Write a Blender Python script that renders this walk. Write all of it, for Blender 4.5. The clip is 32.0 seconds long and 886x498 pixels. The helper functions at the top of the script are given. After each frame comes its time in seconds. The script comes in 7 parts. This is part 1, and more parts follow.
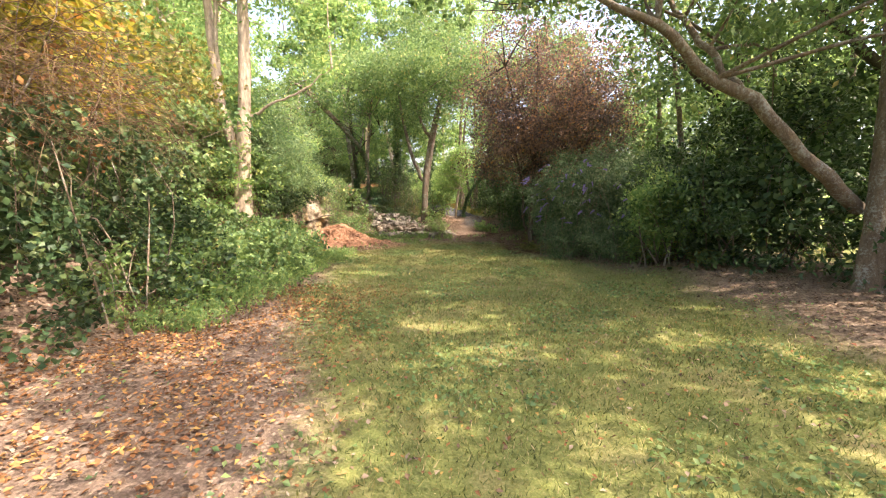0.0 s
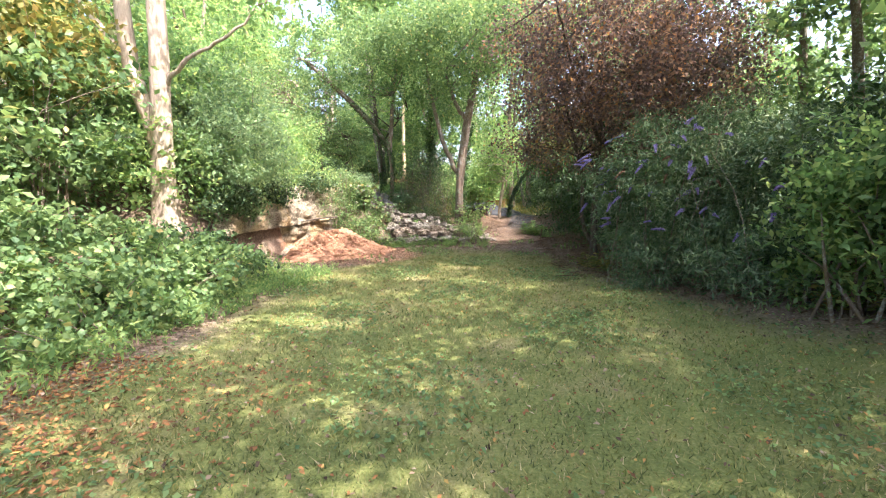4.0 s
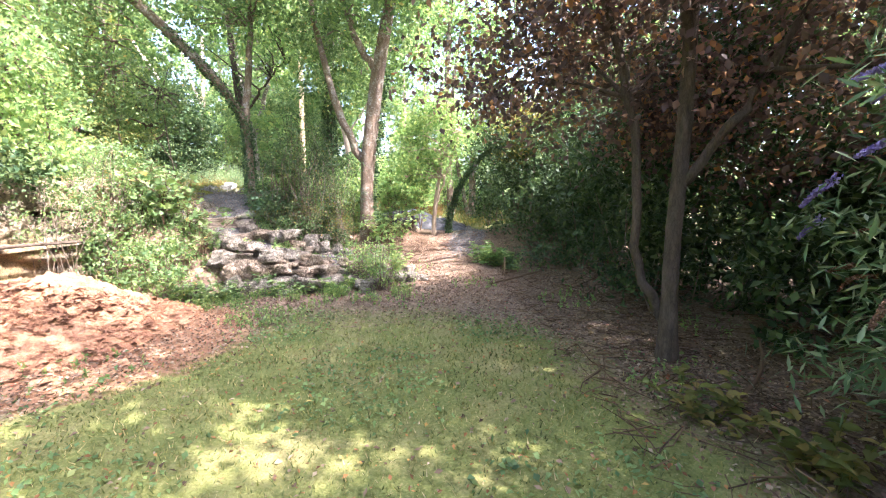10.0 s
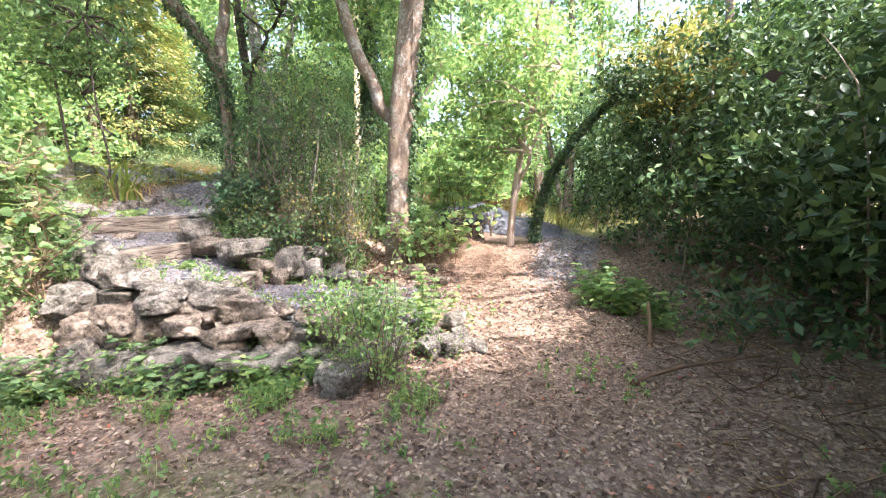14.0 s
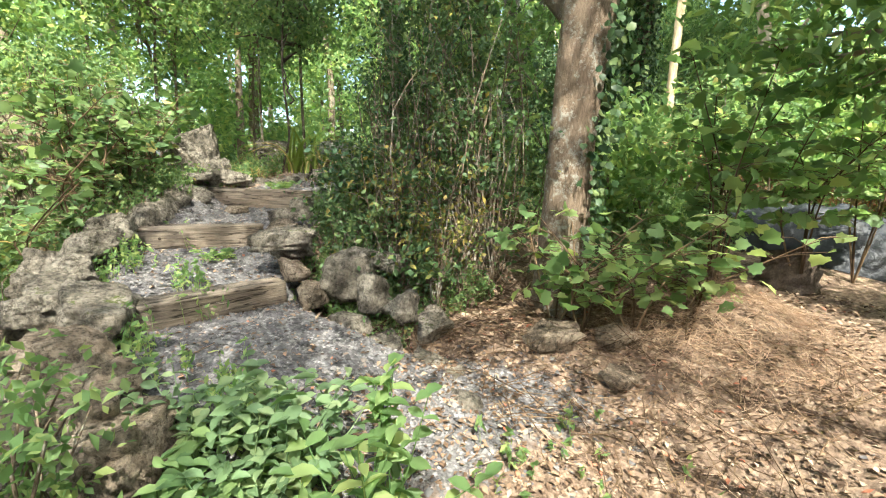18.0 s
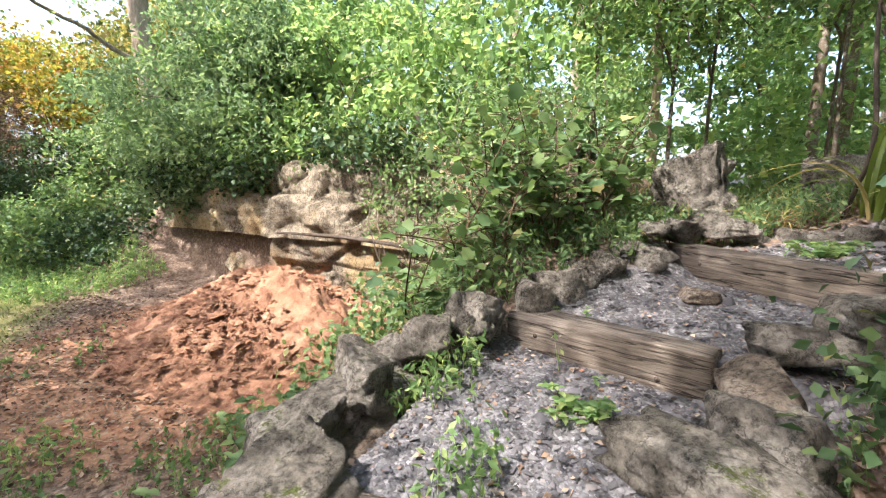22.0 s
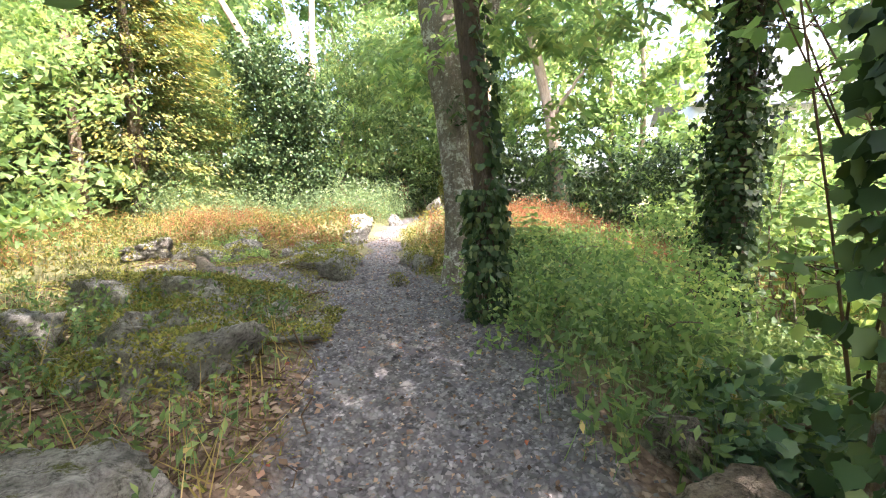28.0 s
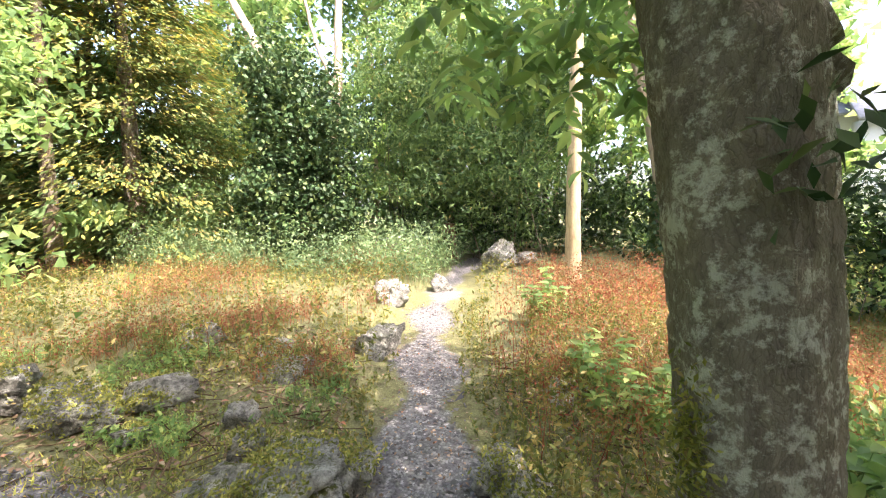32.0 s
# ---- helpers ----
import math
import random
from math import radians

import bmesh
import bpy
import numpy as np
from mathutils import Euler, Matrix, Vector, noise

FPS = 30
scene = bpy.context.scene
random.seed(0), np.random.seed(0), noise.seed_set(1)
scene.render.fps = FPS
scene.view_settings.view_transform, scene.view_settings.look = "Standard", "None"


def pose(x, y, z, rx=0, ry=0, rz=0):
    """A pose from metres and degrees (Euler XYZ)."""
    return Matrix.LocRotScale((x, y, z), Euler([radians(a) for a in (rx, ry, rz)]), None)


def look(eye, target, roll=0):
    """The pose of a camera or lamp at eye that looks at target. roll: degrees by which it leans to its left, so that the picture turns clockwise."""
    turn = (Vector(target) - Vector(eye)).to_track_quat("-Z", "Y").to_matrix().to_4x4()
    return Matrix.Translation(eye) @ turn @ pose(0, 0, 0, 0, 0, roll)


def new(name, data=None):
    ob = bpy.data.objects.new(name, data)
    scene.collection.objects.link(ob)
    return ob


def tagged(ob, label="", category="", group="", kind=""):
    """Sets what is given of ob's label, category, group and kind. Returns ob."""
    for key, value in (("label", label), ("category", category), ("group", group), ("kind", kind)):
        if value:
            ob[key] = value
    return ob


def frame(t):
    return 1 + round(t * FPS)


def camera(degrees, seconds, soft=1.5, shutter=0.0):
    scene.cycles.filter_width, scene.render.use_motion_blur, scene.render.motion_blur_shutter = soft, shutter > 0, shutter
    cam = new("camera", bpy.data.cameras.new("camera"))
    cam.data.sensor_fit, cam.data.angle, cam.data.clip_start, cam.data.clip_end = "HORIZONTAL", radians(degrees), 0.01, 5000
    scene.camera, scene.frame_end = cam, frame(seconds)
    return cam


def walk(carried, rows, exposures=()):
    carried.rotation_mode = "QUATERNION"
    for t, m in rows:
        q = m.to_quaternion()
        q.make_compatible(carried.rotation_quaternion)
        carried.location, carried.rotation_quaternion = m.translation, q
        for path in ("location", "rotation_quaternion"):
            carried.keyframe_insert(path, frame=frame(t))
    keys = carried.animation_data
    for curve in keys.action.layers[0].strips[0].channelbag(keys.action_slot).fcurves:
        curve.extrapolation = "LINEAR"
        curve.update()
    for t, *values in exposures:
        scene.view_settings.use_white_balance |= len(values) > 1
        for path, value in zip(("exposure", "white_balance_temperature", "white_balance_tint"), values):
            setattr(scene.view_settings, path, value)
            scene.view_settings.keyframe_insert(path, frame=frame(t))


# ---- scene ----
cam = camera(92.1, 32.0, soft=1.1)
METRES, EYE, TILT, LEAN, TURN = 31.5, 1.5, -7.5, -0.3, 0.0
ROWS = [
    (0.0, 0.0, 0.0, 0.0, 0.0, 0.0, -0.0),
    (0.5, 0.0093, 0.0135, 0.0023, 3.75, -0.89, -0.35),
    (1.0, 0.0171, 0.0286, 0.0035, 9.72, -1.43, -1.54),
    (1.5, 0.023, 0.0455, 0.0043, 12.84, -1.76, -2.19),
    (2.0, 0.0283, 0.0635, 0.0062, 15.58, -1.89, -2.16),
    (2.5, 0.0305, 0.0815, 0.0082, 17.22, -1.69, -2.95),
    (3.0, 0.0319, 0.1, 0.0105, 16.89, -1.23, -2.06),
    (3.5, 0.0325, 0.1194, 0.0123, 14.4, -0.45, -1.6),
    (4.0, 0.0319, 0.1381, 0.0138, 8.34, -0.32, -0.04),
    (4.5, 0.0316, 0.1567, 0.0155, 3.91, -0.37, 1.14),
    (6.5, 0.0284, 0.231, 0.0254, -3.78, -0.05, 2.43),
    (7.0, 0.0313, 0.2513, 0.0272, -4.25, 0.03, 2.24),
    (7.5, 0.0327, 0.2703, 0.0294, -4.15, 0.16, 1.49),
    (8.0, 0.0344, 0.2893, 0.032, -3.98, 0.27, 1.37),
    (8.5, 0.0344, 0.3093, 0.0343, -2.98, 0.57, 0.41),
    (9.0, 0.0327, 0.3291, 0.0359, -2.46, 0.34, 0.54),
    (9.5, 0.0318, 0.3492, 0.0373, -1.07, 0.36, 0.54),
    (10.0, 0.0297, 0.3689, 0.039, -0.23, 0.42, 0.56),
    (10.5, 0.029, 0.3884, 0.0408, 0.1, 0.45, 0.7),
    (11.0, 0.0277, 0.4074, 0.0433, 0.94, 0.62, 0.32),
    (11.5, 0.0269, 0.4263, 0.045, 1.13, 0.56, 0.1),
    (12.0, 0.0263, 0.4452, 0.047, 2.24, 0.34, -0.03),
    (12.5, 0.0251, 0.4627, 0.0485, 2.52, 0.31, -0.11),
    (13.0, 0.0269, 0.4809, 0.0498, 4.2, 0.16, -0.14),
    (13.5, 0.0296, 0.4985, 0.052, 7.67, -0.01, -0.86),
    (14.0, 0.0324, 0.5149, 0.0545, 11.11, -0.51, -0.99),
    (14.5, 0.0362, 0.5306, 0.0556, 17.46, -0.89, -2.82),
    (16.5, 0.039, 0.594, 0.0579, 28.88, -1.37, -5.18),
    (17.0, 0.0414, 0.6076, 0.0608, 36.79, -2.39, -6.6),
    (17.5, 0.0414, 0.6191, 0.0634, 47.02, -3.93, -7.49),
    (18.0, 0.0375, 0.6321, 0.0654, 54.32, -5.04, -7.75),
    (18.5, 0.0338, 0.6455, 0.067, 64.52, -6.6, -7.17),
    (19.0, 0.029, 0.6561, 0.0705, 73.24, -7.89, -8.3),
    (19.5, 0.0204, 0.6657, 0.0714, 84.31, -8.84, -10.3),
    (20.0, 0.0109, 0.6729, 0.0726, 100.35, -11.44, -8.42),
    (20.5, 0.0009, 0.6763, 0.0745, 115.08, -13.1, -8.29),
    (21.0, -0.0108, 0.6727, 0.074, 123.08, -11.77, -7.47),
    (21.5, -0.022, 0.6671, 0.0753, 123.7, -11.96, -7.12),
    (22.0, -0.0356, 0.66, 0.0755, 122.18, -11.83, -6.68),
    (22.5, -0.0447, 0.654, 0.0784, 116.27, -11.33, -6.54),
    (23.0, -0.0577, 0.6475, 0.0782, 100.61, -9.89, -7.34),
    (23.5, -0.0708, 0.6452, 0.0789, 85.59, -7.95, -6.49),
    (24.0, -0.083, 0.6443, 0.084, 74.5, -7.12, -6.66),
    (24.5, -0.0935, 0.644, 0.0873, 62.51, -5.2, -7.3),
    (25.0, -0.1032, 0.6468, 0.09, 47.88, -3.2, -5.16),
    (25.5, -0.1136, 0.654, 0.093, 41.11, -1.6, -4.84),
    (26.0, -0.1201, 0.6582, 0.0999, 35.74, -1.15, -4.83),
    (26.5, -0.1283, 0.6651, 0.1024, 25.18, 0.12, -3.91),
    (28.5, -0.1523, 0.6998, 0.1204, 11.18, 0.12, 0.23),
    (29.0, -0.1565, 0.7156, 0.1236, 10.76, 0.57, 0.01),
    (29.5, -0.1625, 0.73, 0.1278, 14.57, 2.95, -1.34),
    (30.0, -0.1667, 0.7423, 0.1343, 16.84, 2.94, -1.56),
    (30.5, -0.1698, 0.7533, 0.1393, 21.63, 2.78, -1.98),
    (31.0, -0.1755, 0.7628, 0.1416, 22.37, 2.48, -2.2),
    (31.5, -0.1822, 0.7727, 0.1469, 21.19, 2.05, -1.59),
    (32.0, -0.186, 0.7853, 0.1497, 16.77, 2.22, -0.94),
]
EXPOSURES = [(0.0, 2.4, 6900, 18), (1.0, 2.46, 6250, 15), (2.0, 2.55, 6050, 16), (4.5, 2.8, 5850, 17), (7.0, 3.14, 5750, 18), (9.0, 3.27, 5750, 21), (10.0, 3.4, 5750, 23), (11.0, 3.48, 5750, 24), (12.5, 3.56, 5700, 24), (14.0, 3.3, 5700, 20),
             (17.0, 2.76, 5950, 2), (18.5, 2.48, 6100, 3), (20.0, 2.59, 5800, 12), (22.5, 2.24, 5800, 15), (24.0, 2.85, 5950, 12), (25.0, 3.19, 6300, 12), (26.5, 3.3, 6180, 17), (29.0, 3.28, 6200, 26), (30.0, 3.42, 6050, 28), (31.0, 3.19, 6300, 25), (32.0, 2.92, 6350, 20)]
walk(cam, [(t, pose(0, 0, EYE, TILT, LEAN, TURN) @ pose(METRES * x, METRES * y, METRES * z, 90 + pitch, roll, yaw)) for t, x, y, z, yaw, pitch, roll in ROWS], EXPOSURES)

# ---- daylight: sun from the east, high and slightly behind the start ----
SUN_FROM = Vector((0.80, -0.38, 1.12)).normalized()
world = bpy.data.worlds.new("sky")
scene.world = world
world.use_nodes = True
wn = world.node_tree
wn.nodes.clear()
w_out, w_bg, w_sky = wn.nodes.new("ShaderNodeOutputWorld"), wn.nodes.new("ShaderNodeBackground"), wn.nodes.new("ShaderNodeTexSky")
w_sky.sky_type, w_sky.sun_disc = "NISHITA", False
w_sky.sun_elevation = math.asin(SUN_FROM.z)
w_sky.sun_rotation = math.atan2(SUN_FROM.x, SUN_FROM.y)
w_sky.dust_density, w_sky.air_density, w_sky.ozone_density = 5.0, 1.0, 0.6
w_bg.inputs["Strength"].default_value = 0.15
wn.links.new(w_sky.outputs[0], w_bg.inputs["Color"])
wn.links.new(w_bg.outputs[0], w_out.inputs["Surface"])
sun_data = bpy.data.lights.new("sun", "SUN")
sun_data.energy, sun_data.angle, sun_data.color = 2.8, radians(0.55), (1.0, 0.92, 0.78)
sun = new("sun", sun_data)
sun.matrix_world = look(SUN_FROM * 60, (0, 0, 0))

# ---- materials ----
def material(name):
    m = bpy.data.materials.new(name)
    m.use_nodes = True
    m.node_tree.nodes.clear()
    return m, m.node_tree.nodes, m.node_tree.links


def rgb(c):
    return (c[0], c[1], c[2], 1.0)


def ramp(nodes, stops):
    r = nodes.new("ShaderNodeValToRGB")
    while len(r.color_ramp.elements) < len(stops):
        r.color_ramp.elements.new(0.5)
    for e, (p, c) in zip(r.color_ramp.elements, stops):
        e.position, e.color = p, rgb(c)
    return r


def noise_node(nodes, links, scale, detail=4.0, rough=0.6, stretch=None, space="Object"):
    tc = nodes.new("ShaderNodeTexCoord")
    n = nodes.new("ShaderNodeTexNoise")
    n.inputs["Scale"].default_value, n.inputs["Detail"].default_value, n.inputs["Roughness"].default_value = scale, detail, rough
    if stretch:
        mp = nodes.new("ShaderNodeMapping")
        mp.inputs["Scale"].default_value = stretch
        links.new(tc.outputs[space], mp.inputs["Vector"])
        links.new(mp.outputs[0], n.inputs["Vector"])
    else:
        links.new(tc.outputs[space], n.inputs["Vector"])
    return n


def mixed(nodes, links, fac, a, b, blend="MIX"):
    m = nodes.new("ShaderNodeMix")
    m.data_type, m.blend_type = "RGBA", blend
    for sock, v in ((m.inputs[0], fac), (m.inputs[6], a), (m.inputs[7], b)):
        if isinstance(v, (int, float)):
            sock.default_value = v
        elif isinstance(v, tuple):
            sock.default_value = rgb(v)
        else:
            links.new(v, sock)
    return m.outputs[2]


def bumped(nodes, links, height, strength, distance, normal=None):
    b = nodes.new("ShaderNodeBump")
    b.inputs["Strength"].default_value, b.inputs["Distance"].default_value = strength, distance
    links.new(height, b.inputs["Height"])
    if normal:
        links.new(normal, b.inputs["Normal"])
    return b.outputs[0]


def finish(nodes, links, colour, rough=0.8, normal=None, spec=0.3):
    p, o = nodes.new("ShaderNodeBsdfPrincipled"), nodes.new("ShaderNodeOutputMaterial")
    if isinstance(colour, tuple):
        p.inputs["Base Color"].default_value = rgb(colour)
    else:
        links.new(colour, p.inputs["Base Color"])
    p.inputs["Roughness"].default_value = rough
    p.inputs["Specular IOR Level"].default_value = spec
    if normal:
        links.new(normal, p.inputs["Normal"])
    links.new(p.outputs[0], o.inputs["Surface"])
    return p


def leaf_material(name, stops, through_light=0.4, rough=0.45, patch=None):
    """Leaves: colour varies leaf by leaf and in drifts over the crown; light passes through them."""
    m, n, l = material(name)
    g = n.new("ShaderNodeNewGeometry")
    r = ramp(n, stops)
    l.new(g.outputs["Random Per Island"], r.inputs[0])
    big = noise_node(n, l, 0.9, 2.0)
    br = ramp(n, [(0.3, (0.7, 0.72, 0.68)), (0.7, (1.25, 1.2, 1.1))])
    l.new(big.outputs["Fac"], br.inputs[0])
    col = mixed(n, l, 1.0, r.outputs[0], br.outputs[0], "MULTIPLY")
    if patch:
        pr = ramp(n, [(0.52, (0, 0, 0)), (0.68, (1, 1, 1))])
        pn = noise_node(n, l, 1.7, 3.0)
        l.new(pn.outputs["Fac"], pr.inputs[0])
        col = mixed(n, l, pr.outputs[0], col, patch)
    p, t, mx, o = (n.new("ShaderNodeBsdfPrincipled"), n.new("ShaderNodeBsdfTranslucent"), n.new("ShaderNodeMixShader"),
                   n.new("ShaderNodeOutputMaterial"))
    l.new(col, p.inputs["Base Color"])
    p.inputs["Roughness"].default_value, p.inputs["Specular IOR Level"].default_value = rough, 0.22
    warm = mixed(n, l, 1.0, col, (1.35, 1.32, 0.95), "MULTIPLY")
    l.new(warm, t.inputs["Color"])
    mx.inputs[0].default_value = through_light
    l.new(p.outputs[0], mx.inputs[1])
    l.new(t.outputs[0], mx.inputs[2])
    l.new(mx.outputs[0], o.inputs["Surface"])
    return m


def bark_material(name, dark, light, lichen=None, scale=9.0, relief=0.02):
    """Bark: winding vertical furrows, fine grain, broad stains and patches of lichen."""
    m, n, l = material(name)
    a = noise_node(n, l, scale, 8.0, 0.7, (1, 1, 0.28))
    b = noise_node(n, l, 2.2, 4.0, 0.6)
    tc, mp, ad = n.new("ShaderNodeTexCoord"), n.new("ShaderNodeMapping"), n.new("ShaderNodeVectorMath")
    warp = noise_node(n, l, 7.0, 4.0, 0.6)
    ad.operation = "MULTIPLY_ADD"
    l.new(warp.outputs["Color"], ad.inputs[0])
    ad.inputs[1].default_value = (0.09, 0.09, 0.16)
    l.new(tc.outputs["Object"], ad.inputs[2])
    mp.inputs["Scale"].default_value = (1, 1, 0.18)
    l.new(ad.outputs[0], mp.inputs["Vector"])
    vo = n.new("ShaderNodeTexVoronoi")
    vo.feature, vo.inputs["Scale"].default_value = "DISTANCE_TO_EDGE", scale * 3.0
    l.new(mp.outputs[0], vo.inputs["Vector"])
    crack = ramp(n, [(0.0, (0.22, 0.2, 0.18)), (0.16, (1, 1, 1))])
    l.new(vo.outputs["Distance"], crack.inputs[0])
    r = ramp(n, [(0.30, dark), (0.68, light)])
    l.new(a.outputs["Fac"], r.inputs[0])
    col = mixed(n, l, 0.4, r.outputs[0], mixed(n, l, b.outputs["Fac"], dark, light))
    col = mixed(n, l, 0.32, col, crack.outputs[0], "MULTIPLY")
    if lichen:
        v, w = noise_node(n, l, 26.0, 8.0, 0.75), noise_node(n, l, 4.5, 4.0, 0.6)
        k = n.new("ShaderNodeMath")
        k.operation = "MULTIPLY_ADD"
        l.new(w.outputs["Fac"], k.inputs[0])
        k.inputs[1].default_value = 0.55
        l.new(v.outputs["Fac"], k.inputs[2])
        lr = ramp(n, [(0.79, (0, 0, 0)), (0.9, (0.85, 0.85, 0.85))])
        l.new(k.outputs[0], lr.inputs[0])
        col = mixed(n, l, lr.outputs[0], col, lichen)
    nb = bumped(n, l, crack.outputs[0], 0.35, relief)
    finish(n, l, col, 0.9, bumped(n, l, a.outputs["Fac"], 0.7, relief, nb), 0.15)
    return m


def rock_material(name, dark, mid, light, moss=None, moss_at=0.58, warm=None):
    """Weathered limestone: blotches, fine grain, pits and hairline cracks, pale lichen, broken moss on upward faces."""
    m, n, l = material(name)
    a, b, c, d = noise_node(n, l, 5.0, 10.0, 0.72), noise_node(n, l, 34.0, 9.0, 0.75), noise_node(n, l, 1.1, 3.0, 0.5), noise_node(n, l, 120.0, 4.0, 0.7)
    r = ramp(n, [(0.34, dark), (0.5, mid), (0.66, light)])
    l.new(a.outputs["Fac"], r.inputs[0])
    sp = ramp(n, [(0.36, (0.3, 0.29, 0.27)), (0.5, (0.95, 0.95, 0.95)), (0.66, (1.35, 1.33, 1.28))])
    l.new(b.outputs["Fac"], sp.inputs[0])
    col = mixed(n, l, 0.9, r.outputs[0], sp.outputs[0], "MULTIPLY")
    if warm:
        wr = ramp(n, [(0.54, (0, 0, 0)), (0.66, (0.9, 0.9, 0.9))])
        l.new(c.outputs["Fac"], wr.inputs[0])
        col = mixed(n, l, wr.outputs[0], col, mixed(n, l, 0.7, warm, sp.outputs[0], "MULTIPLY"))
    lich = noise_node(n, l, 13.0, 7.0, 0.75)
    lr = ramp(n, [(0.6, (0, 0, 0)), (0.68, (0.6, 0.6, 0.6))])
    l.new(lich.outputs["Fac"], lr.inputs[0])
    col = mixed(n, l, lr.outputs[0], col, tuple(min(0.62, q * 1.25) for q in light))
    pit = noise_node(n, l, 16.0, 10.0, 0.8)
    pr = ramp(n, [(0.37, (0.12, 0.11, 0.1)), (0.46, (1, 1, 1))])
    l.new(pit.outputs["Fac"], pr.inputs[0])
    col = mixed(n, l, 0.5, col, pr.outputs[0], "MULTIPLY")
    tc, ad2, vo = n.new("ShaderNodeTexCoord"), n.new("ShaderNodeVectorMath"), n.new("ShaderNodeTexVoronoi")
    ad2.operation = "MULTIPLY_ADD"
    l.new(a.outputs["Color"], ad2.inputs[0])
    ad2.inputs[1].default_value = (0.3, 0.3, 0.3)
    l.new(tc.outputs["Object"], ad2.inputs[2])
    vo.feature, vo.inputs["Scale"].default_value = "DISTANCE_TO_EDGE", 4.5
    l.new(ad2.outputs[0], vo.inputs["Vector"])
    cr = ramp(n, [(0.0, (0.12, 0.11, 0.1)), (0.025, (1, 1, 1))])
    l.new(vo.outputs["Distance"], cr.inputs[0])
    col = mixed(n, l, 0.7, col, cr.outputs[0], "MULTIPLY")
    if moss:
        g, s = n.new("ShaderNodeNewGeometry"), n.new("ShaderNodeSeparateXYZ")
        l.new(g.outputs["Normal"], s.inputs[0])
        mm = noise_node(n, l, 7.0, 10.0, 0.8)
        ad = n.new("ShaderNodeMath")
        ad.operation = "MULTIPLY_ADD"
        l.new(s.outputs["Z"], ad.inputs[0])
        ad.inputs[1].default_value = 0.2
        l.new(mm.outputs["Fac"], ad.inputs[2])
        mr = ramp(n, [(moss_at + 0.03, (0, 0, 0)), (moss_at + 0.07, (1, 1, 1))])
        l.new(ad.outputs[0], mr.inputs[0])
        mc = ramp(n, [(0.35, tuple(q * 0.5 for q in moss)), (0.65, tuple(q * 1.5 for q in moss))])
        l.new(d.outputs["Fac"], mc.inputs[0])
        col = mixed(n, l, mr.outputs[0], col, mc.outputs[0])
    nb = bumped(n, l, cr.outputs[0], 0.6, 0.02)
    nb = bumped(n, l, pit.outputs["Fac"], 1.0, 0.07, nb)
    nb = bumped(n, l, b.outputs["Fac"], 1.0, 0.025, nb)
    finish(n, l, col, 0.92, bumped(n, l, d.outputs["Fac"], 0.7, 0.006, nb), 0.15)
    return m


def island_material(name, stops, rough=0.85):
    """Small loose pieces, each with its own colour."""
    m, n, l = material(name)
    g, r = n.new("ShaderNodeNewGeometry"), ramp(n, stops)
    l.new(g.outputs["Random Per Island"], r.inputs[0])
    b = noise_node(n, l, 14.0, 4.0)
    col = mixed(n, l, 0.4, r.outputs[0], mixed(n, l, 1.0, r.outputs[0], b.outputs["Fac"], "MULTIPLY"))
    finish(n, l, col, rough, None, 0.2)
    return m


GREEN = leaf_material("mid_green_leaf", [(0, (0.085, 0.15, 0.072)), (0.5, (0.15, 0.235, 0.1)), (0.97, (0.24, 0.325, 0.135)), (1, (0.49, 0.376, 0.176))], 0.44)
FRESH = leaf_material("fresh_green_leaf", [(0, (0.135, 0.232, 0.098)), (0.6, (0.215, 0.33, 0.145)), (1, (0.385, 0.455, 0.195))], 0.62)
PALE = leaf_material("pale_grey_green_leaf", [(0, (0.134, 0.204, 0.117)), (0.6, (0.197, 0.293, 0.163)), (1, (0.304, 0.374, 0.211))], 0.5)
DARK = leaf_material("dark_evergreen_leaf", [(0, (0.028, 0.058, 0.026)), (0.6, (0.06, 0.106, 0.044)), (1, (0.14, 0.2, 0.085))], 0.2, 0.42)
IVY = leaf_material("ivy_leaf", [(0, (0.028, 0.06, 0.028)), (0.7, (0.062, 0.108, 0.046)), (1, (0.145, 0.185, 0.075))], 0.2, 0.45)
BROAD_IVY = leaf_material("broad_ivy_leaf", [(0, (0.04, 0.088, 0.05)), (0.7, (0.085, 0.15, 0.085)), (1, (0.15, 0.22, 0.12))], 0.2, 0.36)
COPPER = leaf_material("purple_plum_leaf", [(0, (0.085, 0.062, 0.068)), (0.6, (0.172, 0.12, 0.126)), (0.93, (0.3, 0.175, 0.13)), (1, (0.45, 0.22, 0.09))], 0.55, 0.5)
YELLOW = leaf_material("yellow_autumn_leaf", [(0, (0.12, 0.16, 0.035)), (0.4, (0.24, 0.23, 0.045)), (0.8, (0.37, 0.28, 0.05)), (1, (0.3, 0.13, 0.045))], 0.5)
BUDDLEIA = leaf_material("buddleia_leaf", [(0, (0.065, 0.115, 0.06)), (0.6, (0.12, 0.185, 0.09)), (1, (0.28, 0.33, 0.21))], 0.25)
CYPRESS = leaf_material("gold_tipped_conifer_leaf", [(0, (0.065, 0.11, 0.045)), (0.5, (0.115, 0.16, 0.055)), (0.8, (0.23, 0.23, 0.06)), (1, (0.42, 0.36, 0.08))], 0.35, 0.7, (0.24, 0.17, 0.075))
BROWN_TWIG = island_material("dry_brown_twig", [(0, (0.07, 0.042, 0.024)), (0.6, (0.15, 0.095, 0.055)), (1, (0.28, 0.19, 0.11))])
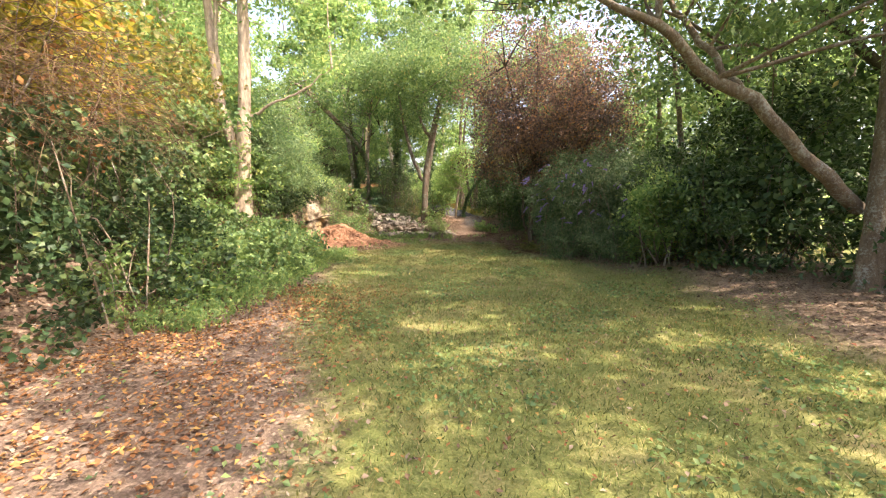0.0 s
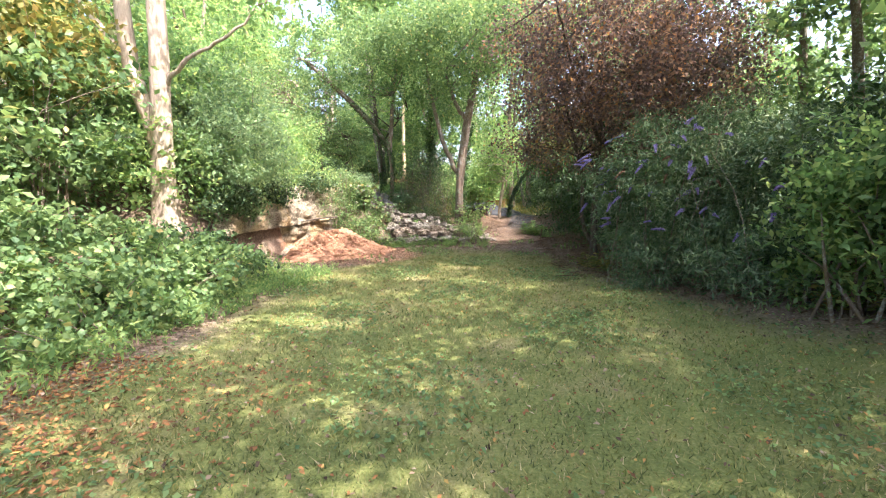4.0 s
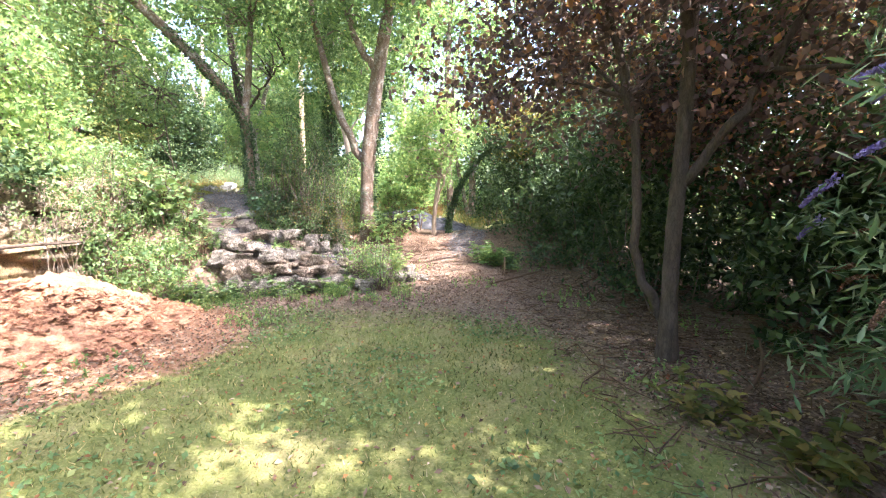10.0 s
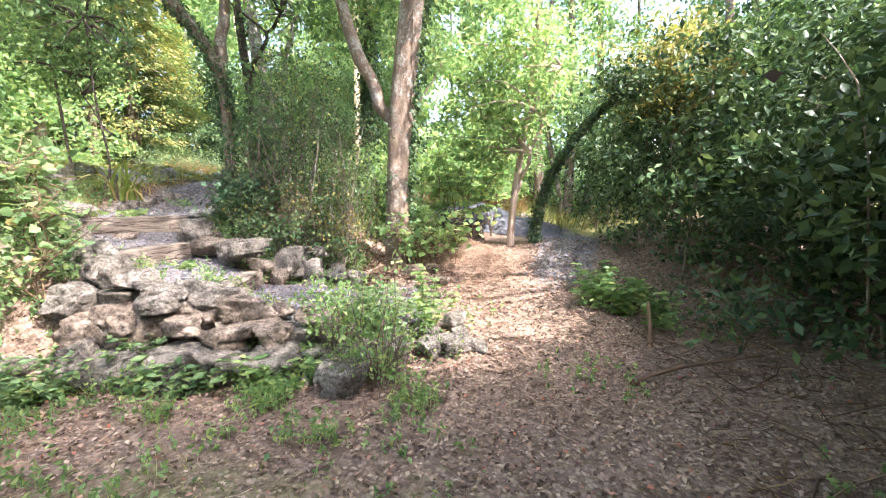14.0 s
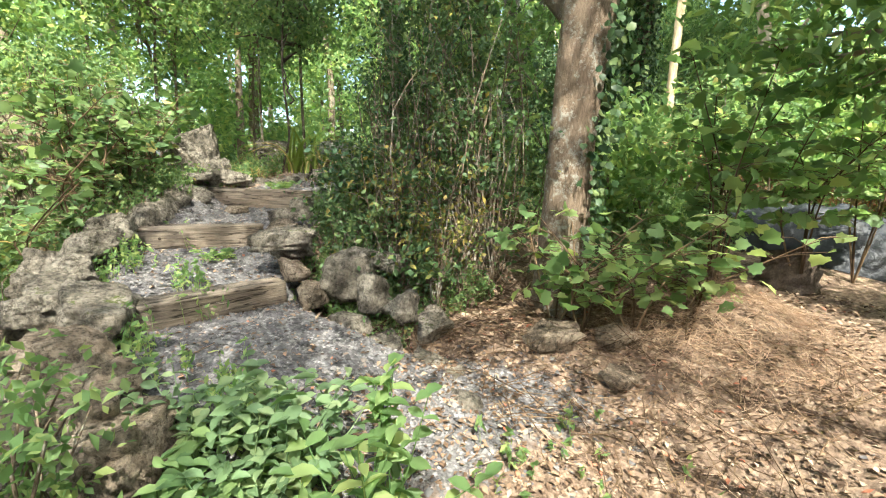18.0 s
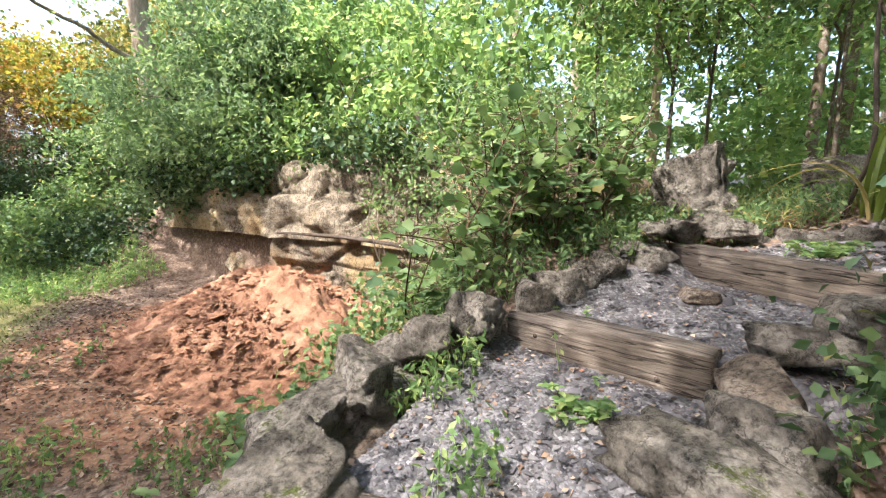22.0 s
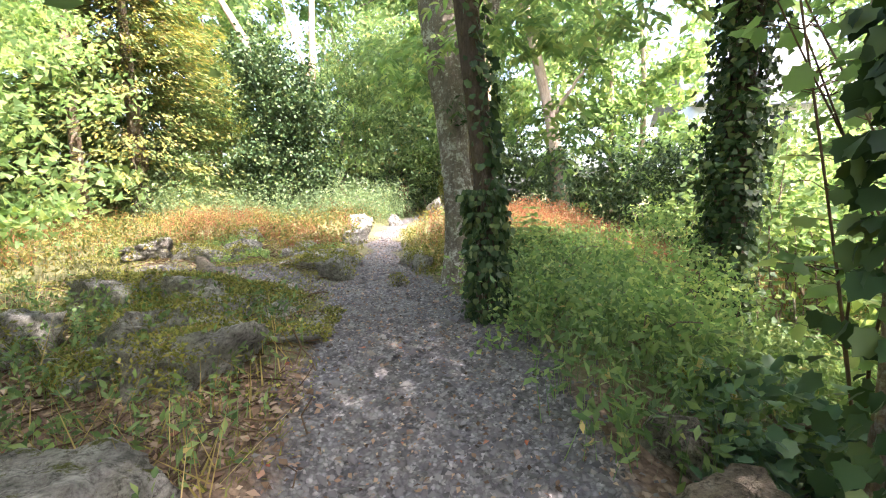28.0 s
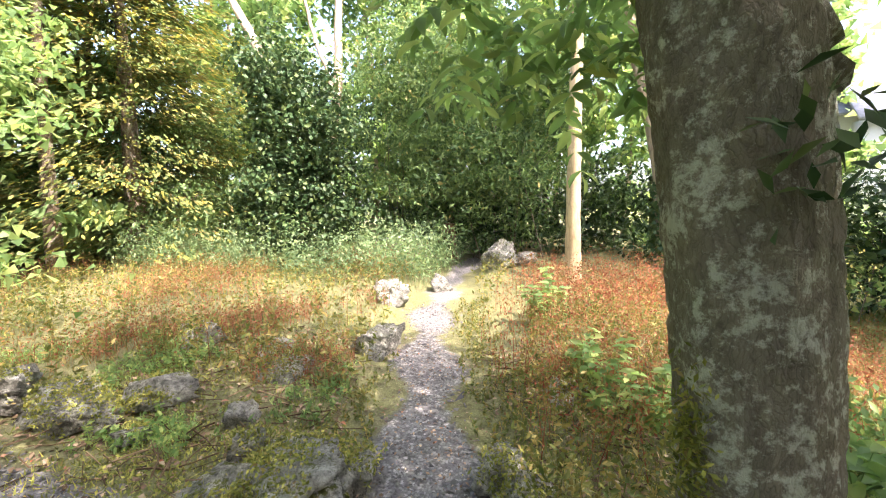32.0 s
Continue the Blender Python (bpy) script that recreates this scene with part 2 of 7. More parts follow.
LITTER = island_material("dead_leaf", [(0, (0.06, 0.036, 0.022)), (0.35, (0.2, 0.128, 0.082)), (0.7, (0.31, 0.21, 0.14)), (0.93, (0.47, 0.36, 0.255)), (1, (0.34, 0.10, 0.05))])
GOLD_LITTER = island_material("golden_dead_leaf", [(0, (0.14, 0.066, 0.032)), (0.5, (0.31, 0.14, 0.055)), (0.85, (0.44, 0.22, 0.08)), (1, (0.52, 0.34, 0.1))])
GRASS = leaf_material("lawn_grass_blade", [(0, (0.06, 0.085, 0.03)), (0.35, (0.13, 0.155, 0.055)), (0.7, (0.23, 0.235, 0.085)), (0.88, (0.34, 0.3, 0.14)), (1, (0.52, 0.42, 0.28))], 0.35, 0.5)
DRY_WEED = leaf_material("russet_dry_weed", [(0, (0.202, 0.0627, 0.0446)), (0.35, (0.292, 0.114, 0.0696)), (0.6, (0.324, 0.174, 0.103)), (0.8, (0.243, 0.184, 0.0893)), (1, (0.13, 0.148, 0.0625))], 0.45, 0.7)
BRASH = island_material("pale_dry_needle", [(0, (0.22, 0.13, 0.08)), (0.5, (0.4, 0.26, 0.17)), (1, (0.55, 0.41, 0.29))])
WEED = leaf_material("yellow_green_weed", [(0, (0.0892, 0.127, 0.0396)), (0.6, (0.189, 0.19, 0.0593)), (1, (0.359, 0.272, 0.105))], 0.45)
MOSS = leaf_material("olive_moss", [(0, (0.1, 0.115, 0.035)), (0.5, (0.2, 0.215, 0.06)), (0.85, (0.36, 0.35, 0.09)), (1, (0.27, 0.19, 0.11))], 0.25, 0.8)
# green darkened so the leaf colour carries the shade over the step shrubs
SHADED_LEAF = leaf_material("shade_darkened_leaf", [(0, (0.045, 0.085, 0.04)), (0.6, (0.085, 0.14, 0.06)), (0.95, (0.14, 0.19, 0.075)), (1, (0.3, 0.24, 0.07))], 0.28)
STRAW = leaf_material("straw_grass", [(0, (0.26, 0.2, 0.08)), (0.6, (0.4, 0.32, 0.14)), (1, (0.5, 0.42, 0.22))], 0.4, 0.7)
REED = leaf_material("yellowing_reed_leaf", [(0, (0.09, 0.17, 0.04)), (0.55, (0.16, 0.23, 0.05)), (1, (0.48, 0.36, 0.07))], 0.4)
BARK = bark_material("grey_brown_bark", (0.085, 0.06, 0.042), (0.26, 0.195, 0.14), (0.3, 0.29, 0.25), 18.0, 0.012)
PALE_BARK = bark_material("pale_tan_bark", (0.26, 0.19, 0.135), (0.56, 0.45, 0.35), None, 5.0, 0.01)
LICHEN_BARK = bark_material("lichened_grey_bark", (0.085, 0.072, 0.057), (0.29, 0.25, 0.205), (0.5, 0.5, 0.44), 26.0, 0.02)
DARK_BARK = bark_material("dark_brown_bark", (0.035, 0.027, 0.021), (0.15, 0.115, 0.088), None, 16.0, 0.012)
POLE_BARK = bark_material("sunlit_cream_bark", (0.42, 0.3, 0.17), (0.66, 0.52, 0.34), None, 5.0, 0.008)
ROCK = rock_material("weathered_limestone", (0.1, 0.085, 0.068), (0.245, 0.215, 0.175), (0.43, 0.385, 0.325), (0.12, 0.136, 0.041), 0.72)
PINK_ROCK = rock_material("pinkish_limestone", (0.13, 0.1, 0.075), (0.28, 0.22, 0.165), (0.46, 0.38, 0.3), (0.11, 0.124, 0.0413), 0.78)
MOSS_ROCK = rock_material("mossy_limestone", (0.137, 0.131, 0.116), (0.315, 0.304, 0.273), (0.525, 0.504, 0.473), (0.11, 0.116, 0.0294), 0.68)
CLIFF = rock_material("quarry_face", (0.156, 0.128, 0.0938), (0.351, 0.288, 0.206), (0.546, 0.461, 0.35), (0.13, 0.141, 0.05), 0.74, (0.494, 0.358, 0.188))
FLOWER = island_material("lilac_floret", [(0, (0.22, 0.16, 0.42)), (0.6, (0.34, 0.26, 0.56)), (1, (0.5, 0.42, 0.66))])
SPENT = island_material("spent_brown_floret", [(0, (0.16, 0.08, 0.05)), (1, (0.34, 0.2, 0.13))])
PEBBLE = island_material("grey_gravel_stone", [(0, (0.085, 0.079, 0.08)), (0.4, (0.125, 0.116, 0.116)), (0.75, (0.175, 0.163, 0.16)), (0.93, (0.26, 0.24, 0.23)), (1, (0.2, 0.135, 0.095))])


def timber_material():
    m, n, l = material("weathered_sleeper_timber")
    a = noise_node(n, l, 6.0, 10.0, 0.75, (0.5, 10, 10))
    b = noise_node(n, l, 1.6, 4.0)
    r = ramp(n, [(0.3, (0.085, 0.068, 0.052)), (0.5, (0.21, 0.175, 0.138)), (0.7, (0.37, 0.315, 0.25))])
    l.new(a.outputs["Fac"], r.inputs[0])
    br = ramp(n, [(0.35, (0.6, 0.6, 0.62)), (0.65, (1.1, 1.05, 1.0))])
    l.new(b.outputs["Fac"], br.inputs[0])
    k = noise_node(n, l, 2.2, 3.0, 0.5, (0.6, 9, 9))
    kr = ramp(n, [(0.475, (1, 1, 1)), (0.492, (0.06, 0.05, 0.045)), (0.508, (0.06, 0.05, 0.045)), (0.52, (1, 1, 1))])
    l.new(k.outputs["Fac"], kr.inputs[0])
    col = mixed(n, l, 0.7, mixed(n, l, 1.0, r.outputs[0], br.outputs[0], "MULTIPLY"), kr.outputs[0], "MULTIPLY")
    nb = bumped(n, l, kr.outputs[0], 0.8, 0.02)
    finish(n, l, col, 0.85, bumped(n, l, a.outputs["Fac"], 1.0, 0.02, nb), 0.2)
    return m


TIMBER = timber_material()


def clay_material():
    m, n, l = material("red_clay_spoil")
    a, b = noise_node(n, l, 5.0, 8.0, 0.7), noise_node(n, l, 30.0, 6.0, 0.7)
    r = ramp(n, [(0.3, (0.15, 0.07, 0.042)), (0.52, (0.335, 0.175, 0.103)), (0.75, (0.48, 0.3, 0.195))])
    l.new(a.outputs["Fac"], r.inputs[0])
    nb = bumped(n, l, a.outputs["Fac"], 1.0, 0.06)
    finish(n, l, r.outputs[0], 0.95, bumped(n, l, b.outputs["Fac"], 0.8, 0.015, nb), 0.1)
    return m


CLAY = clay_material()


def ground_material():
    """Soil under all; turf, leaf litter, gravel, clay and moss follow the zones stored on the ground."""
    m, n, l = material("garden_ground")
    fine, mid, coarse = noise_node(n, l, 38.0, 8.0, 0.72), noise_node(n, l, 7.0, 6.0, 0.65), noise_node(n, l, 1.3, 4.0, 0.6)

    def zone(name):
        a = n.new("ShaderNodeAttribute")
        a.attribute_name = name
        return a.outputs["Fac"]

    def two(x, y, z, src):
        r = ramp(n, [(0.3, x), (0.52, y), (0.72, z)])
        l.new(src.outputs["Fac"], r.inputs[0])
        return r.outputs[0]

    def edge(att, soft=0.25):
        ad = n.new("ShaderNodeMath")
        ad.operation = "MULTIPLY_ADD"
        l.new(mid.outputs["Fac"], ad.inputs[0])
        ad.inputs[1].default_value = 0.9
        sb = n.new("ShaderNodeMath")
        sb.operation = "SUBTRACT"
        l.new(att, sb.inputs[0])
        sb.inputs[1].default_value = 0.45
        l.new(sb.outputs[0], ad.inputs[2])
        r = ramp(n, [(0.5 - soft / 2, (0, 0, 0)), (0.5 + soft / 2, (1, 1, 1))])
        l.new(ad.outputs[0], r.inputs[0])
        return r.outputs[0]

    def chips(scale, stops):
        """Small pieces lying side by side, each with its own tone, and the shade between them."""
        tc, ad, vo = n.new("ShaderNodeTexCoord"), n.new("ShaderNodeVectorMath"), n.new("ShaderNodeTexVoronoi")
        ad.operation = "MULTIPLY_ADD"
        l.new(mid.outputs["Color"], ad.inputs[0])
        ad.inputs[1].default_value = (0.06, 0.06, 0.06)
        l.new(tc.outputs["Object"], ad.inputs[2])
        vo.inputs["Scale"].default_value = scale
        l.new(ad.outputs[0], vo.inputs["Vector"])
        sep, r, gap = n.new("ShaderNodeSeparateColor"), ramp(n, stops), ramp(n, [(0.3, (1, 1, 1)), (0.75, (0.35, 0.34, 0.33))])
        l.new(vo.outputs["Color"], sep.inputs[0])
        l.new(sep.outputs[0], r.inputs[0])
        l.new(vo.outputs["Distance"], gap.inputs[0])
        return mixed(n, l, 0.8, r.outputs[0], gap.outputs[0], "MULTIPLY"), vo.outputs["Distance"]

    stone_chip, stone_gap = chips(46.0, [(0.0, (0.07, 0.068, 0.072)), (0.5, (0.18, 0.172, 0.178)), (0.85, (0.29, 0.28, 0.285)), (1.0, (0.42, 0.4, 0.39))])
    leaf_chip, leaf_gap = chips(34.0, [(0.0, (0.07, 0.045, 0.03)), (0.5, (0.2, 0.135, 0.095)), (0.85, (0.33, 0.235, 0.165)), (1.0, (0.46, 0.36, 0.27))])
    litter = mixed(n, l, 0.5, two((0.07, 0.048, 0.034), (0.21, 0.147, 0.107), (0.44, 0.325, 0.245), fine),
                   two((0.13, 0.088, 0.062), (0.21, 0.15, 0.11), (0.3, 0.222, 0.165), coarse))
    turf = mixed(n, l, 0.5, two((0.06, 0.068, 0.024), (0.18, 0.185, 0.06), (0.38, 0.345, 0.16), fine),
                 two((0.075, 0.11, 0.026), (0.165, 0.175, 0.05), (0.31, 0.245, 0.12), coarse))
    gravel = mixed(n, l, 0.4, two((0.06, 0.056, 0.055), (0.17, 0.16, 0.157), (0.31, 0.295, 0.292), fine), two((0.10, 0.083, 0.068), (0.145, 0.13, 0.118), (0.19, 0.172, 0.158), coarse))
    clay = two((0.2, 0.095, 0.052), (0.31, 0.165, 0.094), (0.41, 0.255, 0.16), mid)
    moss = mixed(n, l, 0.5, two((0.075, 0.066, 0.042), (0.13, 0.132, 0.055), (0.2, 0.195, 0.085), mid), two((0.06, 0.05, 0.038), (0.14, 0.13, 0.065), (0.28, 0.26, 0.13), fine))
    litter = mixed(n, l, 0.5, litter, leaf_chip)
    gravel = mixed(n, l, 0.62, gravel, stone_chip)
    col = mixed(n, l, edge(zone("turf"), 0.6), litter, turf)
    col = mixed(n, l, edge(zone("moss")), col, moss)
    col = mixed(n, l, edge(zone("gravel")), col, gravel)
    col = mixed(n, l, edge(zone("clay")), col, clay)
    nb = bumped(n, l, mid.outputs["Fac"], 0.5, 0.03)
    nb = bumped(n, l, stone_gap, 0.5, -0.012, nb)
    finish(n, l, col, 0.95, bumped(n, l, fine.outputs["Fac"], 0.8, 0.012, nb), 0.15)
    return m


GROUND = ground_material()

# ---- mesh tools ----
RNG = np.random.default_rng(7)


def mesh_of(name, verts, faces, mats, smooth=False, index=None):
    """A mesh from vertex and triangle or quad arrays."""
    verts, faces = np.asarray(verts, dtype=np.float32), np.asarray(faces, dtype=np.int32)
    me = bpy.data.meshes.new(name)
    k = faces.shape[1]
    me.vertices.add(len(verts))
    me.vertices.foreach_set("co", verts.ravel())
    me.loops.add(faces.size)
    me.loops.foreach_set("vertex_index", faces.ravel())
    me.polygons.add(len(faces))
    me.polygons.foreach_set("loop_start", np.arange(len(faces), dtype=np.int32) * k)
    me.polygons.foreach_set("loop_total", np.full(len(faces), k, dtype=np.int32))
    if smooth:
        me.polygons.foreach_set("use_smooth", np.ones(len(faces), dtype=bool))
    for mt in (mats if isinstance(mats, (list, tuple)) else [mats]):
        me.materials.append(mt)
    if index is not None:
        me.polygons.foreach_set("material_index", np.asarray(index, dtype=np.int32))
    me.update(calc_edges=True)
    return me


def thing(name, label, category, group="", at=(0, 0, 0)):
    ob = new(name)
    ob.empty_display_size = 0.2
    ob.location = at
    return tagged(ob, label, category, group)


def part(name, verts, faces, mat, parent, label="", smooth=False):
    """One mesh object under a thing or a part; vertices are given in the world."""
    base = Vector(parent.location) + (Vector(parent.parent.location) if parent.parent else Vector())
    ob = new(name, mesh_of(name, np.asarray(verts) - np.array(base), faces, mat, smooth))
    ob.parent = parent
    if label:
        ob["label"] = label
    return ob


def joined(pieces):
    vs, fs, n = [], [], 0
    for v, f in pieces:
        vs.append(v)
        fs.append(np.asarray(f) + n)
        n += len(v)
    return np.concatenate(vs), np.concatenate(fs)


def unit(a):
    return a / np.maximum(np.linalg.norm(a, axis=-1, keepdims=True), 1e-9)


def rand_dirs(n):
    return unit(RNG.normal(size=(n, 3)))


def leaves(c, size, aspect=0.55, flat=0.6, fold=0.18, dirs=None, vary=0.35):
    """Pointed leaves, folded along the midrib, at the places c."""
    n = len(c)
    c = np.asarray(c)
    d = rand_dirs(n) if dirs is None else unit(dirs + RNG.normal(size=(n, 3)) * 0.35)
    up = unit(RNG.normal(size=(n, 3)) + np.array([0, 0, flat * 3]))
    s = unit(np.cross(up, d))
    nn = np.cross(d, s)
    ln = (size * (1.11 + vary * RNG.uniform(-1, 1, n)))[:, None]
    w = ln * aspect * 0.5
    v = np.stack([c - d * ln * 0.5, c + s * w + nn * w * fold * 2, c + d * ln * 0.5, c - s * w + nn * w * fold * 2], axis=1).reshape(-1, 3)
    i = np.arange(n)[:, None] * 4
    f = np.concatenate([i + [0, 1, 2], i + [0, 2, 3]], axis=1).reshape(-1, 3)
    return v, f


def far_leaves(c, size, aspect=0.6, vary=0.35):
    """Leaves of far trees: one pointed triangle each."""
    n = len(c)
    d, up = rand_dirs(n), unit(RNG.normal(size=(n, 3)) + np.array([0, 0, 1.2]))
    s = unit(np.cross(up, d))
    ln = (size * (1.1 + vary * RNG.uniform(-1, 1, n)))[:, None]
    v = np.stack([c - d * ln * 0.5 - s * ln * aspect * 0.5, c - d * ln * 0.5 + s * ln * aspect * 0.5, c + d * ln * 0.5], axis=1).reshape(-1, 3)
    return v, np.arange(3 * n).reshape(-1, 3)


def broad_leaves(c, size, aspect=0.5, flat=1.2, dirs=None, vary=0.3):
    """Leaves with a rounded outline, a folded midrib and a drooping tip."""
    n = len(c)
    c = np.asarray(c)
    d = rand_dirs(n) * np.array([1, 1, 0.4]) if dirs is None else dirs + RNG.normal(size=(n, 3)) * 0.3
    d = unit(d)
    up = unit(RNG.normal(size=(n, 3)) * 0.6 + np.array([0, 0, flat]))
    s = unit(np.cross(up, d))
    nn = np.cross(d, s)
    ln = (size * (1 + vary * RNG.uniform(-1, 1, n)))[:, None, None]
    tpl = np.array([(0, -0.5, 0), (0.32, -0.3, 0.07), (0.5, -0.02, 0.1), (0.34, 0.28, 0.03), (0, 0.5, -0.16), (-0.34, 0.28, 0.03), (-0.5, -0.02, 0.1), (-0.32, -0.3, 0.07), (0, -0.02, 0.0)])
    w = np.array([aspect, 1.0, 1.0])
    q = tpl * w
    v = c[:, None] + ln * (q[None, :, 0:1] * s[:, None] + q[None, :, 1:2] * d[:, None] + q[None, :, 2:3] * nn[:, None])
    fan = np.array([(8, j, (j + 1) % 8) for j in range(8)])
    return v.reshape(-1, 3), (np.arange(n)[:, None, None] * 9 + fan[None]).reshape(-1, 3)


LOBES = np.array([(0.0, 0.0), (0.26, -0.10), (0.34, 0.08), (0.56, 0.24), (0.43, 0.42), (0.40, 0.68), (0.22, 0.72), (0.0, 1.0)])


def lobed_leaves(c, size, flat=0.9, dirs=None, vary=0.35):
    """Broad five-lobed leaves, like those of a sycamore."""
    n = len(c)
    d = rand_dirs(n) * np.array([1, 1, 0.35]) if dirs is None else dirs + RNG.normal(size=(n, 3)) * 0.3
    d = unit(d + np.array([0, 0, -0.25]))
    up = unit(RNG.normal(size=(n, 3)) * 0.6 + np.array([0, 0, flat]))
    s = unit(np.cross(up, d))
    nn = np.cross(d, s)
    ln = (size * (1 + vary * RNG.uniform(-1, 1, n)))[:, None, None]
    ring = np.concatenate([LOBES, LOBES[-2:0:-1] * np.array([-1, 1])])
    cen = np.array([[0.0, 0.36]])
    tpl = np.concatenate([cen, ring])
    lift = np.abs(tpl[:, 0]) * 0.16 - (tpl[:, 1] - 0.4) ** 2 * 0.2
    v = c[:, None, :] + ln * (tpl[None, :, 0:1] * s[:, None, :] + tpl[None, :, 1:2] * d[:, None, :] + lift[None, :, None] * nn[:, None, :])
    m, k = len(tpl), len(ring)
    fan = np.array([(0, 1 + j, 1 + (j + 1) % k) for j in range(k)])
    f = (np.arange(n)[:, None, None] * m + fan[None]).reshape(-1, 3)
    return v.reshape(-1, 3), f


def tube(points, radii, sides=7, rough=0.0):
    """A tapering stem along points."""
    p, r = np.asarray(points, dtype=float), np.asarray(radii, dtype=float)
    t = unit(np.gradient(p, axis=0))
    ref = np.where(np.abs(t[:, 2:3]) > 0.9, np.array([[1.0, 0, 0]]), np.array([[0, 0, 1.0]]))
    a = unit(np.cross(ref, t))
    b = np.cross(t, a)
    ang = np.linspace(0, 2 * np.pi, sides, endpoint=False)
    rr = r[:, None] * (1 + rough * RNG.uniform(-1, 1, (len(p), sides)))
    v = p[:, None] + rr[..., None] * (np.cos(ang)[None, :, None] * a[:, None] + np.sin(ang)[None, :, None] * b[:, None])
    i, j = np.meshgrid(np.arange(len(p) - 1), np.arange(sides), indexing="ij")
    j2 = (j + 1) % sides
    q = np.stack([i * sides + j, i * sides + j2, (i + 1) * sides + j2, (i + 1) * sides + j], axis=-1).reshape(-1, 4)
    return v.reshape(-1, 3), np.concatenate([q[:, [0, 1, 2]], q[:, [0, 2, 3]]])


def smooth_line(keys, n=24, wobble=0.0):
    """A smooth line of n points through the key points (x, y, z, ...)."""
    k = np.asarray(keys, dtype=float)
    if len(k) == 2:
        k = np.array([k[0], (k[0] * 2 + k[1]) / 3, (k[0] + k[1] * 2) / 3, k[1]])
    e = np.concatenate([[2 * k[0] - k[1]], k, [2 * k[-1] - k[-2]]])
    out = []
    for u in np.linspace(0, len(k) - 1 - 1e-6, n):
        i, f = int(u), u - int(u)
        p0, p1, p2, p3 = e[i], e[i + 1], e[i + 2], e[i + 3]
        out.append(0.5 * (2 * p1 + (p2 - p0) * f + (2 * p0 - 5 * p1 + 4 * p2 - p3) * f * f + (3 * p1 - p0 - 3 * p2 + p3) * f ** 3))
    out = np.array(out)
    if wobble:
        out[1:-1, :3] += RNG.normal(size=(n - 2, 3)) * wobble
    return out


def trunk_tube(keys, n=40, sides=20, relief=0.035, fine=0.0):
    """A trunk through keys (x, y, z, radius) with furrowed, uneven bark and a flare at the foot."""
    line = smooth_line(keys, n)
    r = line[:, 3].copy()
    r *= 1 + 0.35 * np.exp(-np.arange(n) / (n * 0.055))
    ph = RNG.uniform(0, 6.28, 6)
    v, f = tube(line[:, :3], np.ones(n), sides)
    v = v.reshape(n, sides, 3)
    c = line[:, None, :3]
    a = np.linspace(0, 2 * np.pi, sides, endpoint=False)[None, :]
    z = np.linspace(0, 1, n)[:, None]
    wave = 0.10 * np.sin(a * 2 + ph[0] + z * 5) + 0.07 * np.sin(a * 3 + ph[1] - z * 8) + 0.05 * np.sin(a * 5 + ph[2] + z * 13)
    k = r[:, None] * (1 + wave * 0.8 + RNG.normal(size=(n, sides)) * relief)
    v = c + (v - c) * k[..., None]
    if fine:
        # plated bark: raised ridges between winding vertical furrows
        out = unit(v - c)
        off = Vector(RNG.uniform(-40, 40, 3))
        fv = v.reshape(-1, 3)
        ridge = np.array([1 - abs(noise.noise(Vector((q[0] * 44, q[1] * 44, q[2] * 11)) + off)) * 2.2 for q in fv])
        grit = np.array([noise.fractal(Vector(q) * 30 + off, 0.8, 2.0, 3) for q in fv])
        v = v + out * (fine * (0.5 - np.clip(ridge, 0, 1) ** 2) + fine * 0.35 * grit).reshape(n, sides, 1)
    return v.reshape(-1, 3), f


def crown_points(blobs, n, clump=0.32, per=26, shell=0.35, squash=0.65):
    """Places for n leaves in clumps over the ellipsoids (x, y, z, rx, ry, rz), thick towards the outside."""
    b = np.asarray(blobs, dtype=float)
    area = (b[:, 3] * b[:, 4] + b[:, 4] * b[:, 5] + b[:, 3] * b[:, 5])
    m = max(1, int(int(n) * 0.84) // per)
    pick = RNG.choice(len(b), m, p=area / area.sum())
    d = rand_dirs(m)
    ph = RNG.uniform(0, 6.28, (len(b), 4))[pick]
    lump = 1 + 0.13 * np.sin(d[:, 0] * 5 + ph[:, 0]) + 0.13 * np.sin(d[:, 1] * 6 + ph[:, 1]) + 0.12 * np.sin(d[:, 2] * 5 + ph[:, 2])
    rad = (shell + (1 - shell) * RNG.uniform(0, 1, m) ** 0.45) * lump
    c = b[pick, :3] + d * b[pick, 3:6] * rad[:, None]
    # boughs: swellings with hollows between them
    q = c * (2.6 / np.clip(b[pick, 3:6].mean(axis=1), 0.35, 1.3))[:, None]
    swell = np.sin(q[:, 0] * 2.1 + 1.3 * np.sin(q[:, 1] * 1.7)) * np.sin(q[:, 1] * 2.3 + 1.1 * np.sin(q[:, 2] * 1.9)) + 0.7 * np.sin(q[:, 2] * 2.9 + q[:, 0])
    c = c + d * b[pick, 3:6] * (0.13 * swell)[:, None]
    c = c[swell > RNG.uniform(-1.9, 0.1, m)]
    m = len(c)
    size = np.repeat(clump * RNG.uniform(0.5, 1.3, m), per)[:, None]
    p = np.repeat(c, per, axis=0) + RNG.normal(size=(m * per, 3)) * size * np.array([1, 1, squash])
    return p, c


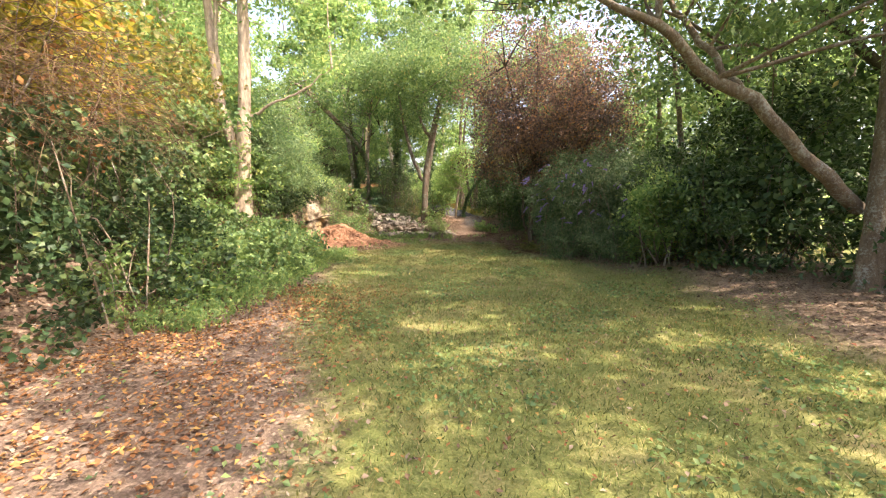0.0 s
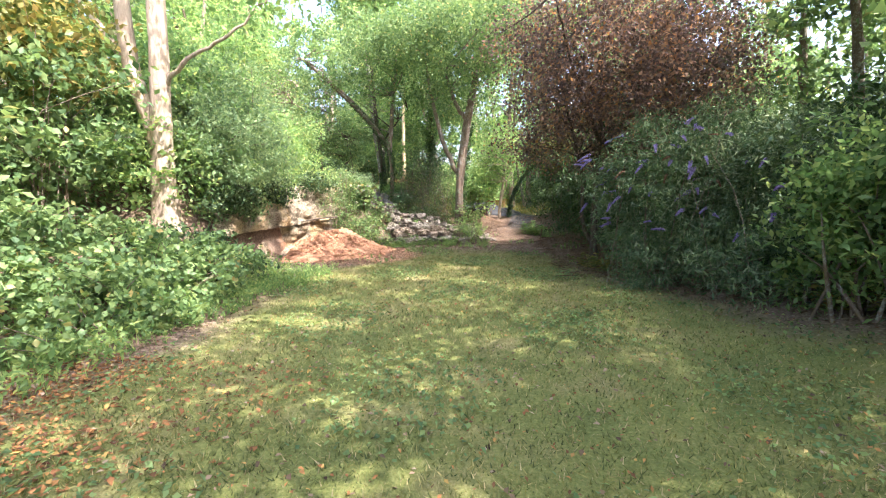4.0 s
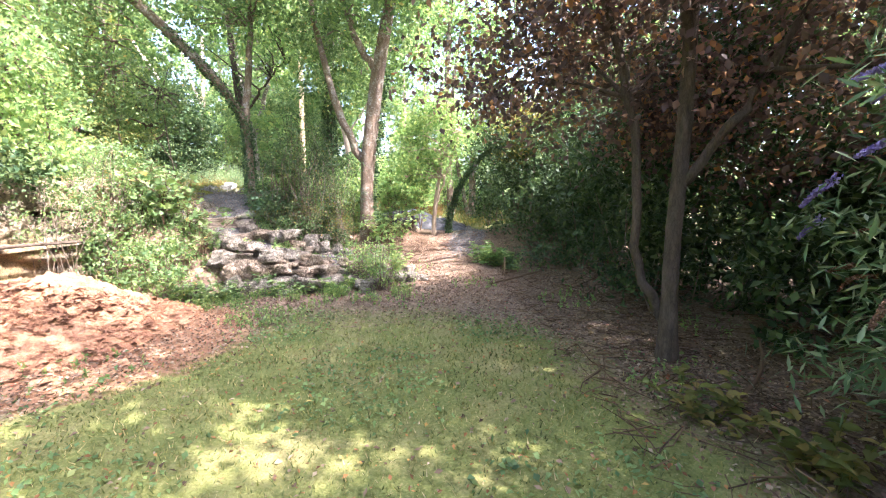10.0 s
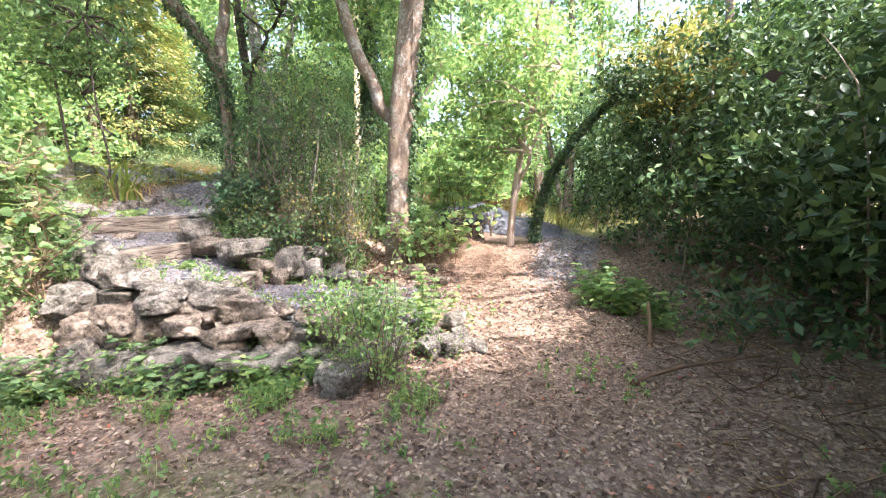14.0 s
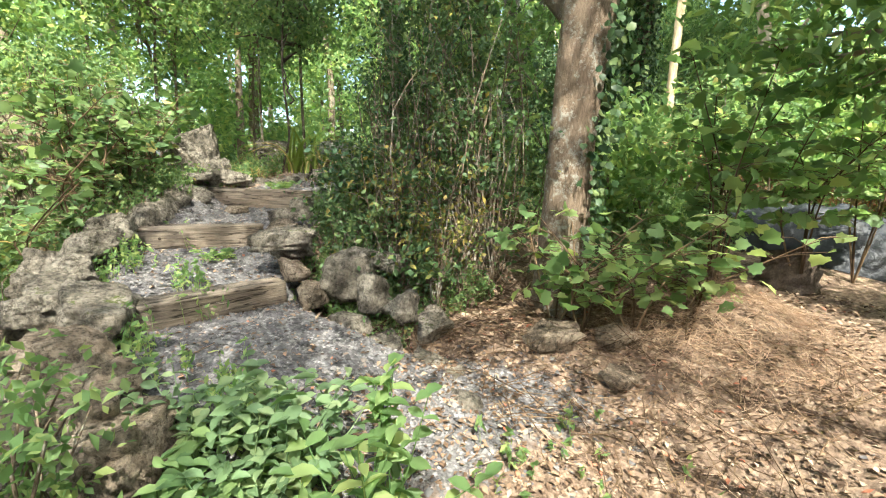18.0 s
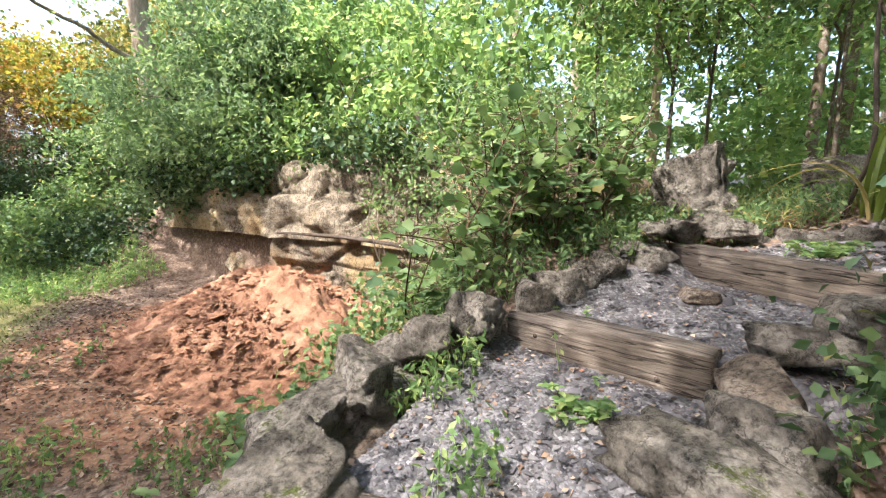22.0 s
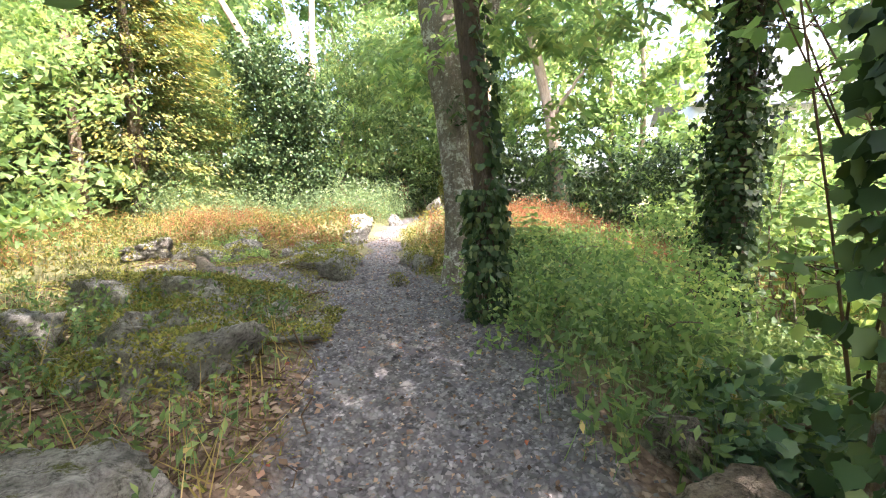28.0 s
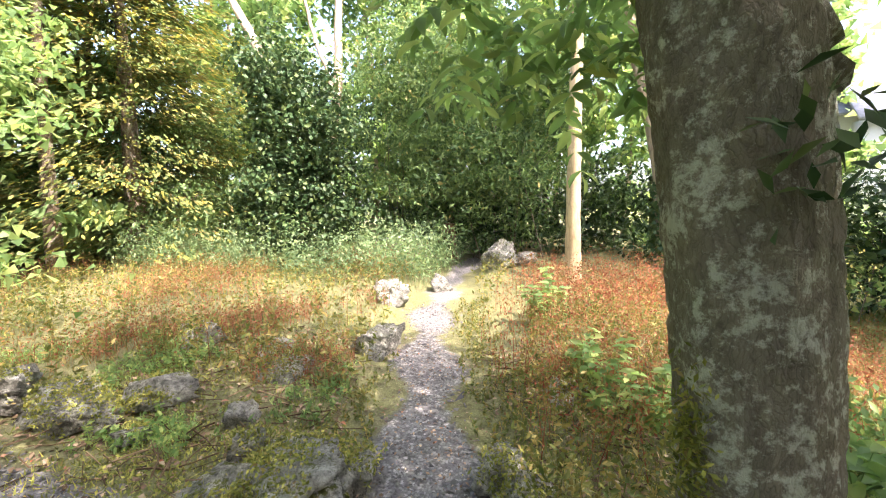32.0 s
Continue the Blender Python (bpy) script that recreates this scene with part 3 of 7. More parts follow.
def stems(start, ends, r0, r1=0.006, sides=4, sag=0.15, n=6):
    """Thin branches from a start (or starts) out to each end."""
    start = np.broadcast_to(np.asarray(start, dtype=float), (len(ends), 3))
    out = []
    for a, e in zip(start, ends):
        mid = (a + e) / 2 + RNG.normal(size=3) * 0.08 * np.linalg.norm(e - a) + np.array([0, 0, sag * np.linalg.norm(e - a)])
        line = smooth_line([a, mid, e], n)
        out.append(tube(line, np.linspace(r0, r1, n), sides))
    return out


def bush(name, label, blobs, n, size, mat, aspect=0.5, foot=None, twigs=26, twig_mat=None, clump=0.25, per=22, shell=0.45, group="",
         category="shrub", flat=0.5, reach=0.012, leaf=leaves, occluders=True, root=None, outward=False, heart_share=8):
    """A shrub: woody stems from its foot and a crown of leaves over the blobs."""
    b = np.asarray(blobs, dtype=float)
    if foot is None:
        foot = (b[:, 0].mean(), b[:, 1].mean())
    z0 = h(foot[0], foot[1])
    t = thing(name, label, category, group, (foot[0], foot[1], z0))
    p, c = crown_points(blobs, n, clump, per, shell)
    gz = h(p[:, 0], p[:, 1])
    p = p[p[:, 2] > gz + 0.02]
    # larger leaves added inside keep light out and darken the heart of the shrub
    bulk = (b[:, 3] * b[:, 4] * b[:, 5]) * (b[:, 3:6].min(axis=1) > 0.55) + 1e-9
    pick = RNG.choice(len(b), n // heart_share, p=bulk / bulk.sum())
    heart = b[pick, :3] + rand_dirs(len(pick)) * b[pick, 3:6] * (0.66 * RNG.uniform(0, 1, (len(pick), 1)) ** 0.4)
    heart = heart[heart[:, 2] > h(heart[:, 0], heart[:, 1]) + 0.08]
    way = None
    if outward:
        near = b[np.argmin((((p[:, None] - b[None, :, :3]) / b[None, :, 3:6]) ** 2).sum(-1), axis=1)]
        way = unit((p - near[:, :3]) * np.array([1, 1, 0.4])) * 0.5 + np.array([0, 0, -0.25]) + rand_dirs(len(p)) * 0.6
    pieces = [leaves(p, size, aspect, flat, dirs=way) if leaf is leaves else leaf(p, size)]
    if occluders and bulk.max() > 1e-6:
        pieces.append(leaves(heart, max(size * 1.2, 0.09), min(0.75, aspect * 1.6), 0.2))
    v, f = joined(pieces)
    part("foliage", v, f, mat, t)["kind"] = "stuff"
    if twigs:
        ends = c[RNG.choice(len(c), min(twigs, len(c)), replace=False)]
        near = b[np.argmin(((ends[:, None, :2] - b[None, :, :2]) ** 2).sum(-1), axis=1)]
        starts = np.stack([near[:, 0] + RNG.normal(size=len(ends)) * near[:, 3] * 0.25, near[:, 1] + RNG.normal(size=len(ends)) * near[:, 4] * 0.25, np.zeros(len(ends))], axis=1)
        if root is not None:
            starts[:, 0] = np.minimum(starts[:, 0], root)
        starts[:, 2] = h(starts[:, 0], starts[:, 1]) - 0.05
        pieces = [stems(s, e[None], reach * RNG.uniform(0.7, 1.8), 0.004)[0] for s, e in zip(starts, ends)]
        v, f = joined(pieces)
        part("twig", v, f, twig_mat or BARK, t, smooth=True)["kind"] = "stuff"
    return t


def tree(name, label, trunk, limbs, blobs, n, size, leaf_mat, bark, aspect=0.5, clump=0.4, per=24, shell=0.3, twigs=40, group="",
         category="tree", sides=20, flat=0.4, leaf=leaves, fine=0.0):
    """A tree: trunk keys (x, y, z, r), limbs as key lists, a crown of leaf clumps on thin branches."""
    t = thing(name, label, category, group, tuple(trunk[0][:3]))
    v, f = trunk_tube(trunk, 170 if fine else 40, 56 if fine else sides, 0.0 if fine else 0.035, fine)
    part("trunk", v, f, bark, t, smooth=True)
    tips = [np.array(trunk[-1][:3])]
    for lm in limbs:
        line = smooth_line(lm, 18)
        line[1:-1, :3] += RNG.normal(size=(16, 3)) * 0.02
        v, f = tube(line[:, :3], line[:, 3], 9, 0.08)
        part("limb", v, f, bark, t, smooth=True)
        tips += [line[i, :3] for i in (8, 12, 17)]
    if n:
        p, c = crown_points(blobs, n, clump, per, shell)
        v, f = leaves(p, size, aspect, flat) if leaf is leaves else leaf(p, size)
        part("crown", v, f, leaf_mat, t)["kind"] = "stuff"
        if twigs:
            ends = c[RNG.choice(len(c), min(twigs, len(c)), replace=False)]
            tp = np.array(tips)
            start = tp[np.argmin(((ends[:, None] - tp[None]) ** 2).sum(-1), axis=1)]
            v, f = joined(stems(start, ends, 0.03, 0.006, 5, 0.05, 7))
            part("twig", v, f, bark, t, smooth=True)["kind"] = "stuff"
    return t


def icosphere(level):
    bm = bmesh.new()
    bmesh.ops.create_icosphere(bm, subdivisions=level, radius=1.0)
    v = np.array([x.co[:] for x in bm.verts])
    f = np.array([[x.index for x in q.verts] for q in bm.faces])
    bm.free()
    return v, f


ICO = {k: icosphere(k) for k in (1, 2, 3, 4, 5)}


def stone_shape(level=3, facets=9, bumps=0.05, skew=0.24):
    """A broken stone: the solid inside a set of planes, split into chipped patches with creases between them, and pitted."""
    u, f = ICO[level]
    ax = np.concatenate([np.eye(3), -np.eye(3)])
    nrm = np.concatenate([unit(ax + RNG.normal(size=ax.shape) * skew), rand_dirs(facets)])
    cut = np.concatenate([RNG.uniform(0.52, 0.88, 6), RNG.uniform(0.7, 1.05, facets)])
    dot = u @ nrm.T
    r = np.where(dot > 0.05, cut / np.maximum(dot, 0.05), 9.0).min(axis=1)
    v = u * np.minimum(r, 1.3)[:, None]
    off = Vector(RNG.uniform(-50, 50, 3))
    near, patch, fine = [], [], []
    for p in v:
        q = Vector(p) * 1.7 + off
        q = q + noise.noise_vector(q * 1.3) * 0.35
        d, c = noise.voronoi(q)
        near.append(d[1] - d[0])
        patch.append(math.sin(c[0][0] * 91.7 + c[0][1] * 47.3 + c[0][2] * 13.1))
        fine.append(noise.fractal(Vector(p) * 6.0 + off, 0.7, 2.0, 4))
    crease = np.exp(-(np.array(near) / 0.09) ** 2)
    v *= (1 + bumps * (1.5 * np.array(patch) - 1.4 * crease + 1.1 * np.array(fine)))[:, None]
    return v, f


def rock(x, y, z, sx, sy, sz, turn=0.0, mat=None, level=3, label="", name="rock", bumps=0.05, tip=0.0, group="", facets=5):
    """A stone of half-sizes sx, sy, sz whose middle is at x, y, z."""
    v, f = stone_shape(level, 12 if name == "boulder" else facets, bumps, 0.5 if name == "boulder" else 0.26)
    if group.startswith("stones edging"):
        sx, sz = sx * 1.12, sz * 0.88
    v = v / np.abs(v).max(axis=0)
    ob = new(name, mesh_of(name, v * np.array([sx, sy, sz]), f, mat or ROCK, level > 2 and bumps < 0.04))
    ob.matrix_world = pose(x, y, z, tip, RNG.uniform(-6, 6), turn)
    return tagged(ob, label or "grey weathered limestone block with rough lichened faces", "rock", group)


def ivy_on(t, keys, z0, z1, n, size=0.075, loose=0.05, fall=0.0, mat=None, side=None, lobed=False):
    """Ivy climbing a trunk given by its keys, between two heights."""
    line = smooth_line(keys, 120)
    line = line[(line[:, 2] > z0) & (line[:, 2] < z1)]
    k = RNG.integers(0, len(line), n)
    a = RNG.uniform(0, 2 * np.pi, n)
    keep = 0.35 + 0.65 * (0.5 + 0.5 * np.sin(a * 2 + line[k, 2] * 3.1)) > RNG.uniform(0, 1, n) - fall
    if side is not None:
        keep &= np.cos(a - side) > RNG.uniform(0.2, 0.85, n)
    k, a = k[keep], a[keep]
    out = np.stack([np.cos(a), np.sin(a), np.zeros(len(a))], axis=1)
    p = line[k, :3] + out * (line[k, 3] * 1.12 + np.abs(RNG.normal(size=len(a))) * loose)[:, None]
    down = np.stack([out[:, 0] * 0.4, out[:, 1] * 0.4, np.full(len(a), -0.8)], axis=1)
    d = unit(down + RNG.normal(size=(len(a), 3)) * 0.4)
    s = unit(np.cross(out + RNG.normal(size=out.shape) * 0.35, d))
    w = (size * RNG.uniform(0.6, 1.35, len(a)))[:, None]
    nn = np.cross(d, s)
    v = np.stack([p - d * w * 0.35, p + s * w * 0.5 - d * w * 0.1 + nn * w * 0.12, p + d * w * 0.65, p - s * w * 0.5 - d * w * 0.1 + nn * w * 0.12], axis=1).reshape(-1, 3)
    i = np.arange(len(a))[:, None] * 4
    f = np.concatenate([i + [0, 1, 2], i + [0, 2, 3]], axis=1).reshape(-1, 3)
    if lobed:
        v, f = lobed_leaves(p + out * 0.01, size, 0.2, down * 1.5 + out * 0.3)
    part("ivy", v, f, mat or IVY, t, "dark green ivy on the trunk")["kind"] = "stuff"
    a0 = RNG.uniform(0, 6.28)
    for j in range(3):
        w = a0 + j * 1.7 + 0.9 * np.sin(np.linspace(0, 5, len(line)) + j)
        stem = line[:, :3] + np.stack([np.cos(w), np.sin(w), np.zeros(len(w))], axis=1) * (line[:, 3] * 1.08)[:, None]
        part("ivy_stem", *tube(stem[::2], np.full(len(stem[::2]), 0.005 + 0.002 * j), 6, 0.2), BARK, t, "brown ivy stem clinging to the bark", True)


def pinnate(base, direction, length, pairs, leaf):
    """One ash leaf: a midrib with paired leaflets."""
    d = np.asarray(direction, dtype=float)
    d = d / np.linalg.norm(d)
    s = np.cross(d, (0, 0, 1.0))
    s = s / max(np.linalg.norm(s), 1e-6)
    c, dirs = [], []
    for i in range(pairs):
        t = (i + 1.2) / (pairs + 0.6)
        q = base + d * length * t + np.array([0, 0, -0.25 * length * t * t])
        for sg in (-1, 1):
            dd = d * 0.55 + s * sg * 0.8 + np.array([0, 0, -0.25])
            dd = dd / np.linalg.norm(dd)
            c.append(q + dd * leaf * 0.5)
            dirs.append(dd)
    dirs.append(d + np.array([0, 0, -0.4]))
    c.append(base + d * length * 1.05 + np.array([0, 0, -0.3 * length]))
    return np.array(c), np.array(dirs)


def sprays(name, t, starts, mat, length=0.32, pairs=4, leaf=0.11, label="", droop=-0.3):
    """Hanging ash-like leaves at the given places."""
    cs, ds = [], []
    for p in starts:
        for _ in range(3):
            a = RNG.uniform(0, 2 * np.pi)
            c, d = pinnate(np.asarray(p, dtype=float), (np.cos(a), np.sin(a), droop + RNG.normal() * 0.25), length * RNG.uniform(0.8, 1.2), pairs, leaf)
            cs.append(c)
            ds.append(d)
    v, f = broad_leaves(np.concatenate(cs), leaf, 0.36, 1.2, np.concatenate(ds) * 3, 0.2)
    part(name, v, f, mat, t, label)["kind"] = "stuff"


def scatter(n, x0, x1, y0, y1, keep=None):
    x, y = RNG.uniform(x0, x1, n), RNG.uniform(y0, y1, n)
    if keep is not None:
        m = RNG.uniform(0, 1, n) < keep(x, y)
        x, y = x[m], y[m]
    return x, y


def stuff(name, label, category, v, f, mat, smooth=False):
    return tagged(new(name, mesh_of(name, v, f, mat, smooth)), label, category, kind="stuff")


def flat_leaves(x, y, size, lift=0.012, aspect=0.65, tilt=0.35):
    """Fallen leaves lying about on the ground."""
    n = len(x)
    c = np.stack([x, y, h(x, y) + lift * RNG.uniform(0.3, 1.8, n)], axis=1)
    a = RNG.uniform(0, 2 * np.pi, n)
    d = unit(np.stack([np.cos(a), np.sin(a), RNG.normal(size=n) * tilt], axis=1))
    up = unit(np.stack([RNG.normal(size=n) * tilt, RNG.normal(size=n) * tilt, np.ones(n)], axis=1))
    s = np.cross(up, d)
    ln = (size * RNG.uniform(0.5, 1.4, n))[:, None]
    w = ln * aspect * 0.5
    lift2 = np.array([0, 0, 1.0]) * w * RNG.uniform(0, 0.7, n)[:, None]
    v = np.stack([c - d * ln * 0.5, c + s * w + lift2, c + d * ln * 0.5, c - s * w + lift2], axis=1).reshape(-1, 3)
    i = np.arange(n)[:, None] * 4
    return v, np.concatenate([i + [0, 1, 2], i + [0, 2, 3]], axis=1).reshape(-1, 3)


def sticks(x, y, length, r, lift=0.015, tilt=0.12):
    """Loose three-sided twigs lying on the ground."""
    n = len(x)
    a = RNG.uniform(0, 2 * np.pi, n)
    ln = length * RNG.uniform(0.4, 1.5, n)
    d = unit(np.stack([np.cos(a), np.sin(a), RNG.normal(size=n) * tilt], axis=1))
    c = np.stack([x, y, h(x, y) + lift * RNG.uniform(0.4, 2.0, n)], axis=1)
    s = unit(np.cross(d, np.array([0, 0, 1.0])))
    u = np.cross(s, d)
    rr = (r * RNG.uniform(0.5, 1.6, n))[:, None]
    bend = s * (ln * RNG.normal(size=n) * 0.12)[:, None]
    rows = []
    for k, q in ((-0.5, 0.0), (0.0, 1.0), (0.5, 0.0)):
        m = c + d * (ln * k)[:, None] + bend * q
        tap = 1.0 - 0.35 * (k + 0.5)
        for j in range(3):
            t = j * 2.0944
            rows.append(m + (s * np.cos(t) + u * np.sin(t)) * rr * tap)
    v = np.stack(rows, axis=1).reshape(-1, 3)
    i = np.arange(n)[:, None] * 9
    f = [i + np.array(q) for b in (0, 3) for j in range(3) for q in ([b + j, b + (j + 1) % 3, b + 3 + (j + 1) % 3], [b + j, b + 3 + (j + 1) % 3, b + 3 + j])]
    return v, np.concatenate(f, axis=1).reshape(-1, 3)


def blades(x, y, tall, width, lean=0.35, base=None):
    """Thin upright blades or stalks standing on the ground."""
    n = len(x)
    z = h(x, y) - 0.008 if base is None else base
    a = RNG.uniform(0, 2 * np.pi, n)
    s = np.stack([np.cos(a), np.sin(a), np.zeros(n)], axis=1) * (width * RNG.uniform(0.6, 1.4, n))[:, None] * 0.5
    b = np.stack([x, y, z], axis=1)
    ln = tall * RNG.uniform(0.45, 1.3, n)
    tip = b + np.stack([RNG.normal(size=n) * lean * ln, RNG.normal(size=n) * lean * ln, ln], axis=1)
    v = np.stack([b - s, b + s, tip], axis=1).reshape(-1, 3)
    return v, np.arange(3 * n).reshape(-1, 3)


def pebbles(x, y, size, z=None):
    """Angular gravel stones, half sunk."""
    n = len(x)
    b = np.array([(1, 0, 0), (-1, 0, 0), (0, 1, 0), (0, -1, 0), (0, 0, 1), (0, 0, -1)], dtype=float)
    f0 = np.array([(0, 2, 4), (2, 1, 4), (1, 3, 4), (3, 0, 4)])
    s = size * np.exp(RNG.normal(size=n) * 0.4)
    c = np.stack([x, y, (h(x, y) if z is None else z) + s * 0.12], axis=1)
    a = RNG.uniform(0, 2 * np.pi, n)
    ca, sa = np.cos(a), np.sin(a)
    k = b[None] * (s[:, None, None] * np.array([1.0, 0.7, 0.5]) * RNG.uniform(0.6, 1.3, (n, 6, 1)))
    k = k + RNG.normal(size=(n, 6, 3)) * (s * 0.22)[:, None, None]
    v = np.stack([c[:, None, 0] + k[..., 0] * ca[:, None] - k[..., 1] * sa[:, None], c[:, None, 1] + k[..., 0] * sa[:, None] + k[..., 1] * ca[:, None], c[:, None, 2] + k[..., 2]], axis=-1)
    return v.reshape(-1, 3), (np.arange(n)[:, None, None] * 6 + f0[None]).reshape(-1, 3)

# ---- the ground: lawn falling gently away, stepped path up a bank, a rocky shelf above ----
def smooth(a, b, x):
    t = np.clip((np.asarray(x, dtype=float) - a) / (b - a), 0, 1)
    return t * t * (3 - 2 * t)


# front lines of the three timber steps: a point on each, and the way up
STEPS = [((-1.97, 20.28), (-0.97, -0.23), -0.2, 0.09), ((-3.28, 20.45), (-0.98, 0.20), 0.16, 0.40), ((-4.27, 21.25), (-0.77, 0.64), 0.46, 0.70)]
# middle line of the path (x, y)
PATH = np.array([(0.6, 22.0), (-0.6, 20.9), (-1.9, 20.35), (-3.0, 20.5), (-4.2, 21.3), (-4.75, 22.6), (-5.25, 24.3), (-6.35, 26.6), (-6.95, 28.2), (-7.7, 30.5), (-8.2, 33.5), (-8.5, 37.0)])


def path_distance(x, y):
    x, y = np.asarray(x, dtype=float), np.asarray(y, dtype=float)
    best = np.full(np.broadcast(x, y).shape, 1e9)
    for (ax, ay), (bx, by) in zip(PATH[:-1], PATH[1:]):
        dx, dy = bx - ax, by - ay
        t = np.clip(((x - ax) * dx + (y - ay) * dy) / (dx * dx + dy * dy), 0, 1)
        best = np.minimum(best, np.hypot(x - ax - t * dx, y - ay - t * dy))
    return best


def h(x, y):
    """Height of the ground."""
    x, y = np.asarray(x, dtype=float), np.asarray(y, dtype=float)
    lawn = -0.031 * np.clip(y, -6, 17.5)
    lawn = lawn + 0.035 * np.sin(x * 1.3 + 0.4) * np.sin(y * 0.9) * smooth(2, 5, np.abs(x) + 2)
    # bank under the hedge beside the lawn, and the quarry ledge behind the spoil heap
    west = smooth(-3.6, -5.0, x) * 0.75 * (1 - smooth(11.5, 14.5, y)) + smooth(-5.0, -5.5, x) * 1.9 * smooth(11.0, 13.0, y) * (1 - smooth(19.6, 21.5, y))
    east = smooth(3.6, 6.0, x) * 0.35 * (1 - smooth(15, 20, y)) + smooth(2.4, 5.0, x) * 0.5 * smooth(17, 20, y)
    north = 0.65 * smooth(21.3, 24.5, y) * smooth(-2.5, 0.0, x)
    z = lawn + west + east + north
    # bank of the steps
    hill = -0.40 + 1.1 * smooth(-1.2, -4.7, x) + 0.32 * smooth(20.9, 22.3, y) + 0.33 * smooth(21.5, 25.5, y) + 0.035 * np.clip(y - 25.5, 0, 14)
    k = smooth(19.1, 19.9, y + 0.35 * smooth(-2.6, -3.6, x) - 0.55 * smooth(-0.9, 0.1, x)) * smooth(0.6, -0.9, x - 0.22 * np.clip(y - 23, 0, 20))
    z = z * (1 - k) + np.maximum(hill, z) * k
    # worn line of the path and its treads
    d = path_distance(x, y)
    tread = np.full(np.broadcast(x, y).shape, -0.42) + 0.36 * smooth(0.3, -1.9, x)
    for (px, py), (ux, uy), low, top in STEPS:
        s = (x - px) * ux + (y - py) * uy
        rise = {0: 0.15, 1: 0.12, 2: 0.0}[[q[3] for q in STEPS].index(top)]
        tread = np.where(s > 0.1, top - 0.02 + rise * smooth(0.1, 1.1, s), tread)
    up = (y - 21.3)
    tread = np.where((x - STEPS[2][0][0]) * STEPS[2][1][0] + (y - STEPS[2][0][1]) * STEPS[2][1][1] > 0.1, 0.68 + 0.185 * np.clip(up, 0, 3.2) + 0.03 * np.clip(up - 3.2, 0, 9), tread)
    kp = smooth(0.85, 0.5, d) * smooth(0.7, -0.6, x)
    z = z * (1 - kp) + tread * kp
    rough = 0.05 * np.sin(x * 2.1 + 1.3 * np.sin(y * 1.1)) * np.sin(y * 1.7 + 0.6) * smooth(20, 23, y)
    humps = 0.045 * np.sin(x * 4.6 + 2 * np.sin(y * 1.9)) * np.sin(y * 5.2 + 1.5 * np.sin(x * 2.3)) * smooth(23, 25, y) * smooth(-2, -5, x)
    return z + (rough + humps) * (1 - kp)


def axis(marks, steps, far):
    """Grid lines: given steps between the marks, then ever wider out to far."""
    inner = np.concatenate([np.arange(a, b - 1e-6, s) for a, b, s in zip(marks[:-1], marks[1:], steps)] + [[marks[-1]]])
    grow = np.cumsum(0.11 * 1.28 ** np.arange(1, 60))
    grow = np.append(grow[grow < far], far)
    return np.concatenate([marks[0] - grow[::-1], inner, marks[-1] + grow])


gx, gy = axis((-10, -5.3, -1.2, 6), (0.14, 0.065, 0.14), 1500), axis((-3, 19.2, 22.4, 31), (0.17, 0.065, 0.13), 1500)
X, Y = np.meshgrid(gx, gy)
Z = h(np.clip(X, -40, 30), np.clip(Y, -20, 45))
near = (np.abs(X + 2) < 9) & (Y > -4) & (Y < 33)
cell = np.minimum(np.gradient(gx)[None, :], np.gradient(gy)[:, None])
Z = Z + np.where(near, RNG.normal(size=X.shape) * 0.04 * np.minimum(cell, 0.15), 0)
nxs = len(gx)
ii, jj = np.meshgrid(np.arange(len(gy) - 1), np.arange(nxs - 1), indexing="ij")
q = (ii * nxs + jj).ravel()
ground = new("ground", mesh_of("ground", np.stack([X, Y, Z], axis=-1).reshape(-1, 3), np.stack([q, q + 1, q + nxs + 1, q + nxs], axis=1), GROUND, True))
tagged(ground, "mown lawn, leaf litter, gravel path and mossy shelf", "ground", kind="structure")


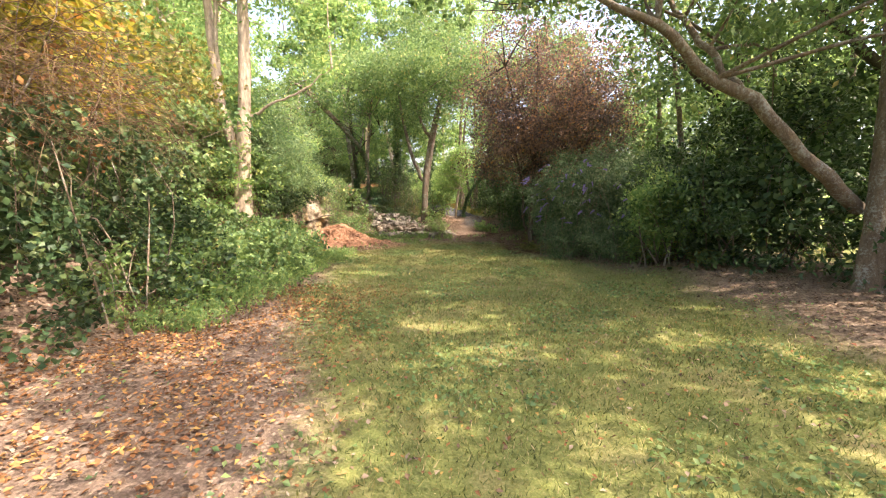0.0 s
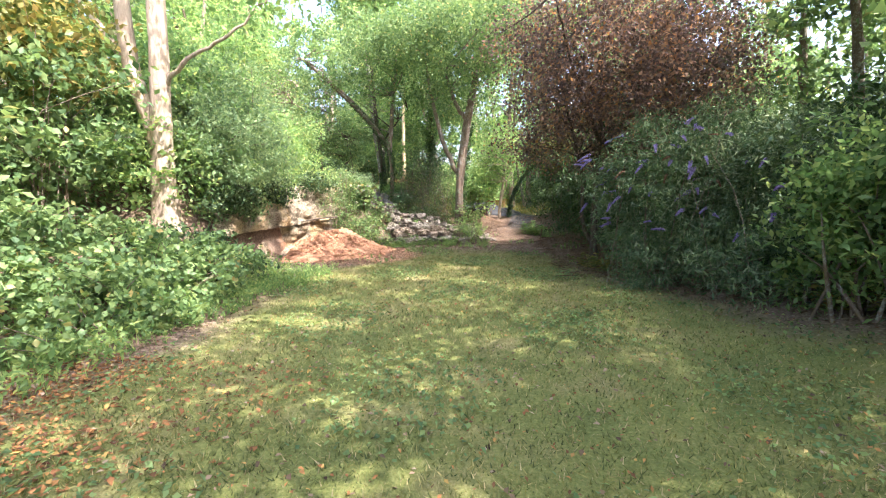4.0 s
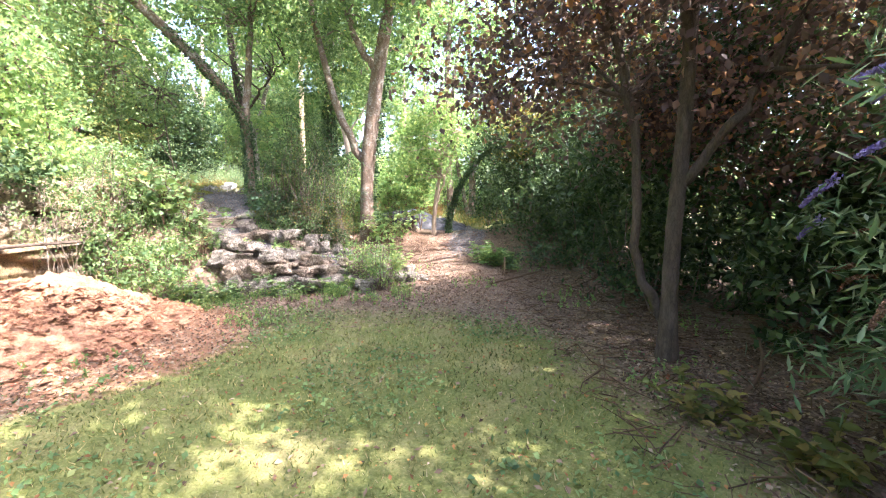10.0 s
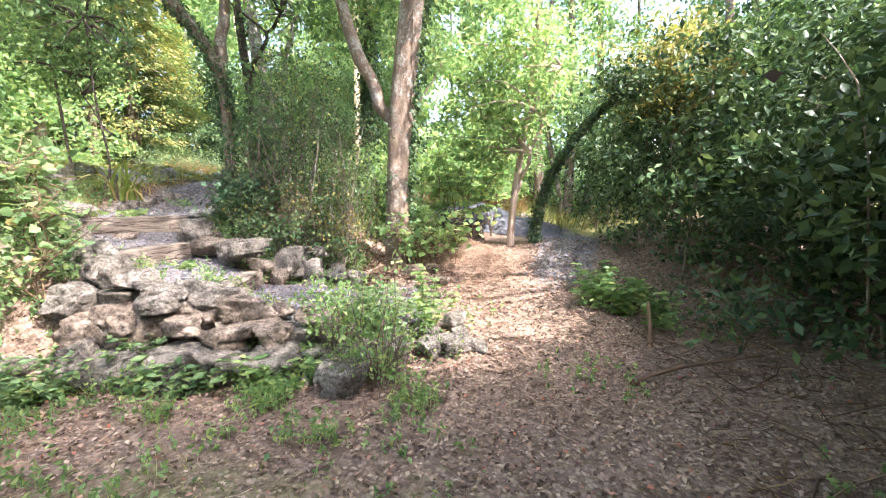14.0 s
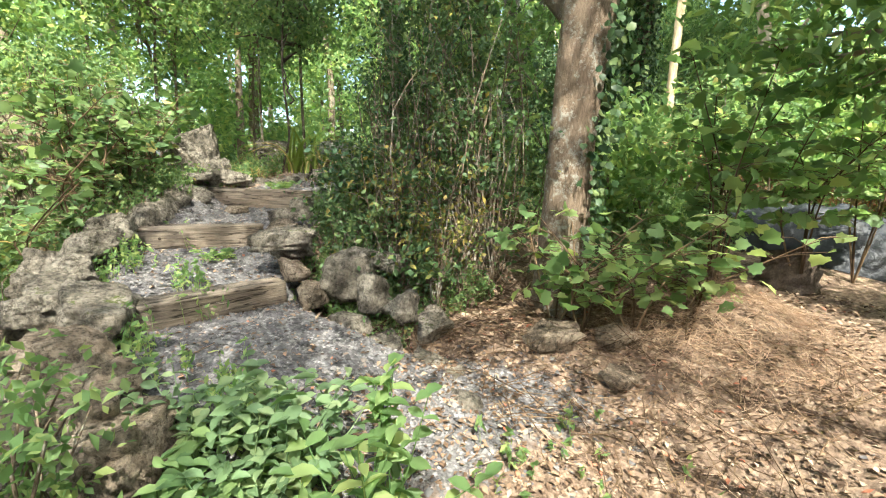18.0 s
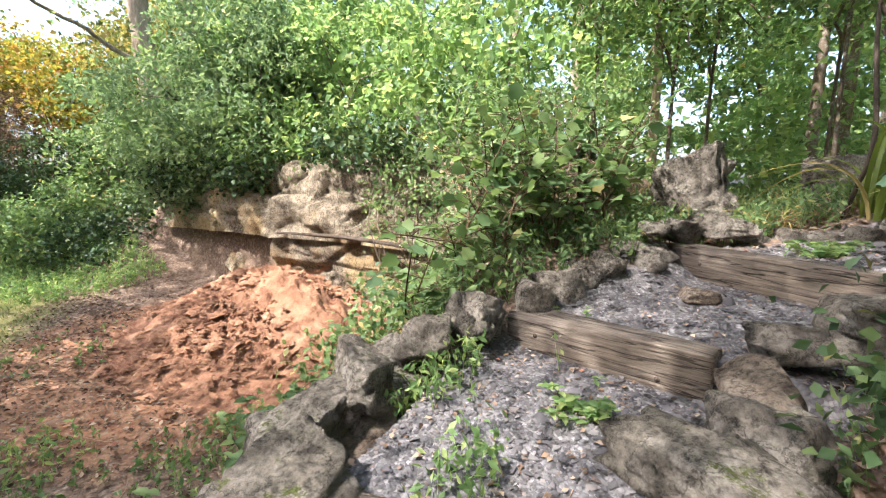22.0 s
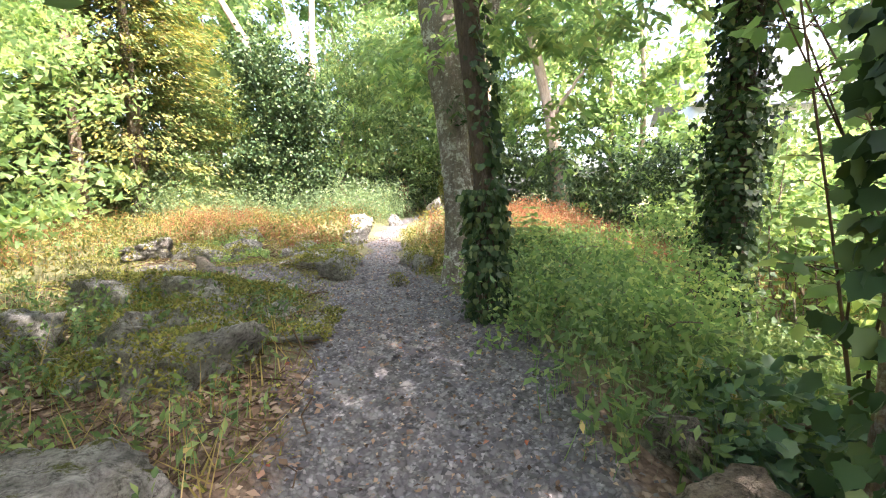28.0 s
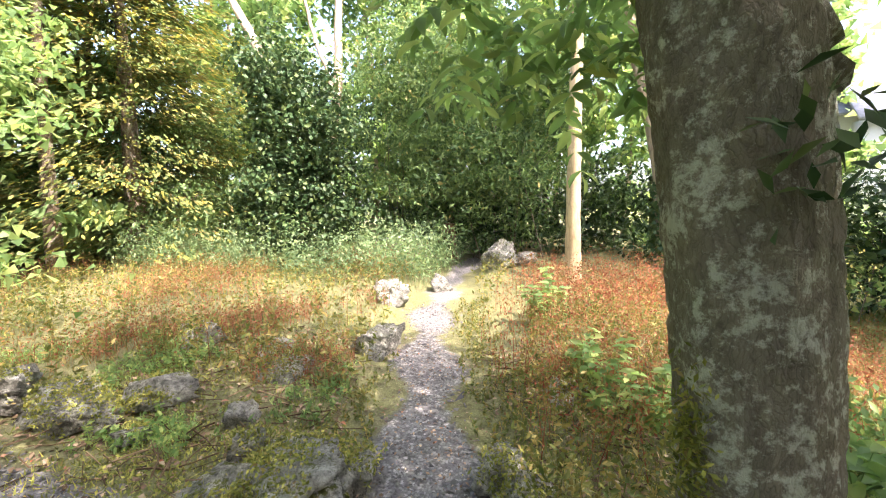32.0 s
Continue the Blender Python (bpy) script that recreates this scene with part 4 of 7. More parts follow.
def zones(x, y):
    """How far each place is turf, gravel, clay or moss, 0 to 1."""
    wb = 0.30 * np.sin(y * 0.9) + 0.2 * np.sin(y * 2.3 + 1)
    left = np.interp(y, (0, 2, 3.6, 5, 7, 9.4, 13.8, 15, 16.6, 18.5), (-0.5, -0.8, -1.1, -1.5, -2.5, -2.6, -3.1, -2.3, -1.7, -1.2)) + wb * 0.4
    right = 4.4 - 0.3 * np.clip(y - 9, 0, 10) + wb * 0.7
    turf = smooth(-0.7, 0.6, x - left) * smooth(-0.9, 0.9, right - x) * (1 - smooth(16.6, 18.9, y + wb * 0.6))
    turf = np.maximum(turf, 0.75 * np.maximum(smooth(24.5, 27, y) * smooth(-3.2, -2.0, x), np.maximum(smooth(-9, -14, x), np.maximum(smooth(7.0, 9.5, x), smooth(-1.5, -4.0, y)))))
    shelf = smooth(23.5, 25, y) * smooth(-2.0, -4.0, x)
    d = path_distance(x, y)
    half = 0.95 - 0.48 * smooth(24.5, 28.0, y)
    ragged = d + 0.12 * np.sin(y * 4.3 + x) * smooth(26, 28, y)
    gravel = smooth(half, half * 0.5 * (1 - 0.7 * smooth(26, 28, y)), ragged) * smooth(0.3, -0.6, x) * (1 - 0.25 * smooth(28, 31, y))
    bend = 1.35 + 0.45 * np.sin((y - 22.2) * 0.55) + wb * 0.3
    side = np.abs(x - bend)
    gravel = np.maximum(gravel, smooth(0.75, 0.25, side) * smooth(21.6, 23.6, y) * (1 - smooth(29, 31, y)) * 0.9)
    loop = np.hypot((x + 8.3) / 1.9, (y - 26.15 + 0.2 * (x + 8.3)) / 0.62)
    gravel = np.maximum(gravel, smooth(1.1, 0.7, loop))
    clay = smooth(1.9, 0.8, np.hypot((x + 3.5) * 0.68, (y - 16.6) * 0.66)) + 0.3 * smooth(1.2, 0.6, np.hypot((x + 1.4) * 0.9, (y - 1.1) * 0.9))
    return turf, gravel, clay, np.maximum(shelf, 0)


for key, val in zip(("turf", "gravel", "clay", "moss"), zones(X, Y)):
    ground.data.attributes.new(key, "FLOAT", "POINT").data.foreach_set("value", val.ravel().astype(np.float32))

# ---- timber steps ----
def sleeper(a, b, top, tall, deep, label):
    """A railway sleeper from a to b (its front top edge), split and worn."""
    a, b = np.array(a), np.array(b)
    ln = np.hypot(*(b - a))
    nx = 46
    us, ring = np.linspace(-0.5, 0.5, nx), []
    for k in range(28):
        q = k / 28 * 2 * np.pi
        c, s = np.cos(q), np.sin(q)
        e = 0.14
        ring.append((np.sign(c) * abs(c) ** e * 0.5, np.sign(s) * abs(s) ** e * 0.5))
    ring = np.array(ring)
    off = RNG.uniform(-30, 30, 3)
    v = []
    for u in us:
        sh = 1 - 0.03 * (abs(u) * 2) ** 24
        for (p, r) in ring:
            grain = noise.fractal(Vector((u * ln * 1.2 + off[0], p * 9 + off[1], r * 9 + off[2])), 1.0, 2.0, 4)
            w = 1 + 0.085 * grain
            v.append((u * ln * (1 + 0.012 * grain), p * deep * sh * w, r * tall * sh * w))
    v = np.array(v)
    m = len(ring)
    f = []
    for i in range(nx - 1):
        for j in range(m):
            f += [(i * m + j, i * m + (j + 1) % m, (i + 1) * m + (j + 1) % m), (i * m + j, (i + 1) * m + (j + 1) % m, (i + 1) * m + j)]
    caps = [(0, (j + 1) % m, j) for j in range(1, m - 1)] + [((nx - 1) * m, (nx - 1) * m + j, (nx - 1) * m + (j + 1) % m) for j in range(1, m - 1)]
    ob = new("timber_step", mesh_of("timber_step", v, np.array(f + caps), TIMBER, False))
    d = (b - a) / ln
    back = np.array((-d[1], d[0]))
    if back @ np.array((-1, 1)) < 0:
        back = -back
    mid = (a + b) / 2 + back * deep / 2
    ob.matrix_world = pose(mid[0], mid[1], top - tall / 2, 0, 0, math.degrees(math.atan2(d[1], d[0])))
    for u, w in ((-0.32, 0.02), (0.3, -0.03)):
        ring = [(math.cos(q) * 0.014, math.sin(q) * 0.014) for q in np.linspace(0, 2 * np.pi, 8, endpoint=False)]
        side = -1 if (np.array((-d[1], d[0])) @ back) > 0 else 1
        bv = [(u * ln + p, side * deep * e, w + r) for e in (0.47, 0.515) for p, r in ring]
        bf = [(j, (j + 1) % 8, 8 + (j + 1) % 8, 8 + j) for j in range(8)] + [(8 + 0, 8 + j, 8 + j + 1, 8 + j + 1) for j in range(1, 7)]
        bolt = new("bolt", mesh_of("bolt", bv, [q for q in bf if len(set(q)) == 4] + [(8, 9, 10, 11), (8, 11, 12, 15), (12, 13, 14, 15)], DARK_BARK))
        bolt.parent = ob
        bolt["label"] = "rusty bolt head"
    return tagged(ob, label, "step", "timber steps")


sleeper((-1.82, 19.66), (-2.12, 20.90), 0.115, 0.25, 0.20, "bleached split timber step holding grey gravel")
sleeper((-3.39, 19.96), (-3.18, 20.98), 0.43, 0.26, 0.20, "weathered brown timber step with deep cracks")
sleeper((-4.72, 20.70), (-3.83, 21.76), 0.73, 0.26, 0.20, "grey weathered timber step with bolt holes")

# ---- stones ----
EDGE, WALL, SHELF = "stones edging the steps", "stones of the dry wall", "outcrops on the shelf"


def row_of_rocks(a, b, n, size, zoff=0.0, jitter=0.08, mat=None, label="", group="", level=3, flat=0.75, lift=None):
    """Stones side by side from a to b, resting on the ground."""
    made = []
    for i in range(n):
        t = (i + 0.5) / n
        x, y = a[0] + (b[0] - a[0]) * t + RNG.normal() * jitter, a[1] + (b[1] - a[1]) * t + RNG.normal() * jitter
        s = size * RNG.uniform(0.75, 1.25)
        z = (h(x, y) if lift is None else lift) + s * flat * 0.45 + zoff
        made.append(rock(x, y, float(z), s * RNG.uniform(0.9, 1.35), s * RNG.uniform(0.75, 1.05), s * flat * RNG.uniform(0.85, 1.15), RNG.uniform(0, 360), mat, level, label, group=group))
    return made


# either side of the lowest flight
rock(-1.52, 19.72, -0.02, 0.27, 0.19, 0.17, 25, PINK_ROCK, 4, "pinkish limestone boulder at the end of a timber step", group=EDGE)
rock(-1.22, 19.80, -0.24, 0.34, 0.17, 0.17, -25, ROCK, 4, group=EDGE)
rock(-0.86, 19.72, -0.36, 0.26, 0.2, 0.15, 10, ROCK, 3, group=EDGE)
rock(-1.60, 19.55, -0.22, 0.22, 0.2, 0.14, 60, PINK_ROCK, 3, group=EDGE)
rock(-1.40, 19.88, -0.22, 0.13, 0.11, 0.10, 60, PINK_ROCK, 3, group=EDGE)
rock(-2.22, 19.56, 0.16, 0.27, 0.15, 0.13, 15, ROCK, 4, "long weathered boulder lying beside a timber step", group=EDGE)
rock(-2.60, 19.55, 0.26, 0.25, 0.16, 0.16, 60, ROCK, 4, group=EDGE)
rock(-2.95, 19.68, 0.34, 0.2, 0.18, 0.17, 35, ROCK, 4, group=EDGE)
rock(-3.25, 19.78, 0.42, 0.2, 0.16, 0.18, 80, ROCK, 4, "dark pitted boulder beside a timber step", group=EDGE)
# stack to the right of the flight, going up
rock(-2.2, 20.98, 0.16, 0.16, 0.13, 0.14, 10, PINK_ROCK, 3, group=EDGE)
rock(-2.38, 20.98, 0.40, 0.25, 0.18, 0.11, 55, ROCK, 4, "flat capstone balanced on a stack beside the steps", group=EDGE)
rock(-2.02, 21.34, 0.10, 0.26, 0.2, 0.3, 70, ROCK, 4, group=EDGE)
rock(-2.02, 21.06, 0.02, 0.13, 0.12, 0.13, 0, PINK_ROCK, 4, group=EDGE)
rock(-1.62, 21.20, -0.12, 0.17, 0.13, 0.13, 30, ROCK, 4, group=EDGE)
rock(-1.32, 21.34, -0.22, 0.16, 0.13, 0.12, -20, ROCK, 4, group=EDGE)
rock(-1.02, 21.46, -0.28, 0.14, 0.12, 0.14, 50, ROCK, 4, "lichen-spotted edging stone beside the gravel", group=EDGE)
rock(-0.78, 21.50, -0.32, 0.12, 0.11, 0.15, 80, ROCK, 4, group=EDGE)
rock(-0.55, 21.42, -0.36, 0.18, 0.13, 0.13, 15, ROCK, 3, group=EDGE)
for x, y, z, sx, sy, sz in ((-1.78, 21.48, 0.0, 0.2, 0.16, 0.24), (-1.52, 21.58, -0.06, 0.18, 0.15, 0.2), (-1.26, 21.7, -0.12, 0.17, 0.14, 0.17), (-1.74, 21.6, 0.28, 0.18, 0.13, 0.1)):
    rock(x, y, z, sx, sy, sz, RNG.uniform(-25, 25), ROCK, 4, "large shaded stone in the retaining wall beside the steps", group=EDGE)
rock(-2.45, 21.05, 0.34, 0.22, 0.16, 0.16, 5, ROCK, 4, group=EDGE)
rock(-2.72, 21.12, 0.32, 0.2, 0.16, 0.2, 45, ROCK, 4, group=EDGE)
rock(-3.02, 21.12, 0.38, 0.24, 0.16, 0.17, 15, PINK_ROCK, 4, group=EDGE)
rock(-3.34, 21.26, 0.50, 0.22, 0.15, 0.13, 60, ROCK, 4, group=EDGE)
rock(-3.56, 21.55, 0.58, 0.2, 0.17, 0.15, 30, ROCK, 4, group=EDGE)
rock(-3.72, 21.92, 0.74, 0.24, 0.18, 0.14, 30, MOSS_ROCK, 4, group=EDGE)
# left edge from the second to the third step
for x, y, z, s in ((-3.58, 20.05, 0.46, 0.17), (-3.80, 20.14, 0.50, 0.16), (-4.02, 20.24, 0.54, 0.17), (-4.22, 20.36, 0.58, 0.15), (-4.42, 20.48, 0.62, 0.17), (-4.62, 20.55, 0.66, 0.16)):
    rock(x, y, z, s * 1.1, s * 0.85, s * 1.05, RNG.uniform(0, 180), ROCK, 3, "squared edging stone beside the gravel steps", group=EDGE)
rock(-4.86, 20.72, 0.84, 0.22, 0.18, 0.15, 30, ROCK, 4, group=EDGE)
rock(-4.66, 20.60, 0.86, 0.18, 0.14, 0.07, 10, ROCK, 3, group=EDGE)
rock(-5.02, 21.02, 0.86, 0.24, 0.15, 0.13, 70, ROCK, 4, group=EDGE)
rock(-4.05, 20.90, float(h(-4.05, 20.9)) + 0.02, 0.15, 0.11, 0.06, 20, PINK_ROCK, 3, "flat loose stone lying on the gravel", group=EDGE, bumps=0.03)
# kerb of the upper path
for i, t in enumerate(np.linspace(0, 1, 9)):
    x, y = -5.12 + 0.02 * i, 21.25 + 1.55 * t
    rock(x + RNG.normal() * 0.03, y, float(h(-4.9, y)) + RNG.uniform(0.0, 0.05), 0.08, RNG.uniform(0.1, 0.17), RNG.uniform(0.07, 0.12), RNG.uniform(-25, 25), ROCK, 3, "low kerb stone along the gravel path", group="kerb stones of the upper path")
rock(-3.98, 23.35, 1.10, 0.2, 0.26, 0.3, 20, PINK_ROCK, 4, "upright pinkish slab beside an ivy-clad trunk", group=EDGE)
rock(-4.05, 23.85, 1.18, 0.16, 0.2, 0.16, 40, ROCK, 3, group=EDGE)
# big boulders over the bend
rock(-6.05, 20.8, 1.08, 0.40, 0.42, 0.66, 20, ROCK, 5, "tall weathered sunlit boulder above the steps", "boulder", 0.07)
rock(-5.72, 20.95, 0.88, 0.26, 0.2, 0.24, 20, ROCK, 4, "broken sunlit block at the boulder's foot", "boulder", 0.06)
rock(-8.3, 22.6, 1.1, 0.6, 0.4, 0.4, 15, ROCK, 4, "pale half-buried boulder under saplings", "boulder", 0.06)
rock(-6.35, 21.85, 1.18, 0.34, 0.32, 0.44, 60, ROCK, 4, "rounded sunlit boulder under saplings", "boulder", 0.07)
rock(-6.75, 20.85, 1.25, 0.3, 0.28, 0.3, 60, ROCK, 4, "half-buried boulder on the bank", "boulder", 0.06)
rock(-6.2, 22.9, 1.25, 0.4, 0.35, 0.25, 15, MOSS_ROCK, 4, "mossy half-buried boulder on the bank", "boulder", 0.06)
# dry wall below the steps, in rough courses
row_of_rocks((-3.5, 18.95), (-0.35, 19.66), 7, 0.27, -0.03, 0.06, ROCK, "large rough dry wall stone standing in weeds", WALL, 4, 0.72)
row_of_rocks((-3.0, 19.3), (-0.55, 19.86), 6, 0.27, 0.14, 0.07, PINK_ROCK, "flat sunlit dry wall slab with pinkish face", WALL, 4, 0.62, lift=-0.36)
row_of_rocks((-2.6, 19.36), (-0.9, 19.84), 7, 0.14, 0.27, 0.06, PINK_ROCK, "small squared stone packed into the dry wall", WALL, 3, 0.7, lift=-0.36)
row_of_rocks((-3.2, 19.42), (-1.7, 19.75), 4, 0.25, 0.38, 0.06, ROCK, "flat dry wall slab in the upper course", WALL, 4, 0.6, lift=-0.36)
row_of_rocks((-4.3, 18.55), (-3.35, 19.0), 4, 0.15, 0.0, 0.08, ROCK, "fallen stone at the end of the dry wall", WALL)
for x, y, s in ((0.35, 20.35, 0.2), (0.12, 20.25, 0.17), (0.02, 20.55, 0.15), (0.32, 20.72, 0.16), (0.22, 20.98, 0.17), (-0.2, 20.05, 0.16), (0.55, 20.5, 0.12), (-0.42, 19.92, 0.17)):
    rock(x, y, float(h(x, y)) + s * 0.35, s * 1.15, s * 0.9, s * 0.75, RNG.uniform(0, 360), ROCK, 4, "loose stone at the end of the dry wall", group=WALL)
for x, y, s in ((-0.6, 22.2, 0.2), (-0.15, 22.35, 0.12), (-0.4, 22.6, 0.14)):
    rock(x, y, float(h(x, y)) + s * 0.15, s * 1.2, s * 0.9, s * 0.6, RNG.uniform(0, 360), PINK_ROCK, 3, "flat pinkish stone among dry needles", group=WALL)
# shelf outcrops: near the bend, along the path, and farther back
NEAR_OUTCROPS = ((-6.88, 26.42, 1.48, 0.2, 0.2, 0.2), (-7.25, 26.85, 1.46, 0.34, 0.3, 0.16), (-6.02, 27.12, 1.44, 0.24, 0.13, 0.14), (-6.22, 27.42, 1.44, 0.16, 0.13, 0.13), (-7.39, 27.18, 1.44, 0.3, 0.26, 0.14), (-7.05, 27.25, 1.44, 0.14, 0.12, 0.1), (-6.06, 26.2, 1.38, 0.09, 0.09, 0.08), (-8.2, 25.0, 1.36, 0.5, 0.4, 0.26), (-6.88, 25.32, 1.36, 0.3, 0.26, 0.18), (-7.25, 24.42, 1.36, 0.44, 0.34, 0.24), (-7.45, 26.95, 1.44, 0.42, 0.3, 0.17), (-6.7, 25.06, 1.34, 0.34, 0.22, 0.2), (-6.32, 24.82, 1.24, 0.36, 0.26, 0.11), (-6.62, 24.02, 1.36, 0.36, 0.3, 0.22), (-7.0, 24.55, 1.3, 0.42, 0.4, 0.26))
MID_OUTCROPS = ((-7.2, 23.95, 1.2, 0.34, 0.3, 0.24), (-6.26, 23.8, 1.05, 0.3, 0.18, 0.08), (-6.6, 24.3, 1.2, 0.3, 0.26, 0.2), (-8.1, 23.9, 1.4, 0.4, 0.4, 0.3), (-3.75, 24.5, 1.12, 0.26, 0.2, 0.18), (-8.45, 28.5, 1.6, 0.24, 0.2, 0.12), (-9.7, 28.7, 1.66, 0.3, 0.22, 0.2), (-8.9, 28.9, 1.62, 0.2, 0.2, 0.12), (-7.85, 29.3, 1.6, 0.28, 0.24, 0.2), (-8.2, 27.6, 1.58, 0.16, 0.13, 0.1), (-7.75, 27.2, 1.54, 0.12, 0.1, 0.1), (-8.7, 27.2, 1.56, 0.13, 0.12, 0.08))
FAR_OUTCROPS = ((-5.9, 28.5, 1.5, 0.18, 0.16, 0.14), (-9.5, 27.3, 1.6, 0.4, 0.3, 0.16), (-9.0, 27.6, 1.6, 0.3, 0.2, 0.14), (-10.2, 27.2, 1.55, 0.3, 0.3, 0.2), (-10.3, 35.2, 1.95, 0.5, 0.35, 0.4), (-9.4, 35.0, 1.95, 0.35, 0.3, 0.3), (-7.4, 34.6, 2.0, 0.4, 0.35, 0.4), (-6.9, 34.9, 1.9, 0.25, 0.25, 0.2), (-8.1, 32.4, 1.75, 0.25, 0.2, 0.2), (-8.6, 31.2, 1.7, 0.35, 0.25, 0.25))
MOSSY = []
for x, y, z, sx, sy, sz in NEAR_OUTCROPS + MID_OUTCROPS + FAR_OUTCROPS:
    ob = rock(x, y, min(z, float(h(x, y)) + sz * 0.5), sx * 1.15, sy * 1.15, sz, RNG.uniform(0, 360), MOSS_ROCK, 4 if sx > 0.25 else 3, "moss-covered pale limestone outcrop on the shelf", "rock", 0.07, group=SHELF)
    if y < 29:
        MOSSY.append(ob)

MOSSY.append(rock(-7.32, 24.98, 1.38, 0.66, 0.46, 0.34, 25, MOSS_ROCK, 5, "large cracked limestone outcrop capped with moss", "rock", 0.07))

# ---- quarry face and the spoil heap ----
quarry = thing("rock_face", "low sunlit quarry face with a dark overhang and lichen", "cliff", at=(-5.3, 16.5, -0.3))
quarry["kind"] = "structure"


SEEDS_Y, SEEDS_Z = RNG.uniform(10.5, 20.0, 110), RNG.uniform(-1.2, 2.2, 110)
SEED_OUT = RNG.normal(size=110)


def face_bed(z0, z1, out, back, label):
    """One bed of the face: jointed blocks standing in and out, a broken edge, and a top running back into the bank."""
    ys = np.arange(12.5, 19.9, 0.045)
    up = np.concatenate([np.linspace(0, 1, max(8, int((z1 - z0) / 0.045))), np.ones(8)])
    deep = np.concatenate([np.zeros(len(up) - 8), np.linspace(0.03, back, 8)])
    Yg, Ug = np.meshgrid(ys, up)
    edge = z1 + 0.05 * np.sin(ys * 2.3) + 0.035 * np.sin(ys * 7.1 + 1) + 0.05 * np.sin(ys * 0.9 + z0)
    Zg = z0 + (edge[None, :] - z0) * Ug
    wy, wz = Yg + 0.12 * np.sin(Zg * 5 + Yg), Zg + 0.05 * np.sin(Yg * 4)
    dist = np.sqrt(((wy[..., None] - SEEDS_Y) * 0.75) ** 2 + ((wz[..., None] - SEEDS_Z) * 1.5) ** 2)
    order = np.argsort(dist, axis=-1)[..., :2]
    d0, d1 = np.take_along_axis(dist, order[..., :1], -1)[..., 0], np.take_along_axis(dist, order[..., 1:], -1)[..., 0]
    joint = np.exp(-((d1 - d0) / 0.05) ** 2)
    grain = np.array([noise.fractal(Vector((a * 1.8, b * 4.0, z0 * 7)), 0.8, 2.0, 5) for a, b in zip(Yg.ravel(), Zg.ravel())]).reshape(Yg.shape)
    bedding = 0.008 * np.sin(Zg * 38 + 2 * np.sin(Yg * 1.3))
    Xg = -5.02 + out(Yg, Zg) + 0.05 * SEED_OUT[order[..., 0]] - 0.07 * joint + 0.03 * grain + bedding - 0.05 * Ug ** 8 - deep[:, None]
    n = len(ys)
    q = (np.arange(len(up) - 1)[:, None] * n + np.arange(n - 1)[None]).ravel()
    return part("stone_bed", np.stack([Xg, Yg, Zg], axis=-1).reshape(-1, 3), np.stack([q, q + 1, q + n + 1, q + n], axis=1), CLIFF, quarry, label)


hollow = lambda y: 1 - smooth(15.3, 15.75, y)
face_bed(-0.9, 0.47, lambda y, z: -0.3 * hollow(y) * smooth(-0.6, 0.4, z) + 0.14 * np.exp(-((y - 15.8) / 0.12) ** 2), 1.0, "undercut lower bed with a damp shaded hollow")
face_bed(0.46, 1.02, lambda y, z: 0.06 + 0.05 * hollow(y) - 0.06 * (z - 0.46) + 0.1 * np.exp(-((y - 15.85) / 0.15) ** 2), 0.9, "sunlit ledge with a long bedding crack under it")
face_bed(1.0, 1.52, lambda y, z: -0.10 - 0.06 * hollow(y) + 0.05 * np.sin(y * 1.9), 0.9, "broken top bed with lichen")

hx, hy = np.meshgrid(np.linspace(-2.4, 2.4, 150), np.linspace(-2.4, 2.4, 150))
rr = np.hypot(hx / 1.35, (hy - 0.25 * hx) / 1.75)
top = 0.70 * np.exp(-(rr * 1.2) ** 2) * (1 + 0.25 * np.sin(hx * 3 + 1) * np.sin(hy * 2.3))
lump = np.array([noise.fractal(Vector((a * 2.2, b * 2.2, 3.1)), 0.9, 2.0, 6) for a, b in zip(hx.ravel(), hy.ravel())]).reshape(hx.shape)
clod = np.array([noise.fractal(Vector((a * 9, b * 9, 1.7)), 0.7, 2.0, 4) for a, b in zip(hx.ravel(), hy.ravel())]).reshape(hx.shape)
top = top + (0.10 * np.maximum(lump, -0.45) + 0.075 * np.maximum(clod, -0.4)) * smooth(1.25, 0.5, rr) - 0.06 - 0.12 * smooth(1.0, 1.5, rr)
hxw, hyw = hx - 4.15, hy + 16.75
k = 150
qi = (np.arange(k - 1)[:, None] * k + np.arange(k - 1)[None]).ravel()
heap = new("clay_mound", mesh_of("clay_mound", np.stack([hxw, hyw, h(hxw, hyw) * (hxw > -5) + (hxw <= -5) * -0.5 + top], axis=-1).reshape(-1, 3), np.stack([qi, qi + 1, qi + k + 1, qi + k], axis=1), CLAY, True))
tagged(heap, "lumpy heap of orange-red clay spoil", "soil heap")

# ---- hedge and bank beside the start of the lawn ----
bush("ivy_hedge", "dark ivy-covered hedge bank beside the lawn", [(-5.5, -0.6, 0.9, 1.4, 2.2, 1.6), (-5.15, 2.4, 0.9, 1.35, 1.8, 1.55), (-5.0, 4.6, 0.9, 1.3, 1.5, 1.5), (-5.0, 6.6, 0.9, 1.25, 1.3, 1.3), (-4.2, 3.4, -0.1, 0.6, 1.2, 0.4), (-4.1, 5.4, -0.1, 0.6, 1.0, 0.4)], 52000, 0.068, IVY, 0.85, twigs=160, clump=0.13, per=50, shell=0.85, category="hedge")
